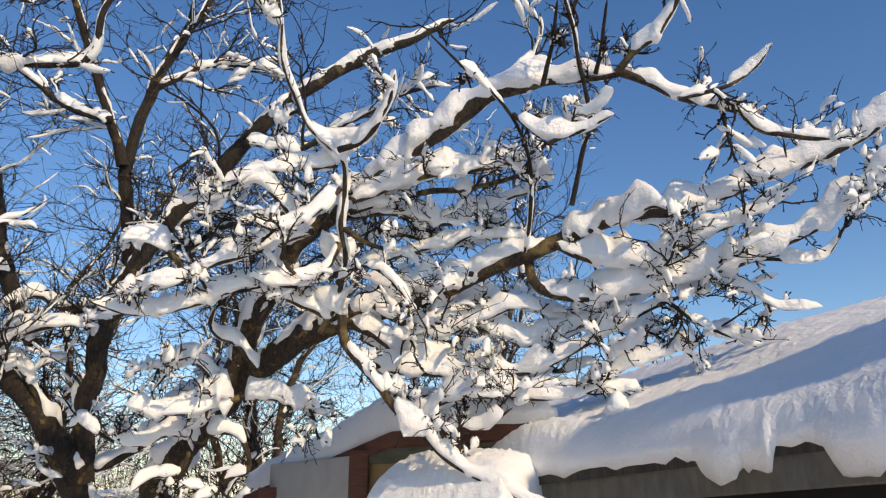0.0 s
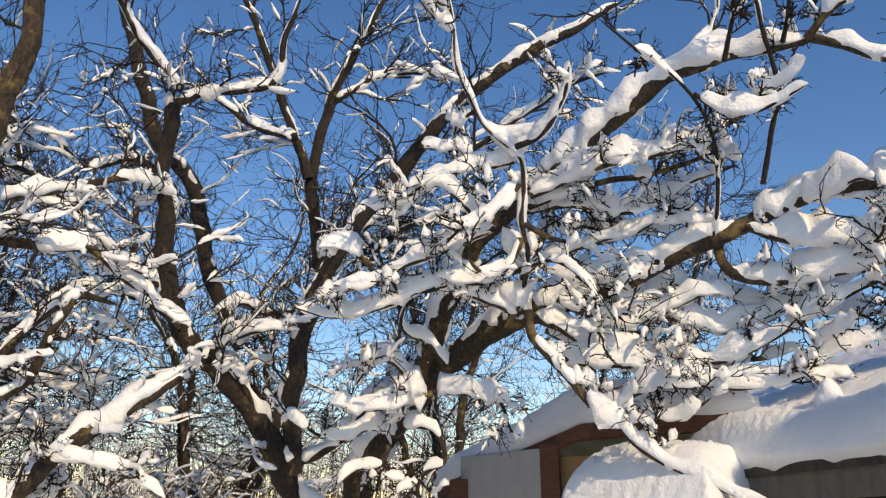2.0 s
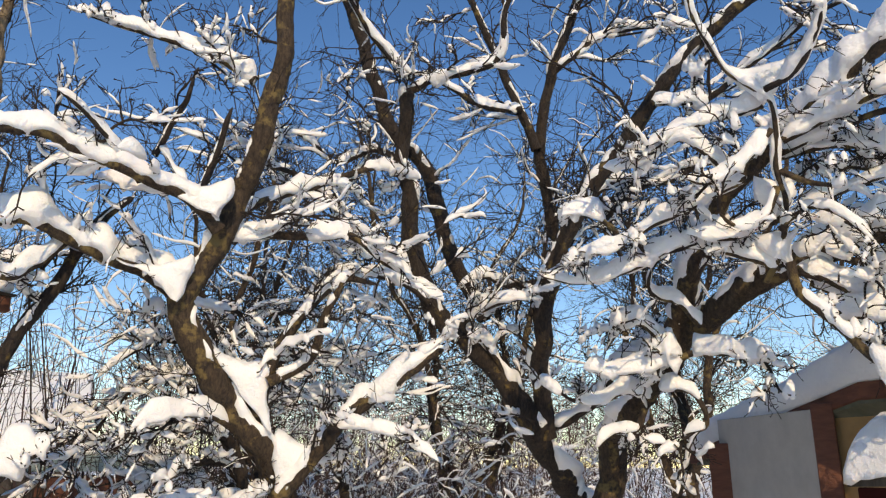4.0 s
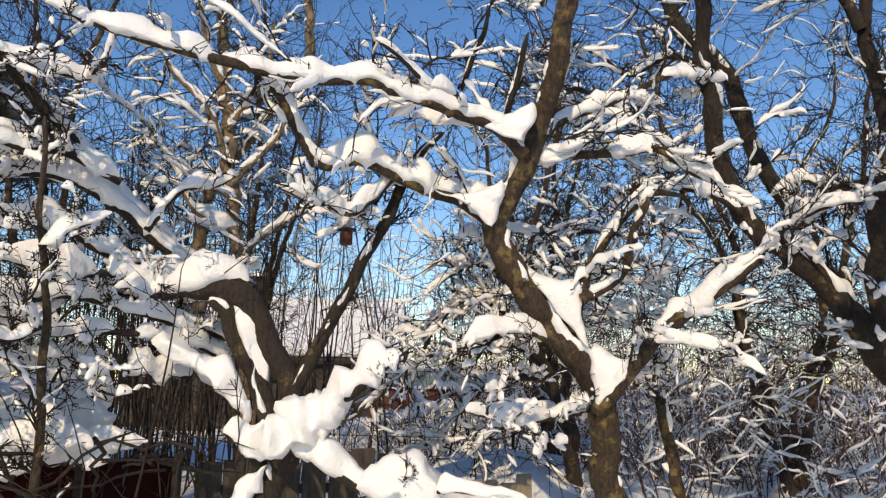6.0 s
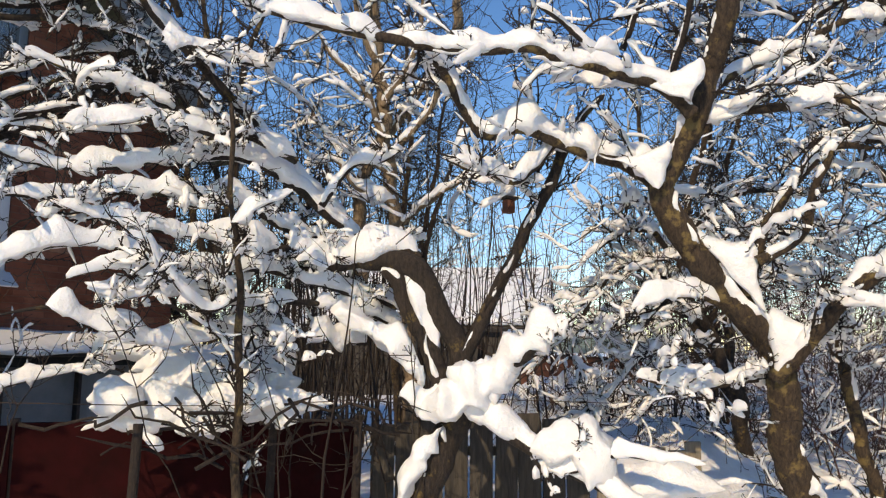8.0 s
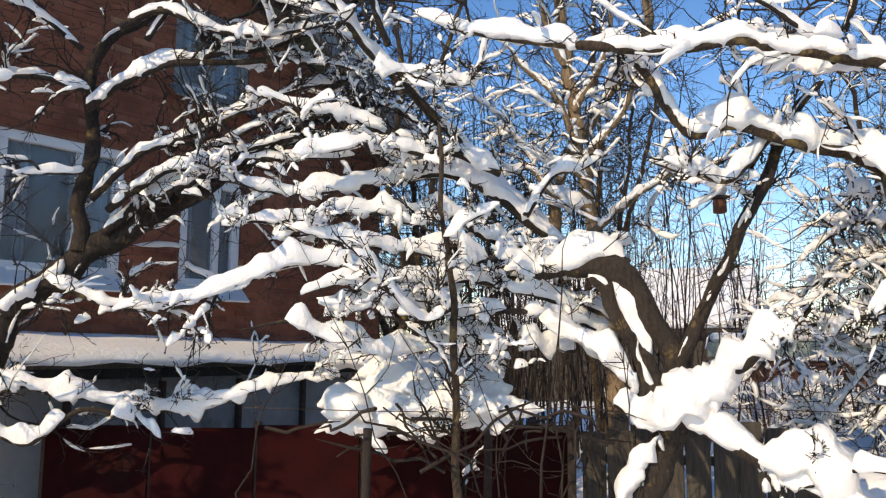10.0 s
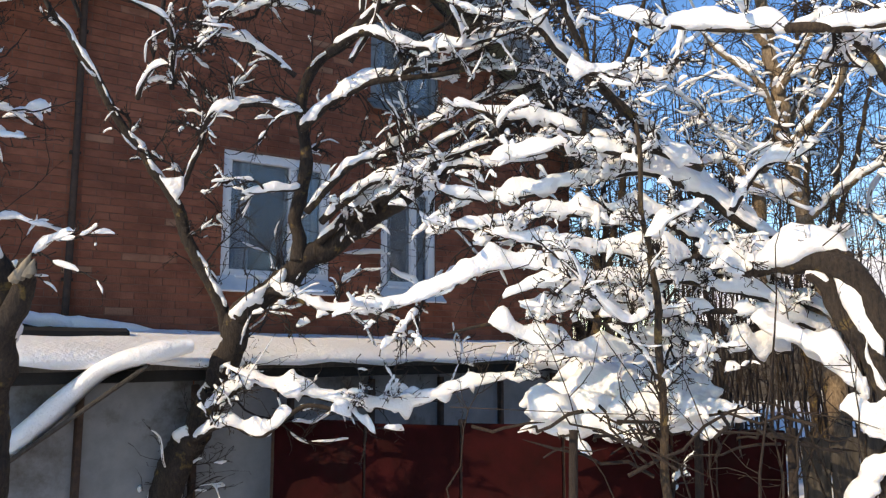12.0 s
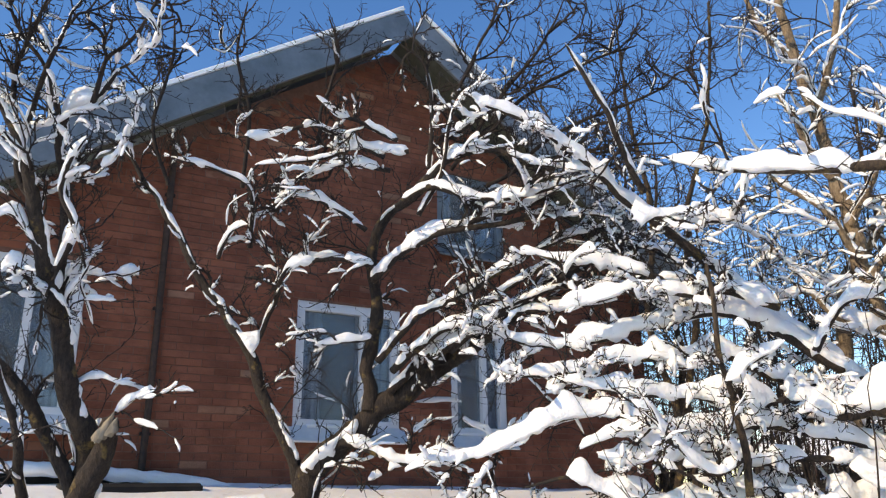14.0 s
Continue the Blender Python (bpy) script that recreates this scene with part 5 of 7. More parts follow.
thicket("shrubbery", "reddish shrubs dusted with snow behind the orchard", "shrub", (-4.9, 7.8), (0.9, 0.9), 55, 1.9, 0.009, 0.045, TWIG_RED, 0.3, 9, 0.5, 1180, 0.0)
thicket("shrubbery", "tangled shrubs with snow on every stem", "shrub", (-4.6, 10.7), (0.9, 0.9), 55, 1.9, 0.009, 0.045, TWIG_RED, 0.3, 9, 0.5, 1400, 0.0)
thicket("shrubbery", "bare shrubs by the garden path", "shrub", (-6.0, 8.3), (0.9, 0.9), 55, 1.9, 0.009, 0.045, TWIG_RED, 0.3, 9, 0.5, 480, 0.0)
thicket("shrubbery", "bare snowy shrubs beyond the fence", "shrub", (-8.6, 6.6), (0.9, 0.9), 45, 1.5, 0.009, 0.045, TWIG_RED, 0.3, 9, 0.5, 900, 0.0)
thicket("far_wood", "far belt of bare purplish-brown trees dusted with snow", "wood", (-9, 27), (6.0, 2.5), 190, 5.0, 0.025, 0.06, TWIG_RED, 0.12, 10, 1.3, 300, 0.0)
thicket("far_wood", "far belt of bare purplish-brown trees dusted with snow", "wood", (-20, 25), (6.0, 2.5), 190, 5.5, 0.025, 0.06, TWIG_RED, 0.12, 10, 1.3, 301, 0.0)
thicket("far_wood", "far belt of bare purplish-brown trees dusted with snow", "wood", (-29, 13), (6.0, 2.5), 190, 6.0, 0.025, 0.06, TWIG_RED, 0.12, 10, 1.3, 302, 0.0)
thicket("far_wood", "far belt of bare purplish-brown trees dusted with snow", "wood", (6, 27), (6.0, 2.5), 190, 4.5, 0.025, 0.06, TWIG_RED, 0.12, 10, 1.3, 303, 0.0)
thicket("far_wood", "far belt of bare purplish-brown trees dusted with snow", "wood", (-30, 2), (6.0, 2.5), 190, 6.0, 0.025, 0.06, TWIG_RED, 0.12, 10, 1.3, 304, 0.0)


# ---- ground ----
def grid_sheet(name, x0, x1, y0, y1, step, height, mat):
    nx, ny = int((x1 - x0) / step) + 1, int((y1 - y0) / step) + 1
    xs, ys = np.linspace(x0, x1, nx), np.linspace(y0, y1, ny)
    X, Y = np.meshgrid(xs, ys, indexing="ij")
    v = np.stack([X, Y, height(X, Y)], -1).reshape(-1, 3)
    i, j = np.meshgrid(np.arange(nx - 1), np.arange(ny - 1), indexing="ij")
    a = i * ny + j
    b = Buf()
    b.add(v, np.stack([a, a + ny, a + ny + 1, a + 1], -1).reshape(-1, 4))
    return b.mesh(name, mat)


def axis(step, near, reach):
    a = list(np.arange(-near, near + step, step))
    out, s, x = [], step, near
    while x < reach:
        s *= 1.25
        x += s
        out.append(x)
    return np.array([-v for v in out[::-1]] + a + out)


def build_ground():
    xs = axis(0.25, 22, 1500)
    X, Y = np.meshgrid(xs, xs, indexing="ij")
    n = len(xs)
    v = np.stack([X, Y, land(X, Y)], -1).reshape(-1, 3)
    i, j = np.meshgrid(np.arange(n - 1), np.arange(n - 1), indexing="ij")
    a = i * n + j
    b = Buf()
    b.add(v, np.stack([a, a + n, a + n + 1, a + 1], -1).reshape(-1, 4))
    return tagged(new("ground", b.mesh("ground", SNOW)), "deep untrodden snow covering the garden", "ground", kind="structure")


build_ground()


# ---- boxes and slabs ----
def box(name, parent, size, at, mat, turn=None, bevel=0.006, label=""):
    bm = bmesh.new()
    bmesh.ops.create_cube(bm, size=1)
    bmesh.ops.scale(bm, vec=size, verts=bm.verts)
    if bevel:
        bmesh.ops.bevel(bm, geom=bm.edges[:], offset=min(bevel, min(size) * 0.3), segments=1, affect="EDGES")
    me = bpy.data.meshes.new(name)
    bm.to_mesh(me)
    bm.free()
    me.materials.append(mat)
    ob = new(name, me)
    ob.matrix_local = Matrix.Translation(at) @ (turn.to_4x4() if turn else Matrix.Identity(4))
    ob.parent = parent
    return tagged(ob, label)


def prism(name, parent, outline, depth, mat, label=""):
    """A closed outline in x and z, drawn out along -y by depth."""
    bm = bmesh.new()
    f = [bm.verts.new((x, 0, z)) for x, z in outline]
    g = [bm.verts.new((x, -depth, z)) for x, z in outline]
    bm.faces.new(f)
    bm.faces.new(g[::-1])
    n = len(f)
    for i in range(n):
        bm.faces.new((f[i], g[i], g[(i + 1) % n], f[(i + 1) % n]))
    bmesh.ops.recalc_face_normals(bm, faces=bm.faces)
    me = bpy.data.meshes.new(name)
    bm.to_mesh(me)
    bm.free()
    me.materials.append(mat)
    ob = new(name, me)
    ob.parent = parent
    return tagged(ob, label)


def snow_slab(name, parent, corners, thick, nu, nv, rag, seed, label="", slide=(), rim=2.5, dome=0.65):
    """A blanket of snow on a sloping roof. corners: low left, low right, high right, high left."""
    rng = np.random.default_rng(seed)
    A, B, C, D = (np.array(q, dtype=float) for q in corners)
    u, v = np.linspace(0, 1, nu), np.linspace(0, 1, nv)
    U, V = np.meshgrid(u, v, indexing="ij")
    base = A * ((1 - U) * (1 - V))[..., None] + B * (U * (1 - V))[..., None] + C * (U * V)[..., None] + D * ((1 - U) * V)[..., None]
    ed = np.minimum.reduce([np.minimum(U, 1 - U) * nu, np.minimum(V, 1 - V) * nv]) / rim
    round_ = np.sqrt(np.clip(1 - np.clip(1 - ed, 0, 1) ** 2, 0, 1))
    L = np.linalg.norm(B - A)
    W = np.linalg.norm(D - A)
    lumps = 0.8 + 0.16 * np.sin(U * L * 1.9 + seed) * np.cos(V * W * 1.5) + 0.08 * np.sin(U * L * 5.1) * np.sin(V * W * 4.0 + 1) + 0.02 * rng.normal(size=U.shape)
    top = base + np.array([0, 0, 1.0]) * (thick * lumps * (1 - dome + dome * round_))[..., None]
    out = (A - D) / (W + 1e-9)
    hang = np.interp(np.linspace(0, 1, nu), np.linspace(0, 1, max(3, nu // 3)), rng.random(max(3, nu // 3)))
    for at, half, drop in slide:
        hang = hang + drop / rag * np.clip(1.3 - (np.abs(np.linspace(0, 1, nu) - at) / half) ** 4, 0, 1) * (0.6 + 0.6 * wave(rng, nu, 4))
    low = base.copy()
    low[:, 0] += out * (0.02 + np.minimum(rag * 0.35 * hang, 0.07))[:, None] - np.array([0, 0, 1.0]) * (rag * hang)[:, None]
    top[:, 0] += out * (0.01 + np.minimum(rag * 0.4 * hang, 0.09))[:, None]
    vs = np.concatenate([top.reshape(-1, 3), low.reshape(-1, 3)])
    i, j = np.meshgrid(np.arange(nu - 1), np.arange(nv - 1), indexing="ij")
    a = i * nv + j
    f1 = np.stack([a, a + nv, a + nv + 1, a + 1], -1).reshape(-1, 4)
    m = nu * nv
    f2 = f1[:, ::-1] + m
    def strip(ids):
        ids = np.array(ids)
        return np.stack([ids[:-1], ids[:-1] + m, ids[1:] + m, ids[1:]], -1)
    f3 = np.concatenate([strip(np.arange(nu) * nv), strip(np.arange(nu)[::-1] * nv + nv - 1), strip(np.arange(nv)[::-1]), strip((nu - 1) * nv + np.arange(nv))])
    b = Buf()
    b.add(vs, np.concatenate([f1, f2, f3]))
    ob = new(name, b.mesh(name, SNOW))
    ob.parent = parent
    return tagged(ob, label)


# ---- brick house: local x along the gable wall, -y into the house ----
UX, UY = -0.5746, 0.8184
ang = math.degrees(math.atan2(UY, UX))
house = new("brick_house")
house.matrix_world = Matrix.Translation((-8.216, -2.957, 0)) @ Matrix.Rotation(radians(ang), 4, "Z")
tagged(house, "two-storey red-brown brick house with a grey-edged gable roof", "house")
# In this frame +x runs along the wall and +y points into the house, away from the garden.
S0, S1, APEX_S, APEX_Z, RISE = -4.6, 5.03, 1.08, 7.05, 0.675
HOLES = [(0.0, 1.25, 2.31, 3.67), (1.92, 2.71, 2.28, 3.55), (-3.35, -2.10, 2.33, 3.80), (1.75, 2.75, 4.55, 5.55)]


def roof_z(s):
    return APEX_Z - RISE * abs(s - APEX_S)


def wall_piece(bm, x0, x1, z0, z1, sloped):
    t0, t1 = (min(z1, roof_z(x0)), min(z1, roof_z(x1))) if sloped else (z1, z1)
    pts = [(x0, z0), (x1, z0), (x1, t1), (x0, t0)]
    f = [bm.verts.new((x, 0.0, z)) for x, z in pts]
    g = [bm.verts.new((x, 0.4, z)) for x, z in pts]
    bm.faces.new(f), bm.faces.new(g[::-1])
    for i in range(4):
        bm.faces.new((f[i], g[i], g[(i + 1) % 4], f[(i + 1) % 4]))


def gable_wall():
    bm = bmesh.new()
    cuts = sorted({S0, S1, APEX_S, *(v for h in HOLES for v in h[:2])})
    for x0, x1 in zip(cuts, cuts[1:]):
        xm = (x0 + x1) / 2
        spans = sorted((h[2], h[3]) for h in HOLES if h[0] < xm < h[1])
        z = -0.6
        for a, b in spans:
            wall_piece(bm, x0, x1, z, a, False)
            z = b
        wall_piece(bm, x0, x1, z, 99, True)
    bmesh.ops.remove_doubles(bm, verts=bm.verts, dist=0.0005)
    bmesh.ops.recalc_face_normals(bm, faces=bm.faces)
    me = bpy.data.meshes.new("wall")
    bm.to_mesh(me)
    bm.free()
    me.materials.append(MORTAR)
    ob = new("wall", me)
    ob.parent = house
    return tagged(ob, "red-brown brick gable wall")


wall = gable_wall()
box("wall", house, (0.4, 9.0, 4.6), (S1 - 0.2, 4.95, 1.7), MORTAR)
box("wall", house, (0.4, 9.0, 3.4), (S0 + 0.2, 4.95, 1.1), MORTAR)
box("wall", house, (S1 - S0, 0.4, 5.0), ((S0 + S1) / 2, 9.6, 1.9), MORTAR)
# Panels added behind the windows; their dark colour stands for unlit rooms.
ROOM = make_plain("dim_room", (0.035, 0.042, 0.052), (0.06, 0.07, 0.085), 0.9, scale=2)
box("inner_wall", house, (8.2, 0.05, 2.9), (0.55, 1.1, 3.05), ROOM, label="dark panel added behind the windows for the unlit rooms")
box("inner_wall", house, (2.4, 0.05, 1.3), (2.1, 1.1, 5.0), ROOM, label="dark panel added behind the attic window for its unlit room")
box("floor", house, (S1 - S0 - 0.9, 8.8, 0.2), ((S0 + S1) / 2, 4.95, 1.5), BOARD)


def roof_side(sign, far):
    """One slope of the roof with its verge board, soffit and cover strip."""
    ln = math.hypot(far, far * RISE)
    mx, mz = APEX_S + sign * far / 2, APEX_Z - RISE * far / 2
    rt = Matrix.Rotation(math.atan(RISE) * sign, 3, "Y")
    up = rt @ Vector((0, 0, 1))
    roof = box("roof", house, (ln, 10.9, 0.10), Vector((mx, 4.85, mz)) + up * 0.19, ZINC, rt, label="grey sheet-metal roof slope")
    box("verge_board", roof, (ln + 0.02, 0.05, 0.34), rt.inverted() @ (Vector((mx, -0.62, mz)) + up * 0.08 - (Vector((mx, 4.85, mz)) + up * 0.19)), ZINC, label="wide grey metal verge board")
    box("cover_strip", roof, (ln + 0.04, 0.10, 0.05), rt.inverted() @ (Vector((mx, -0.62, mz)) + up * 0.275 - (Vector((mx, 4.85, mz)) + up * 0.19)), SNOW, label="thin line of snow along the roof edge")
    box("soffit", roof, (ln, 0.60, 0.04), rt.inverted() @ (Vector((mx, -0.30, mz)) + up * 0.08 - (Vector((mx, 4.85, mz)) + up * 0.19)), SOFFIT, label="dark mossy boards under the verge")
    box("roof_snow", roof, (ln - 0.3, 10.0, 0.10), rt.inverted() @ (Vector((mx, 5.2, mz)) + up * 0.295 - (Vector((mx, 4.85, mz)) + up * 0.19)), SNOW, bevel=0.05, label="snow on the roof")
    return roof


roof_side(-1, 6.9)
roof_side(1, 4.5)


def window(x0, x1, z0, z1, mullion, sash=0.075, paint=WHITE):
    w = new("window")
    w.parent = house
    w.location = ((x0 + x1) / 2, 0.0, z0)
    tagged(w, "white-framed window with blue-grey curtains" if paint is WHITE else "attic window in a weathered grey frame")
    W, H = x1 - x0, z1 - z0
    def bar(name, sx, sz, cx, cz, y=0.06, d=0.09):
        return box(name, w, (sx, d, sz), (cx, y, cz), paint)
    fr = bar("frame", W, 0.10, 0, H - 0.05)
    bar("frame", W, 0.09, 0, 0.045)
    bar("frame", 0.10, H - 0.19, -W / 2 + 0.05, H / 2 - 0.005)
    bar("frame", 0.10, H - 0.19, W / 2 - 0.05, H / 2 - 0.005)
    bar("mullion", sash, H - 0.19, mullion - (x0 + x1) / 2, H / 2 - 0.005, 0.055, 0.08)
    edges = [(-W / 2 + 0.10, mullion - (x0 + x1) / 2 - sash / 2), (mullion - (x0 + x1) / 2 + sash / 2, W / 2 - 0.10)]
    for a, b in edges:
        g = box("pane", w, (b - a, 0.008, H - 0.19), ((a + b) / 2, 0.08, H / 2 - 0.005), GLASS, bevel=0)
        g.visible_shadow = False
    for lo, hi in ((0.05, 0.30), (0.60, 0.95)):
        b = Buf()
        xs = np.linspace((lo - 0.5) * W, (hi - 0.5) * W, 40)
        ys = 0.19 + 0.025 * np.sin(xs * 42) + 0.012 * np.sin(xs * 91 + 1)
        v = np.stack([np.repeat(xs, 2), np.repeat(ys, 2), np.tile([0.02, H - 0.03], 40)], -1)
        i = np.arange(39) * 2
        b.add(v, np.stack([i, i + 2, i + 3, i + 1], -1))
        part("curtain", b.mesh("curtain", CURTAIN), w)
    box("sill", w, (W + 0.10, 0.26, 0.025), (0, -0.075, -0.07), paint, Matrix.Rotation(radians(42), 3, "X"), label="sloping white sill dusted with snow")
    box("sill_snow", w, (W * 0.55, 0.08, 0.035), (-0.1 * W, 0.0, 0.017), SNOW, bevel=0.015)
    return w


for h, mul in zip(HOLES, (0.80, 2.40, -2.55, 2.25)):
    window(*h, mul, paint=WHITE if h[2] < 4 else ZINC)


def rod(name, parent, pts, r, mat, k=8, label=""):
    b = Buf()
    c = spline([(*q, r) for q in pts], 0.1)
    tube(b, c[:, :3], c[:, 3], k, np.random.default_rng(2), 0.0, False)
    ob = new(name, b.mesh(name, mat))
    ob.parent = parent
    return tagged(ob, label)


rod("downpipe", house, [(-1.44, -0.06, 1.4), (-1.43, -0.06, 3.0), (-1.44, -0.06, 5.2)], 0.035, RUST, label="dark rusty pipe down the wall")
for z in (2.2, 3.4, 4.6):
    box("pipe_clip", house, (0.10, 0.05, 0.03), (-1.435, -0.04, z), RUST)


# ---- lean-to shed in front of the house ----
shed = new("lean_to_shed")
shed.matrix_world = Matrix.Translation((-8.216, -2.957, 0)) @ Matrix.Rotation(radians(ang + 6), 4, "Z")
tagged(shed, "low lean-to shed of grey sheets under a snowy roof", "shed")
for i in range(10):
    x = -3.9 + i * 0.92
    mat = GREYSHEET
    box("panel", shed, (0.90, 0.03, 2.2), (x, -1.05, 0.22), mat, label="grey sheet panel")
    box("post", shed, (0.05, 0.07, 2.1), (x + 0.46, -1.09, 0.22), RUST)
box("roof_board", shed, (9.6, 1.5, 0.05), (0.3, -0.62, 1.53), BOARD, Matrix.Rotation(radians(8), 3, "X"))
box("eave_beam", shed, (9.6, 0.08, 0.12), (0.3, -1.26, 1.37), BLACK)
snow_slab("roof_snow", shed, [(-4.5, -1.40, 1.48), (5.1, -1.40, 1.44), (5.1, 0.10, 1.66), (-4.5, 0.10, 1.72)], 0.10, 90, 16, 0.05, 4, "smooth snow lying on the shed roof")
# Black block put in where a shaded gap parts the two snow layers.
box("bare_board", shed, (3.4, 0.05, 0.28), (-2.95, 0.02, 1.72), BLACK, label="black block standing for the dark gap between two snow layers")
layer = Buf()
lc = spline([(-4.6, -0.12, 1.90, 0.05), (-2.9, -0.12, 1.86, 0.05), (-1.7, -0.12, 1.80, 0.05), (-0.9, -0.14, 1.70, 0.05), (0.2, -0.16, 1.64, 0.03)], 0.05)
snow_strip(layer, lc[:, :3], lc[:, 3], 0.07, 12, np.random.default_rng(4), 14, 0.0, 0.02, 1.0)
part("snow_layer", layer.mesh("snow_layer", SNOW), shed, "upper layer of snow along the wall")
# ---- fence of red sheets, shade put into their colour ----
def metal_fence():
    f = new("sheet_fence")
    a, b = Vector((-7.05, -2.1, 0)), Vector((-6.15, 1.9, 0))
    d = (b - a).normalized()
    f.matrix_world = Matrix.Translation(a) @ Matrix.Rotation(math.atan2(d.y, d.x), 4, "Z")
    tagged(f, "red sheet-metal fence with rusty seams, coloured dark for its shade", "fence")
    n = 5
    for i in range(n):
        w = (b - a).length / n
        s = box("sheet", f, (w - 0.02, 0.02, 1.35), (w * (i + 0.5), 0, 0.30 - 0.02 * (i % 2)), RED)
        for z in (-0.1, 0.25, 0.6):
            box("seam", s, (w - 0.03, 0.02, 0.018), (0, 0.02, z), RUST)
        box("post", f, (0.06, 0.06, 1.5), (w * i, 0.045, 0.25), RUST)
    return f


metal_fence()


def board_fence(a, b, top, n, mat, label, seed):
    rng = random.Random(seed)
    f = new("board_fence")
    a, b = Vector((*a, 0)), Vector((*b, 0))
    d = (b - a).normalized()
    f.matrix_world = Matrix.Translation(a) @ Matrix.Rotation(math.atan2(d.y, d.x), 4, "Z")
    tagged(f, label, "fence")
    w = (b - a).length / n
    for i in range(n):
        hgt = top + rng.uniform(-0.06, 0.06) + 0.6
        box("board", f, (w * 0.93, 0.025, hgt), (w * (i + 0.5), rng.uniform(-0.01, 0.01), -0.6 + hgt / 2), mat, Matrix.Rotation(rng.uniform(-0.02, 0.02), 3, "Y"))
    for z in (top - 0.25, top - 0.9):
        box("rail", f, ((b - a).length, 0.05, 0.07), ((b - a).length / 2, 0.045, z), mat)
    return f


board_fence((-6.05, 1.95), (-5.35, 3.55), 0.98, 9, BOARD, "old dark grey board fence", 1)
board_fence((-5.33, 3.6), (-5.0, 4.4), 0.75, 6, PALE, "short pale weathered board fence", 2)


# ---- snow heap on brushwood ----
def snow_heap(name, label, centre, size, seed, turn=0.0):
    rng = np.random.default_rng(seed)
    nu, nv = 72, 34
    U, V = np.meshgrid(np.linspace(0, 1, nu), np.linspace(0, 2 * math.pi, nv, endpoint=False), indexing="ij")
    prof = np.sin(np.clip(U, 0.002, 0.998) * math.pi) ** 0.85
    x = (U - 0.5) * size[0]
    ph = rng.random(6) * 6
    lump = np.empty_like(U)
    for i in range(nu):
        for j in range(nv):
            q = Vector(((U[i, 0] - 0.5) * size[0], math.cos(V[0, j]) * size[1] / 2, math.sin(V[0, j]) * size[2] * 1.5))
            lump[i, j] = 1 + 0.45 * noise.noise(q * 4.2 + Vector((ph[0], ph[1], seed))) + 0.18 * noise.noise(q * 10 + Vector((ph[2], seed, ph[3]))) + 0.07 * noise.noise(q * 23 + Vector((seed, 1, 2))) + 0.01 * rng.normal()
    y = np.cos(V) * size[1] / 2 * prof * lump
    s = np.sin(V)
    z = np.where(s > 0, s, s * 0.6) * size[2] * prof * lump
    ca, sa = math.cos(turn), math.sin(turn)
    v = np.stack([centre[0] + ca * x - sa * y, centre[1] + sa * x + ca * y, centre[2] + z], -1)
    b = Buf()
    b.add(v.reshape(-1, 3), ring_faces(nu, nv))
    return tagged(new(name, b.mesh(name, SNOW)), label, "snow bank")


def brush_branch(rng, buf, a, length, r):
    d = rng.normal(size=3) * [1, 1, 0.5]
    d /= np.linalg.norm(d)
    c = np.array(a) + np.linspace(-0.5, 0.5, 6)[:, None] * d * length + rng.normal(size=(6, 3)) * 0.02
    tube(buf, c, np.linspace(r, r * 0.6, 6), 5, rng)


def brush_pile(name, label, a, b, spread, count, seed):
    rng = np.random.default_rng(seed)
    buf = Buf()
    for _ in range(count):
        u = rng.random()
        q = np.array(a) * (1 - u) + np.array(b) * u + rng.normal(size=3) * spread
        brush_branch(rng, buf, q, rng.uniform(0.25, 0.9), rng.uniform(0.005, 0.014))
    return tagged(new(name, buf.mesh(name, TWIG)), label, "brushwood", kind="stuff")


def drape(name, label, rows, wide, thick, seed, group="", ragged=0.0):
    """A soft bank of snow lying over bent branches, with rounded ends and hanging tips."""
    rng = np.random.default_rng(seed)
    c = spline([(*q, wide) for q in rows], 0.03)
    b = Buf()
    ends = np.clip(1 - np.abs(np.linspace(-1, 1, len(c))) ** 3.5, 0.05, 1) ** 0.7
    r = c[:, 3] * (0.55 + 0.9 * even(wave(rng, len(c), 5))) * ends
    snow_strip(b, c[:, :3], r, thick * (0.25 + 0.75 * ends), 22, rng, 7, ragged, 0.02, 1.0)
    for k, v in enumerate(b.v):
        b.v[k] = np.array([q + 0.045 * np.array(noise.noise_vector(Vector(q) * 7.0)) + 0.018 * np.array(noise.noise_vector(Vector(q) * 19.0)) for q in v])
    return tagged(new(name, b.mesh(name, SNOW)), label, "snow", group)


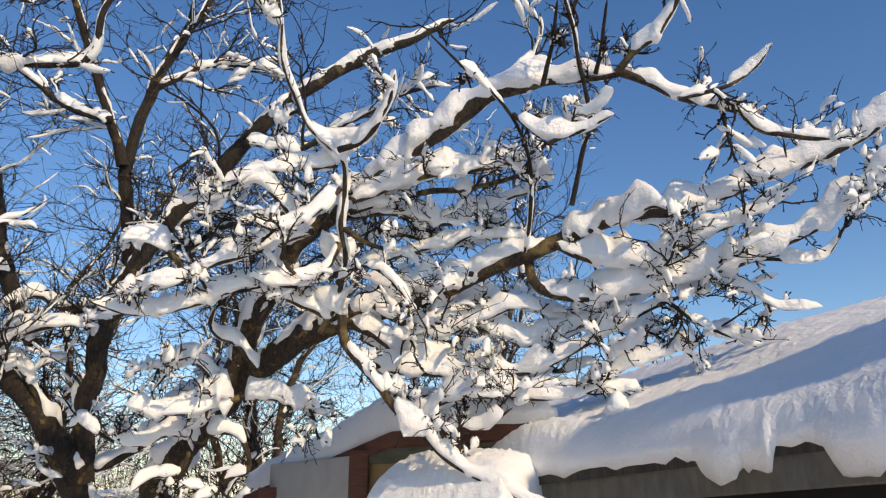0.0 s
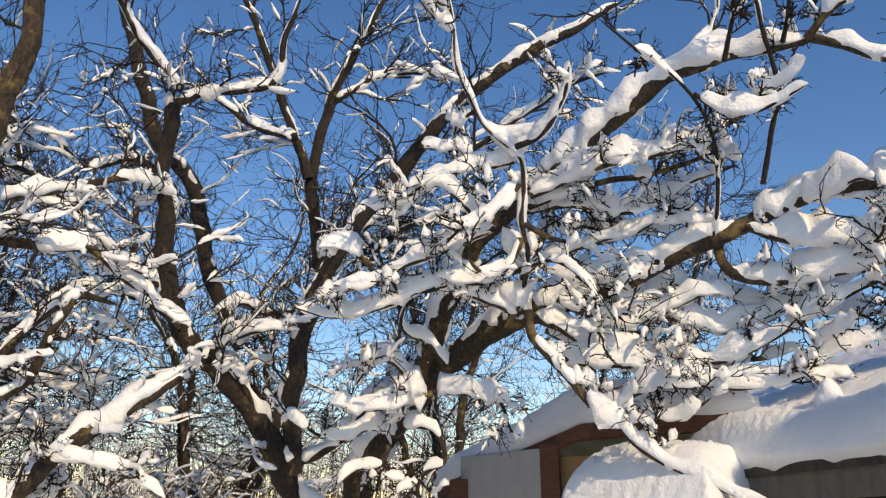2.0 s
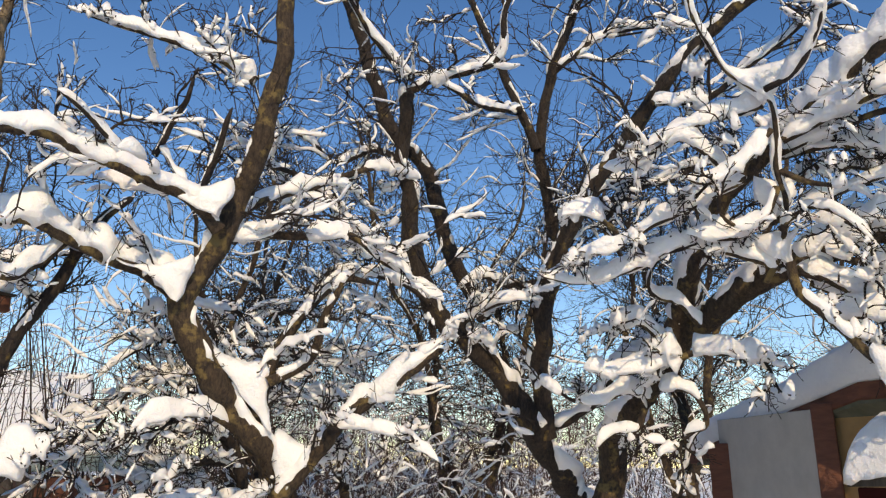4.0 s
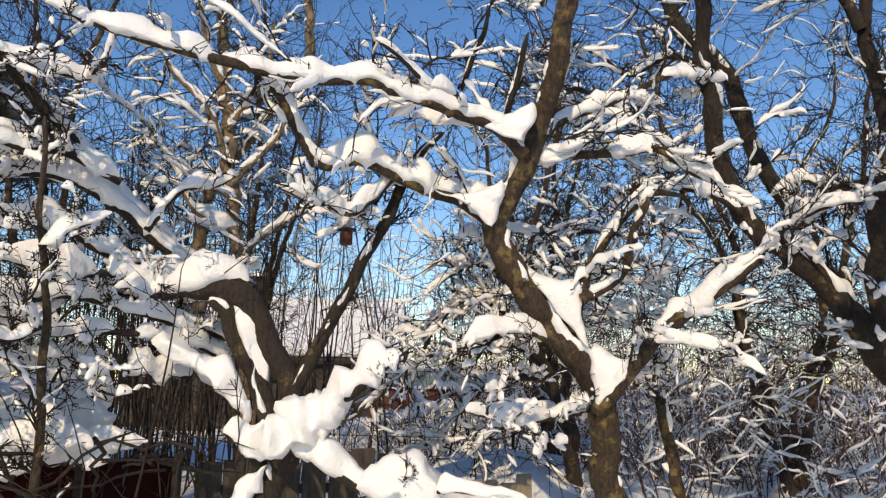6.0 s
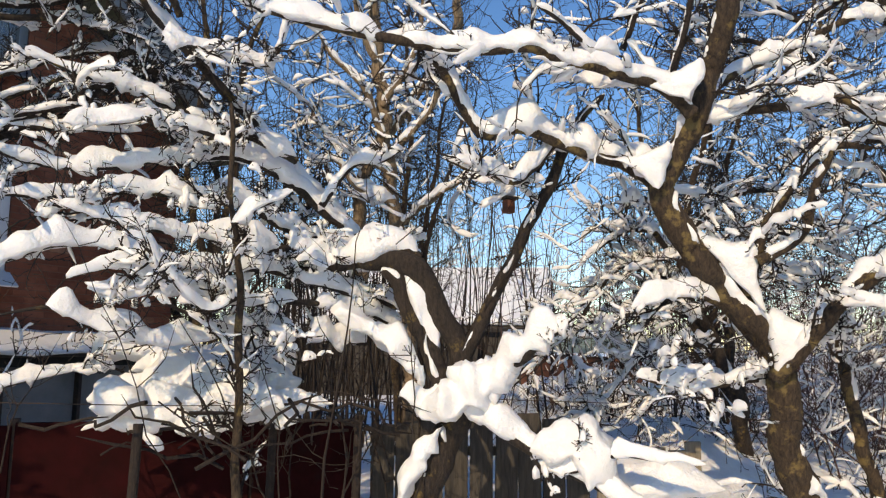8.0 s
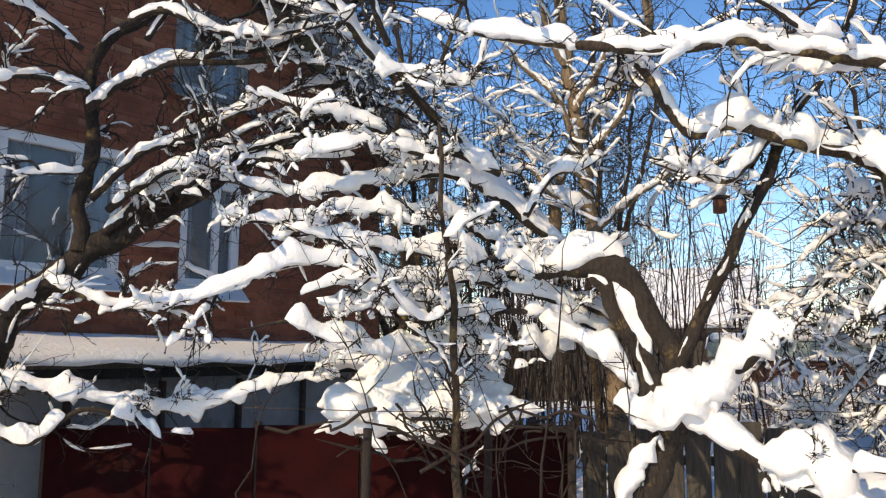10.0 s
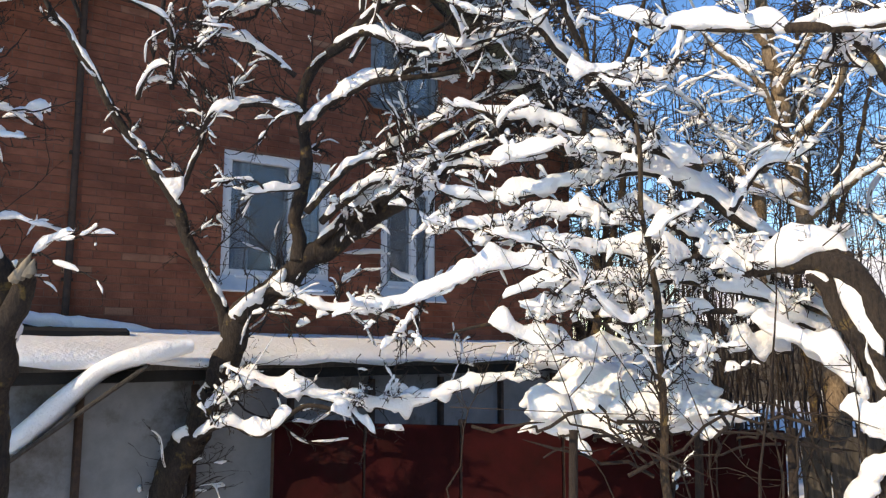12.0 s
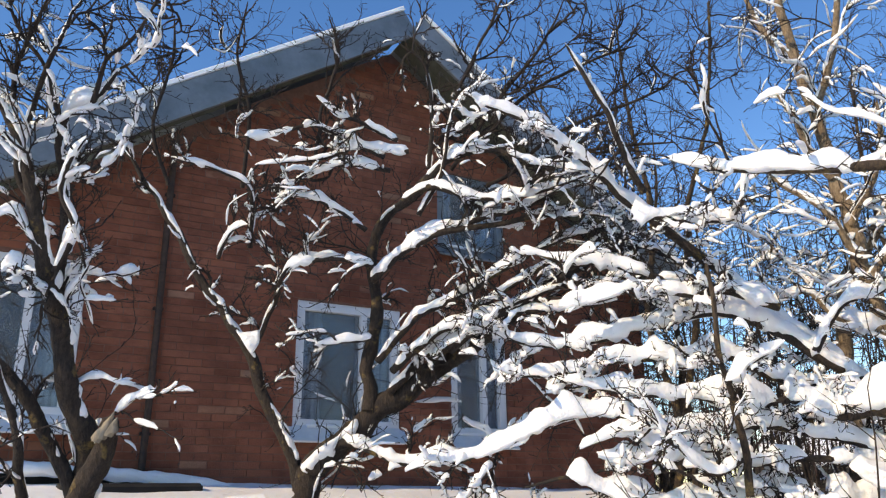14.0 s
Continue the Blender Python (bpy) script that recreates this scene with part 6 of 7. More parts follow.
def fork_snow(a, b, wide, sag, seed):
    """Snow that fills the crotch of two limbs: a and b run up from the crotch along either limb."""
    rng = np.random.default_rng(seed)
    nu, nv = 14, 12
    ca, cb = spline([(*q, 0) for q in a], 0.01)[:, :3], spline([(*q, 0) for q in b], 0.01)[:, :3]
    pick = lambda c: np.stack([np.interp(np.linspace(0, 1, nv), np.linspace(0, 1, len(c)), c[:, i]) for i in range(3)], -1)
    ca, cb = pick(ca), pick(cb)
    U, V = np.meshgrid(np.linspace(0, 1, nu), np.linspace(0, 1, nv), indexing="ij")
    p = ca[None] * (1 - U)[..., None] + cb[None] * U[..., None]
    p[..., 2] -= sag * 4 * U * (1 - U) * V
    p += (p.mean(0, keepdims=True) - p) * (0.22 * V ** 5)[..., None]
    n = np.cross(ca[-1] - ca[0], cb[-1] - cb[0])
    n /= np.linalg.norm(n) + 1e-9
    half = wide * np.sqrt(np.clip(1 - V ** 5, 0.0, 1)) * (0.45 + 0.55 * np.sqrt(np.clip(1 - (2 * U - 1) ** 4, 0, 1))) * (0.92 + 0.16 * rng.random(U.shape))
    f, g = p + half[..., None] * n, p - half[..., None] * n
    i, j = np.meshgrid(np.arange(nu - 1), np.arange(nv - 1), indexing="ij")
    q = i * nv + j
    front = np.stack([q, q + nv, q + nv + 1, q + 1], -1).reshape(-1, 4)
    m = nu * nv
    rim = np.concatenate([np.arange(nu) * nv, (nu - 1) * nv + np.arange(1, nv), (np.arange(nu - 1)[::-1]) * nv + nv - 1, np.arange(1, nv - 1)[::-1]])
    nxt = np.roll(rim, -1)
    bf = Buf()
    rough = lambda q: np.array([w + 0.022 * np.array(noise.noise_vector(Vector(w) * 11.0)) for w in q.reshape(-1, 3)])
    bf.add(np.concatenate([rough(f), rough(g)]), np.concatenate([front, front[:, ::-1] + m, np.stack([rim, rim + m, nxt + m, nxt], -1)]))
    return tagged(new("snow_patch", bf.mesh("snow_patch", SNOW)), "soft snow caught in the fork of two limbs", "snow")


BRUSH = "snow on the brushwood"
drape("snow_bank", "thick soft snow bank lying over bent brushwood", [(-6.05, -0.08, 0.97), (-5.93, 0.09, 1.01), (-5.81, 0.26, 1.03), (-5.70, 0.44, 1.03), (-5.58, 0.62, 1.05), (-5.46, 0.79, 1.08), (-5.33, 1.00, 1.09), (-5.20, 1.17, 1.15), (-5.12, 1.28, 1.19)], 0.07, 0.19, 400, BRUSH)
drape("snow_bank", "smooth snow pillow resting on brushwood", [(-6.25, -0.06, 1.16), (-6.10, 0.15, 1.18), (-5.96, 0.36, 1.22), (-5.82, 0.58, 1.25), (-5.68, 0.79, 1.21), (-5.54, 1.01, 1.24), (-5.41, 1.19, 1.28)], 0.10, 0.17, 401, BRUSH)
drape("snow_bank", "smooth snow pillow resting on brushwood", [(-6.27, 0.22, 1.34), (-6.12, 0.44, 1.38), (-5.98, 0.67, 1.37), (-5.81, 0.92, 1.34), (-5.69, 1.11, 1.38)], 0.09, 0.15, 402, BRUSH)
drape("snow_bank", "smooth snow pillow resting on brushwood", [(-5.67, 0.41, 0.98), (-5.53, 0.61, 1.00), (-5.44, 0.76, 1.01)], 0.05, 0.13, 403, BRUSH)
drape("snow_bank", "snow tongue hanging from the brushwood", [(-5.80, 0.21, 0.98), (-5.76, 0.28, 0.93), (-5.72, 0.36, 0.84)], 0.03, 0.12, 404, BRUSH)
drape("snow_bank", "smooth snow pillow resting on brushwood", [(-6.61, -0.03, 1.43), (-6.43, 0.23, 1.46), (-6.31, 0.43, 1.44)], 0.08, 0.16, 405, BRUSH)
drape("snow_bank", "smooth snow pillow resting on brushwood", [(-5.36, 0.91, 1.02), (-5.28, 1.02, 1.04), (-5.22, 1.11, 1.07)], 0.04, 0.10, 406, BRUSH)
drape("snow_bank", "smooth snow pillow resting on brushwood", [(-6.24, 0.71, 1.44), (-6.06, 0.97, 1.48), (-5.87, 1.28, 1.45)], 0.07, 0.16, 407, BRUSH)
drape("snow_bank", "snow plastered along the trunk of the gnarled tree", [(-4.85, 1.62, 0.54), (-4.76, 1.71, 0.74), (-4.69, 1.77, 0.91), (-4.64, 1.82, 1.05)], 0.05, 0.26, 434)
drape("snow_bank", "smooth snow pillow resting on brushwood", [(-5.50, 0.44, 1.13), (-5.37, 0.64, 1.16), (-5.24, 0.84, 1.14), (-5.13, 1.00, 1.17)], 0.07, 0.20, 440, BRUSH)
drape("snow_bank", "smooth snow pillow resting on brushwood", [(-5.84, -0.07, 1.12), (-5.73, 0.09, 1.14), (-5.62, 0.27, 1.10)], 0.06, 0.16, 441, BRUSH)
drape("snow_bank", "snow bank on the drooping boughs of the gnarled tree", [(-5.06, 1.23, 1.74), (-4.96, 1.42, 1.66), (-4.87, 1.58, 1.52), (-4.81, 1.70, 1.40), (-4.79, 1.78, 1.26)], 0.06, 0.17, 442)
drape("snow_bank", "snow bank in the crotch of the gnarled tree", [(-4.68, 1.69, 1.12), (-4.59, 1.83, 1.14), (-4.48, 1.97, 1.22), (-4.40, 2.08, 1.31), (-4.31, 2.19, 1.41)], 0.09, 0.20, 431)
drape("snow_bank", "snow bank in the crotch of the gnarled tree", [(-4.58, 1.83, 1.34), (-4.49, 1.97, 1.31), (-4.44, 2.06, 1.28)], 0.08, 0.14, 432)
drape("snow_bank", "smooth snow bank on the low limb of the gnarled tree", [(-4.12, 2.14, 0.96), (-4.03, 2.27, 0.94), (-3.95, 2.41, 0.88), (-3.87, 2.56, 0.79)], 0.09, 0.20, 433)
snow_heap("snow_bank", "snow heap at the foot of the leaning tree", (-4.1, 3.0, 0.72), (0.9, 0.5, 0.16), 12, radians(35))
brush_pile("brushwood", "dark brushwood under the snow heap", (-5.15, -0.05, 1.02), (-5.1, 1.6, 1.1), (0.2, 0.15, 0.06), 34, 3)
for q in ((-4.95, 0.1), (-5.3, 0.95), (-5.1, 1.45)):
    rod("fence_stake", None, [(*q, -0.6), (q[0] + 0.02, q[1], 0.3), (q[0], q[1] + 0.02, 1.1)], 0.028, TWIG, label="rough wooden stake holding the brushwood")["category"] = "stake"


# ---- board leaning down from the shed eave ----
def leaning_board():
    p = new("sloping_board")
    a, b = Vector((-6.24, -2.93, 1.42)), Vector((-5.92, -3.95, 0.62))
    p.location = b
    tagged(p, "wide sloping board under smooth snow beside the shed", "board")
    d = (a - b)
    turn = d.to_track_quat("X", "Z").to_matrix()
    box("plank", p, (d.length + 0.1, 0.26, 0.03), d / 2, BOARD, turn)
    cc = spline([(-6.42, -2.66, 1.60), (-6.24, -2.92, 1.53), (-6.18, -3.12, 1.46), (-6.14, -3.30, 1.34), (-6.06, -3.62, 1.02), (-5.95, -3.95, 0.71)], 0.04)
    tg = tangents(cc)
    side = np.cross(tg, [0, 0, 1.0])
    side /= np.linalg.norm(side, axis=1)[:, None]
    up = np.cross(side, tg)
    rng = np.random.default_rng(5)
    an = np.arange(14) * math.pi / 7
    ca, sa = np.sign(np.cos(an)) * np.abs(np.cos(an)) ** 0.6, np.sign(np.sin(an)) * np.abs(np.sin(an)) ** 0.8
    wide = 0.14 + 0.03 * wave(rng, len(cc), 8)
    high = 0.055 + 0.03 * wave(rng, len(cc), 6)
    v = cc[:, None] + (wide[:, None] * ca)[..., None] * side[:, None] + (high[:, None] * sa)[..., None] * up[:, None]
    sb = Buf()
    sb.add(v.reshape(-1, 3) - np.array(p.location), ring_faces(len(cc), 14)[:, ::-1])
    part("snow", sb.mesh("snow", SNOW), p, "smooth snow on the plank")
    return p


leaning_board()


# ---- hut with an ochre wall and its snowy roof ----
def wall_between(name, parent, a, b, z0, z1, t, mat, label=""):
    a, b = Vector((*a, 0)), Vector((*b, 0))
    d = b - a
    m = (a + b) / 2
    return box(name, parent, (d.length, t, z1 - z0), (m.x, m.y, (z0 + z1) / 2), mat, Matrix.Rotation(math.atan2(d.y, d.x), 3, "Z"), label=label)


def quad_slab(name, parent, corners, thick, mat, label=""):
    bm = bmesh.new()
    top = [bm.verts.new(q) for q in corners]
    low = [bm.verts.new((q[0], q[1], q[2] - thick)) for q in corners]
    bm.faces.new(top), bm.faces.new(low[::-1])
    for i in range(4):
        bm.faces.new((top[i], low[i], low[(i + 1) % 4], top[(i + 1) % 4]))
    bmesh.ops.recalc_face_normals(bm, faces=bm.faces)
    me = bpy.data.meshes.new(name)
    bm.to_mesh(me)
    bm.free()
    me.materials.append(mat)
    ob = new(name, me)
    ob.parent = parent
    return tagged(ob, label)


hut = new("garden_hut")
tagged(hut, "small ochre garden hut with red-brown eaves under snow", "hut")
HA, HB, HC = (-0.43, 5.04, 2.06), (-1.82, 6.68, 1.69), (0.55, 4.38, 2.06)
HD = tuple(HB[i] + HC[i] - HA[i] for i in range(3))
quad_slab("roof", hut, [HA, HC, HD, HB], 0.09, TIMBER, "red-brown boarded roof edge")


def inset(q, k, drop):
    m = [sum(c[i] for c in (HA, HB, HC, HD)) / 4 for i in range(3)]
    return tuple(q[i] + (m[i] - q[i]) * k - (drop if i == 2 else 0) for i in range(3))


quad_slab("soffit", hut, [inset(q, 0.06, 0.094) for q in (HA, HC, HD, HB)], 0.02, SOFFIT, "dark boards under the eave")
snow_slab("roof_snow", hut, [(HA[0] + 0.02, HA[1], HA[2] + 0.004), (HC[0], HC[1], HC[2] + 0.004), (HD[0], HD[1], HD[2] + 0.004), (HB[0], HB[1], HB[2] + 0.004)], 0.30, 30, 44, 0.03, 21, "thick snow with a rippled edge on the hut roof")
wall_between("side_wall", hut, (-0.64, 5.33), (-1.44, 6.28), -0.3, 1.93, 0.12, WHITEWALL, "white plastered side wall")
wall_between("front_wall", hut, (-0.58, 5.36), (0.8, 4.44), -0.3, 2.0, 0.12, PLASTER, "ochre plastered front wall")
wall_between("back_wall", hut, (-1.38, 6.30), (0.1, 5.6), -0.3, 1.6, 0.12, WHITEWALL)
box("corner_post", hut, (0.13, 0.13, 2.2), (-0.66, 5.30, 0.86), TIMBER)
box("corner_post", hut, (0.16, 0.16, 2.1), (-1.47, 6.22, 0.70), TIMBER)

# ---- larger low building with a deep snow roof ----
barn = new("low_building")
tagged(barn, "low outbuilding with a grey fascia under deep snow", "outbuilding")
E0, E2, R2, R0 = (0.18, 4.62, 1.73), (1.75, 1.95, 1.86), (4.2, 3.4, 2.85), (0.35, 7.0, 2.22)
quad_slab("roof", barn, [E0, E2, R2, R0], 0.05, BOARD)
sl = snow_slab("roof_snow", barn, [(E0[0], E0[1], E0[2] + 0.004), (E2[0], E2[1], E2[2] + 0.004), (R2[0], R2[1], R2[2] + 0.004), (R0[0], R0[1], R0[2] + 0.004)], 0.27, 150, 60, 0.04, 33, "deep smooth snow on the roof with a rippled edge", ((0.54, 0.035, 0.10), (0.60, 0.025, 0.09), (0.73, 0.035, 0.12), (0.80, 0.04, 0.10), (0.88, 0.04, 0.12), (0.95, 0.04, 0.10)), 7, 0.7)
ed = Vector(E2) - Vector(E0)
et = ed.to_track_quat("X", "Z").to_matrix()
box("fascia", barn, (ed.length, 0.04, 0.15), (Vector(E0) + Vector(E2)) / 2 + Vector((0.03, 0.02, -0.095)), FASCIA, et, label="weathered grey fascia board")
# Wall coloured near black to hold the shade under the eave.
wall_between("wall", barn, (0.45, 4.75), (2.0, 2.15), -0.3, 1.72, 0.15, BLACK, "wall coloured black for the shade under the eave")
wall_between("wall", barn, (0.55, 4.75), (0.7, 6.8), -0.3, 1.7, 0.15, TIMBER)


def clump(name, parent, at, size, seed, label=""):
    """A lump of snow that has slid over an edge, hanging with a ragged foot."""
    rng = np.random.default_rng(seed)
    nu, nv = 18, 20
    U, V = np.meshgrid(np.linspace(0, 1, nu), np.linspace(0, 2 * math.pi, nv, endpoint=False), indexing="ij")
    prof = np.clip(np.sin(np.clip(U, 0.01, 0.99) * math.pi), 0, 1) ** 0.35 * (0.7 + 0.45 * U)
    lump = 1 + 0.16 * np.sin(3 * V + seed) * np.sin(6 * U + seed) + 0.06 * rng.normal(size=U.shape)
    foot = 0.35 * np.interp(V[0] / (2 * math.pi), np.linspace(0, 1, 9), rng.random(9))
    x, y = np.cos(V) * size[0] / 2 * prof * lump, np.sin(V) * size[1] / 2 * prof * lump
    z = -size[2] * U * (1 + foot * U)
    b = Buf()
    b.add(np.stack([at[0] + x, at[1] + y, at[2] + z], -1).reshape(-1, 3), ring_faces(nu, nv))
    ob = new(name, b.mesh(name, SNOW))
    ob.parent = parent
    return tagged(ob, label)


post = new("vent_stub")
post.location = (0.81, 4.02, 1.86)
tagged(post, "short wooden stub with a tall snow cap on the roof edge", "stub")
rod("stub", post, [(0, 0, -0.12), (0.01, 0, 0.0), (0, 0, 0.08)], 0.03, PALE)
clump("snow_cap", post, (0.02, 0, 0.30), (0.15, 0.15, 0.24), 77, "tall snow cap")

# small snowed-over canopy in front of the hut
canopy = new("porch_canopy")
tagged(canopy, "small canopy with a dark red beam under a snow hood", "canopy")
C0, C1, C2, C3 = (-0.52, 4.34, 1.53), (0.22, 3.88, 1.55), (0.50, 4.30, 1.66), (-0.22, 4.85, 1.64)
quad_slab("roof", canopy, [C0, C1, C2, C3], 0.05, BOARD)
snow_slab("roof_snow", canopy, [(C0[0], C0[1], C0[2] + 0.004), (C1[0], C1[1], C1[2] + 0.004), (C2[0], C2[1], C2[2] + 0.004), (C3[0], C3[1], C3[2] + 0.004)], 0.30, 60, 30, 0.05, 51, "rounded hood of snow", (), 14, 0.92)
wall_between("beam", canopy, (-0.46, 4.34), (0.24, 3.91), 1.36, 1.478, 0.07, RED, "dark red beam")
for q in ((-0.40, 4.36), (0.20, 4.00)):
    box("post", canopy, (0.08, 0.08, 1.6), (*q, 0.58), RED)

# plain neighbouring house wall, out of view, placed to shade the low building
wall_between("wall_south", None, (3.3, 0.7), (9.0, 0.7), -0.3, 4.4, 0.3, PLASTER, "plain plastered wall of an unseen neighbouring house, placed for its shadow")
for o in scene.objects:
    if o.name == "wall_south":
        tagged(o, category="wall", kind="structure")


# ---- far houses ----
def far_house():
    h = new("far_house")
    h.matrix_world = Matrix.Translation((-23.6, 11.2, 0)) @ Matrix.Rotation(radians(56), 4, "Z")
    tagged(h, "far low house with a white snowy roof and dark gable", "house")
    box("wall", h, (8.0, 5.0, 3.2), (0, 0, 0.7), BOARD)
    for sgn in (-1, 1):
        t = Matrix.Rotation(radians(-34 * sgn), 3, "X")
        box("roof", h, (8.6, 3.4, 0.14), (0, sgn * 1.38, 3.05), BOARD, t)
        box("roof_snow", h, (8.5, 3.4, 0.25), (0, sgn * 1.42, 3.26), SNOW, t, 0.1, "thick snow on the far roof")
    prism_gable = bmesh.new()
    for x in (4.0, 4.12):
        prism_gable.faces.new([prism_gable.verts.new(q) for q in ((x, -2.5, 2.2), (x, 2.5, 2.2), (x, 0, 3.95))])
    me = bpy.data.meshes.new("gable")
    prism_gable.to_mesh(me)
    me.materials.append(TIMBER)
    g = new("gable", me)
    g.parent = h
    c = box("chimney", h, (0.5, 0.5, 1.2), (-0.6, -0.3, 4.3), BOARD)
    box("chimney_cap", c, (0.6, 0.6, 0.12), (0, 0, 0.65), SNOW)
    return h


far_house()
snow_heap("snow_drift", "snow drift piled against the far tin shed", (-12.3, 8.9, 0.35), (4.2, 1.8, 0.75), 61, radians(53))


def tin_shed():
    h = new("tin_shed")
    h.matrix_world = Matrix.Translation((-13.6, 9.8, 0)) @ Matrix.Rotation(radians(53), 4, "Z")
    tagged(h, "far green-grey tin shed with a snowed-up flat roof", "shed")
    box("wall", h, (2.4, 1.8, 1.6), (0.1, 0, 0.6), TIMBER)
    box("eave", h, (2.9, 2.2, 0.28), (0, 0, 1.62), GREENTIN)
    box("roof_snow", h, (2.8, 2.1, 0.18), (0, 0, 1.85), SNOW, None, 0.07)


tin_shed()


# ---- bare crowns further back ----
def bare_tree(name, label, base, height, spread, seed, snow=0.02, mat=None, stems=3, dens=1.0):
    p = plant(name, label)
    p.twig = mat or TWIG
    PLANTS.remove(p)
    rng = p.rng = np.random.default_rng(seed)
    for k in range(stems):
        a = rng.uniform(0, 6.28)
        pts = [(base[0], base[1], base[2], 0.07)]
        for i in range(1, 7):
            u = i / 6
            pts.append((base[0] + math.cos(a) * spread * u ** 1.3 + rng.normal() * 0.12, base[1] + math.sin(a) * spread * u ** 1.3 + rng.normal() * 0.12, base[2] + height * u, 0.07 * (1 - 0.75 * u)))
        limb(p, "trunk" if k == 0 else "limb", snow, 0.0, 1.0, pts)
        c = spline(pts, 0.1)
        for _ in range(int(34 * dens)):
            i = rng.integers(len(c) // 4, len(c))
            w = rng.normal(size=3) * [1, 1, 0.6] + [0, 0, 0.6]
            shoot(p, c[i, :3], w, rng.uniform(0.6, 1.5), rng.uniform(0.006, 0.011), -1, snow)
    finish(p)


bare_tree("cherry_tree", "bare cherry tree with fine twigs against the sky", (-2.6, 9.6, 0.0), 6.2, 1.8, 61, 0.03, None, 4, 1.5)
bare_tree("cherry_tree", "tall bare cherry tree behind the apple trees", (-5.2, 9.2, 0.0), 6.6, 1.8, 62, 0.03, None, 4, 1.5)
bare_tree("cherry_tree", "bare cherry tree lightly touched with snow", (-7.4, 7.2, 0.0), 6.0, 1.7, 63, 0.03, None, 4, 1.4)
bare_tree("cherry_tree", "bare cherry tree standing behind the hut", (-0.2, 10.2, 0.0), 5.4, 1.5, 64, 0.04)
bare_tree("cherry_tree", "bare cherry tree beside the brick house", (-11.4, 1.6, -0.3), 8.2, 1.9, 65, 0.0, None, 5)
bare_tree("cherry_tree", "bare cherry tree behind the birch", (-11.6, 4.8, -0.2), 7.2, 1.7, 66, 0.0, None, 3)


# ---- bricks of the gable wall ----
def gable_bricks():
    rng = random.Random(4)
    L, H, J = 0.25, 0.065, 0.010
    def block(w):
        return [(x, y, z) for x in (-w / 2, w / 2) for y in (-0.008, 0.02) for z in (-H / 2, H / 2)]
    quads = np.array([(0, 1, 3, 2), (4, 6, 7, 5), (0, 4, 5, 1), (2, 3, 7, 6), (0, 2, 6, 4), (1, 5, 7, 3)])
    one = Buf()
    one.add(block(L), quads)
    shared = one.mesh("brick", BRICK, False)
    rest = Buf()
    near = 0
    row, z = 0, 1.25
    while z < APEX_Z:
        x = S0 + (0.13 if row % 2 else 0.0)
        while x < S1 - 0.02:
            a, b = x, min(x + L, S1)
            x += L + J
            if z + H / 2 > min(roof_z(a), roof_z(b)) - 0.02:
                continue
            spans = [(a, b)]
            for h0, h1, g0, g1 in HOLES:
                if g0 - H / 2 < z < g1 + H / 2:
                    cut = []
                    for p0, p1 in spans:
                        if p1 <= h0 or p0 >= h1:
                            cut.append((p0, p1))
                        else:
                            cut += [(p0, h0)] if p0 < h0 else []
                            cut += [(h1, p1)] if p1 > h1 else []
                    spans = cut
            for p0, p1 in spans:
                if p1 - p0 < 0.03:
                    continue
                m = ((p0 + p1) / 2, rng.uniform(-0.002, 0.002), z)
                if abs(p1 - p0 - L) < 0.001 and -1.36 < p0 and p1 < 0.0 and 1.8 < z < 4.9 and near < 290:
                    near += 1
                    o = new("brick", shared)
                    o.parent, o.location = wall, m
                else:
                    rest.add(np.array(block(p1 - p0)) + m, quads)
        z += H + J
        row += 1
    part("brickwork", rest.mesh("brickwork", BRICK, False), wall, "red-brown facing bricks", "stuff")


gable_bricks()


# ---- snow caught in forks, and a wire ----
fork_snow([(-3.56, 3.45, 1.77), (-3.65, 3.30, 1.98), (-3.82, 3.02, 2.34)], [(-3.56, 3.45, 1.77), (-3.55, 3.39, 2.02), (-3.47, 3.41, 2.21)], 0.055, 0.09, 500)
fork_snow([(-3.77, 2.82, 2.49), (-3.87, 2.67, 2.64), (-4.02, 2.49, 2.73)], [(-3.77, 2.82, 2.49), (-3.70, 2.85, 2.64), (-3.64, 2.86, 2.79)], 0.050, 0.08, 501)
fork_snow([(-3.59, 3.58, 1.40), (-3.60, 3.51, 1.61), (-3.58, 3.46, 1.81)], [(-3.59, 3.58, 1.40), (-3.45, 3.66, 1.60), (-3.30, 3.79, 1.69)], 0.060, 0.05, 502)
fork_snow([(-3.51, 2.82, 2.97), (-3.63, 2.67, 3.04), (-3.75, 2.53, 3.12)], [(-3.51, 2.82, 2.97), (-3.43, 2.86, 3.09), (-3.39, 2.87, 3.22)], 0.050, 0.07, 503)
fork_snow([(-0.63, 3.77, 3.37), (-0.73, 3.73, 3.49), (-0.82, 3.69, 3.61)], [(-0.63, 3.77, 3.37), (-0.52, 3.74, 3.47), (-0.41, 3.70, 3.60)], 0.050, 0.06, 506)
fork_snow([(-0.64, 4.18, 2.62), (-0.75, 4.16, 2.68), (-0.83, 4.12, 2.80)], [(-0.64, 4.18, 2.62), (-0.61, 4.14, 2.74), (-0.53, 4.12, 2.80)], 0.060, 0.02, 507)
fork_snow([(-0.66, 4.10, 2.86), (-0.75, 4.06, 2.98), (-0.78, 4.02, 3.09)], [(-0.66, 4.10, 2.86), (-0.57, 4.07, 2.95), (-0.53, 4.05, 3.03)], 0.050, 0.02, 508)
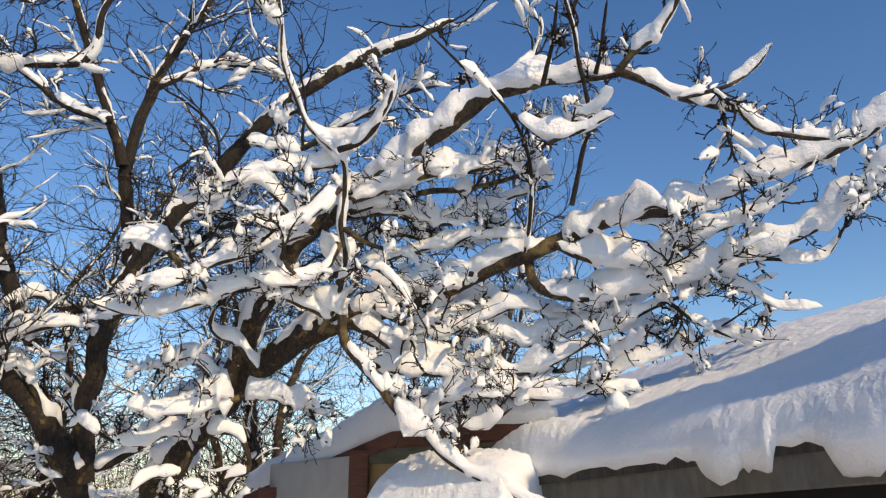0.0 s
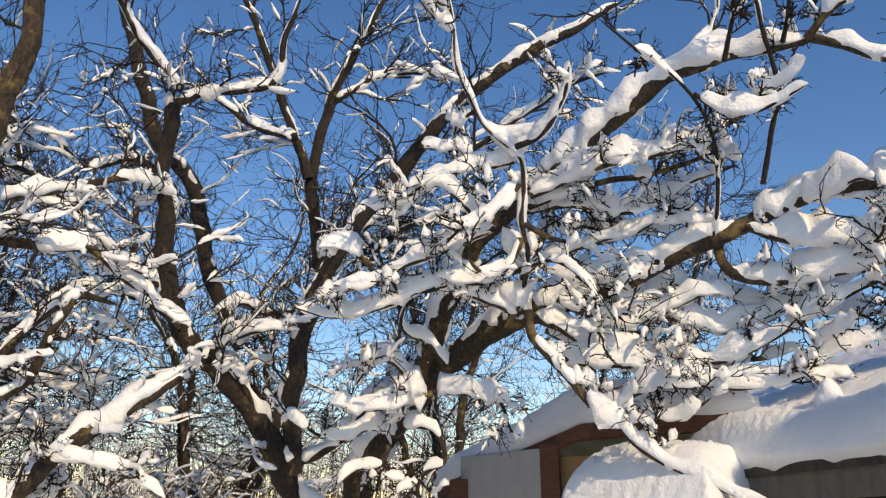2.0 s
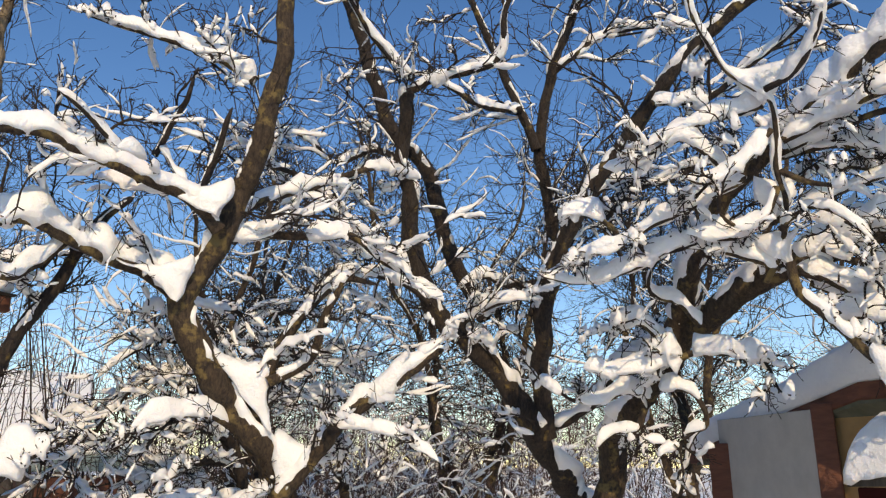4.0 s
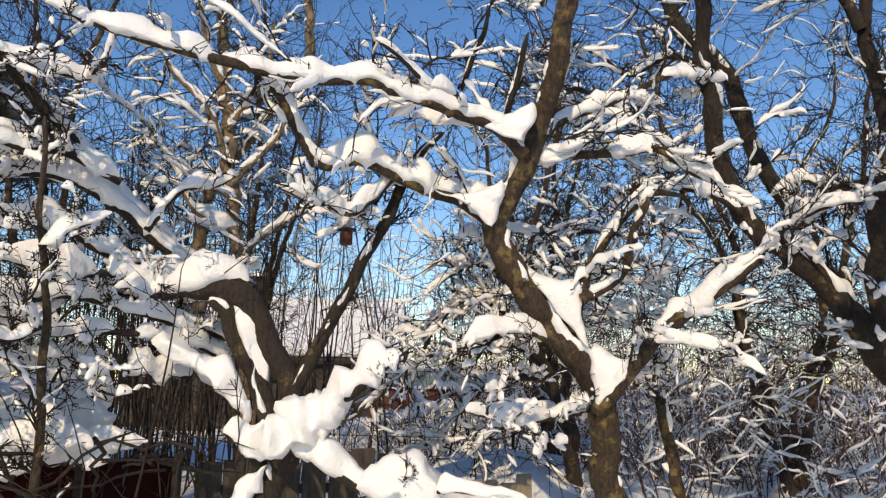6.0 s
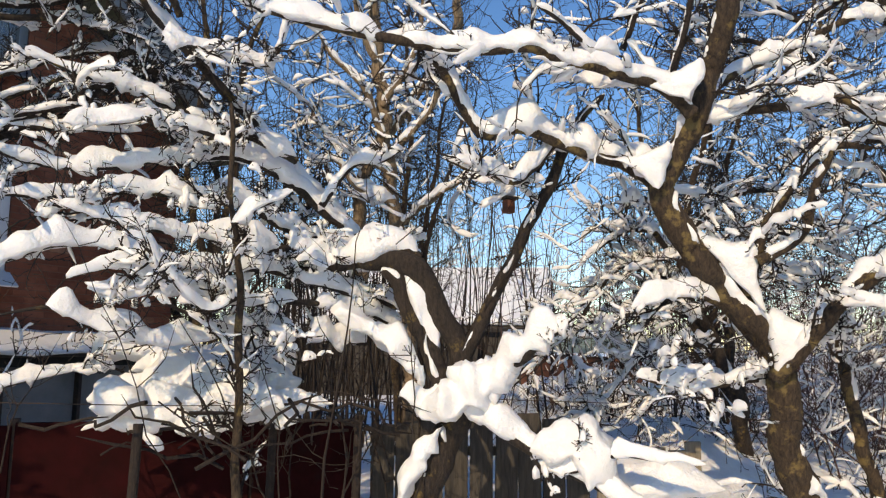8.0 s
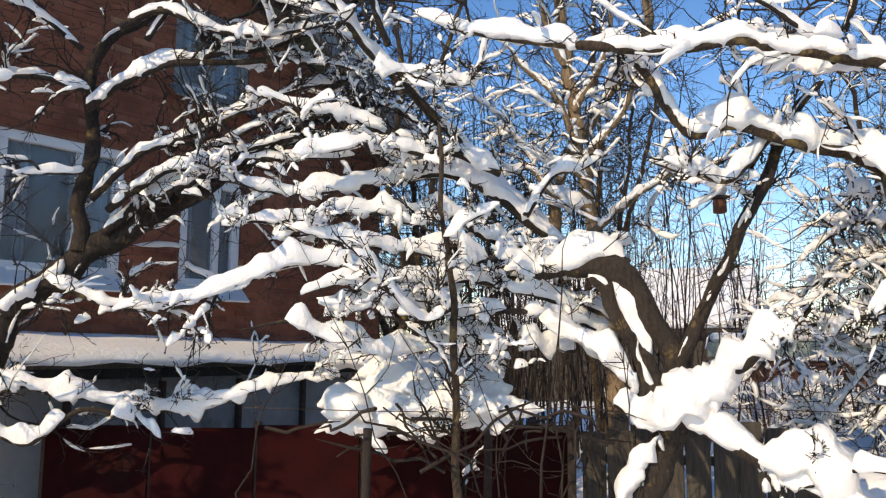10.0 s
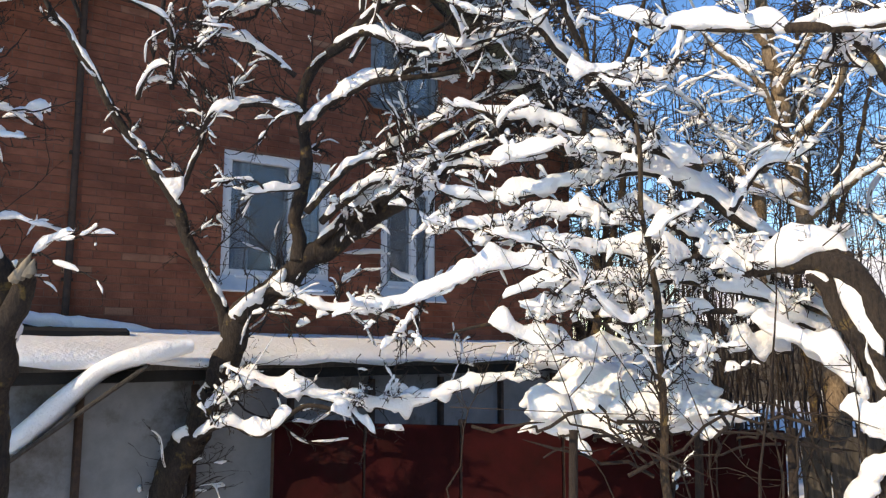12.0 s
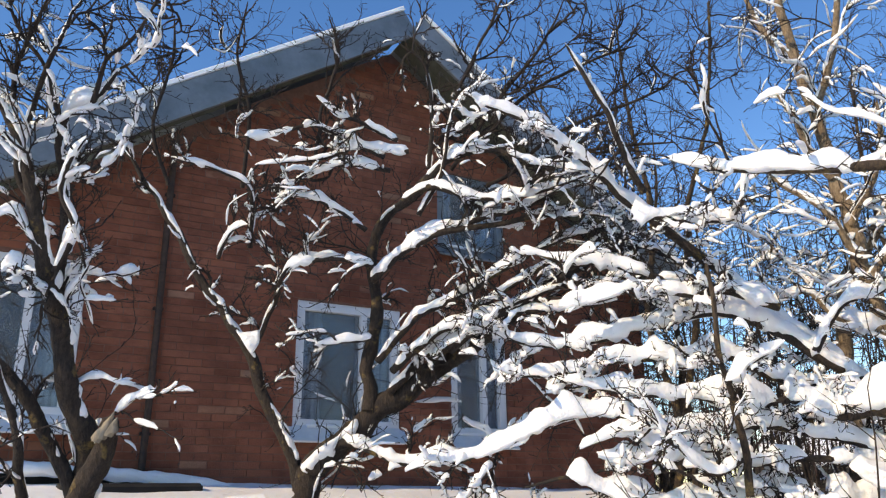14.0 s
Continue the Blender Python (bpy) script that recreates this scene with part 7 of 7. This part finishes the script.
fork_snow([(-0.27, 4.10, 1.96), (-0.32, 4.06, 2.06), (-0.34, 4.02, 2.18)], [(-0.27, 4.10, 1.96), (-0.12, 4.10, 1.95), (-0.06, 4.08, 2.02)], 0.060, 0.00, 509)
fork_snow([(-4.75, 1.85, 1.44), (-4.77, 1.76, 1.65), (-4.81, 1.61, 2.00)], [(-4.75, 1.85, 1.44), (-4.71, 1.85, 1.65), (-4.74, 1.73, 1.96)], 0.050, 0.00, 510)
fork_snow([(-6.08, -2.68, 2.69), (-6.04, -2.75, 2.79), (-6.00, -2.81, 2.89)], [(-6.08, -2.68, 2.69), (-6.05, -2.63, 2.79), (-6.03, -2.59, 2.87)], 0.035, 0.02, 520)
wire = rod("wire", None, [(-5.4, -0.6, 1.20), (-5.2, 0.6, 1.17), (-5.0, 1.9, 1.20), (-4.7, 3.2, 1.16)], 0.003, RUST, 5, "thin sagging garden wire strung between the trees")
wire["category"] = "wire"


feeder = new("bird_feeder")
feeder.location = (-4.58, 2.28, 2.46)
tagged(feeder, "small brown wooden bird feeder with a snow cap", "bird feeder")
box("body", feeder, (0.065, 0.065, 0.09), (0, 0, 0), TIMBER)
box("roof", feeder, (0.10, 0.10, 0.015), (0, 0, 0.055), BOARD)
clump("snow_cap", feeder, (0, 0, 0.16), (0.085, 0.085, 0.09), 90, "pointed snow cap")
rod("string", feeder, [(0, 0, 0.08), (0.01, 0, 0.3), (0.06, 0.03, 0.55)], 0.003, RUST, 5)


def splinter(at, tip, r):
    b = Buf()
    c = spline([(*at, r), (*(np.array(at) * 0.5 + np.array(tip) * 0.5), r * 0.7), (*tip, 0.003)], 0.03)
    tube(b, c[:, :3], c[:, 3], 5, np.random.default_rng(5), 0.12)
    for p in PLANTS:
        if p.name == "dead_tree":
            o = part("splinter", b.mesh("splinter", PALE), p.ob)
            o.matrix_parent_inverse = Matrix.Translation(-p.ob.location)


splinter((-4.694, -3.064, 1.971), (-4.654, -2.982, 2.118), 0.035)
splinter((-4.693, -3.023, 1.986), (-4.666, -2.967, 2.086), 0.035)
splinter((-4.696, -3.097, 1.956), (-4.670, -3.027, 2.056), 0.035)
splinter((-4.690, -2.997, 2.002), (-4.672, -2.981, 2.065), 0.035)


# Added black block: its colour makes the shaded gap in the shed snow.
strip = box("bare_roof_strip", None, (1.15, 0.35, 0.10), (-6.86, -3.94, 1.70), BLACK, Matrix.Rotation(radians(ang + 6), 3, "Z"), 0.03, "black block standing for the dark gap in the shed snow")
tagged(strip, category="roof board")
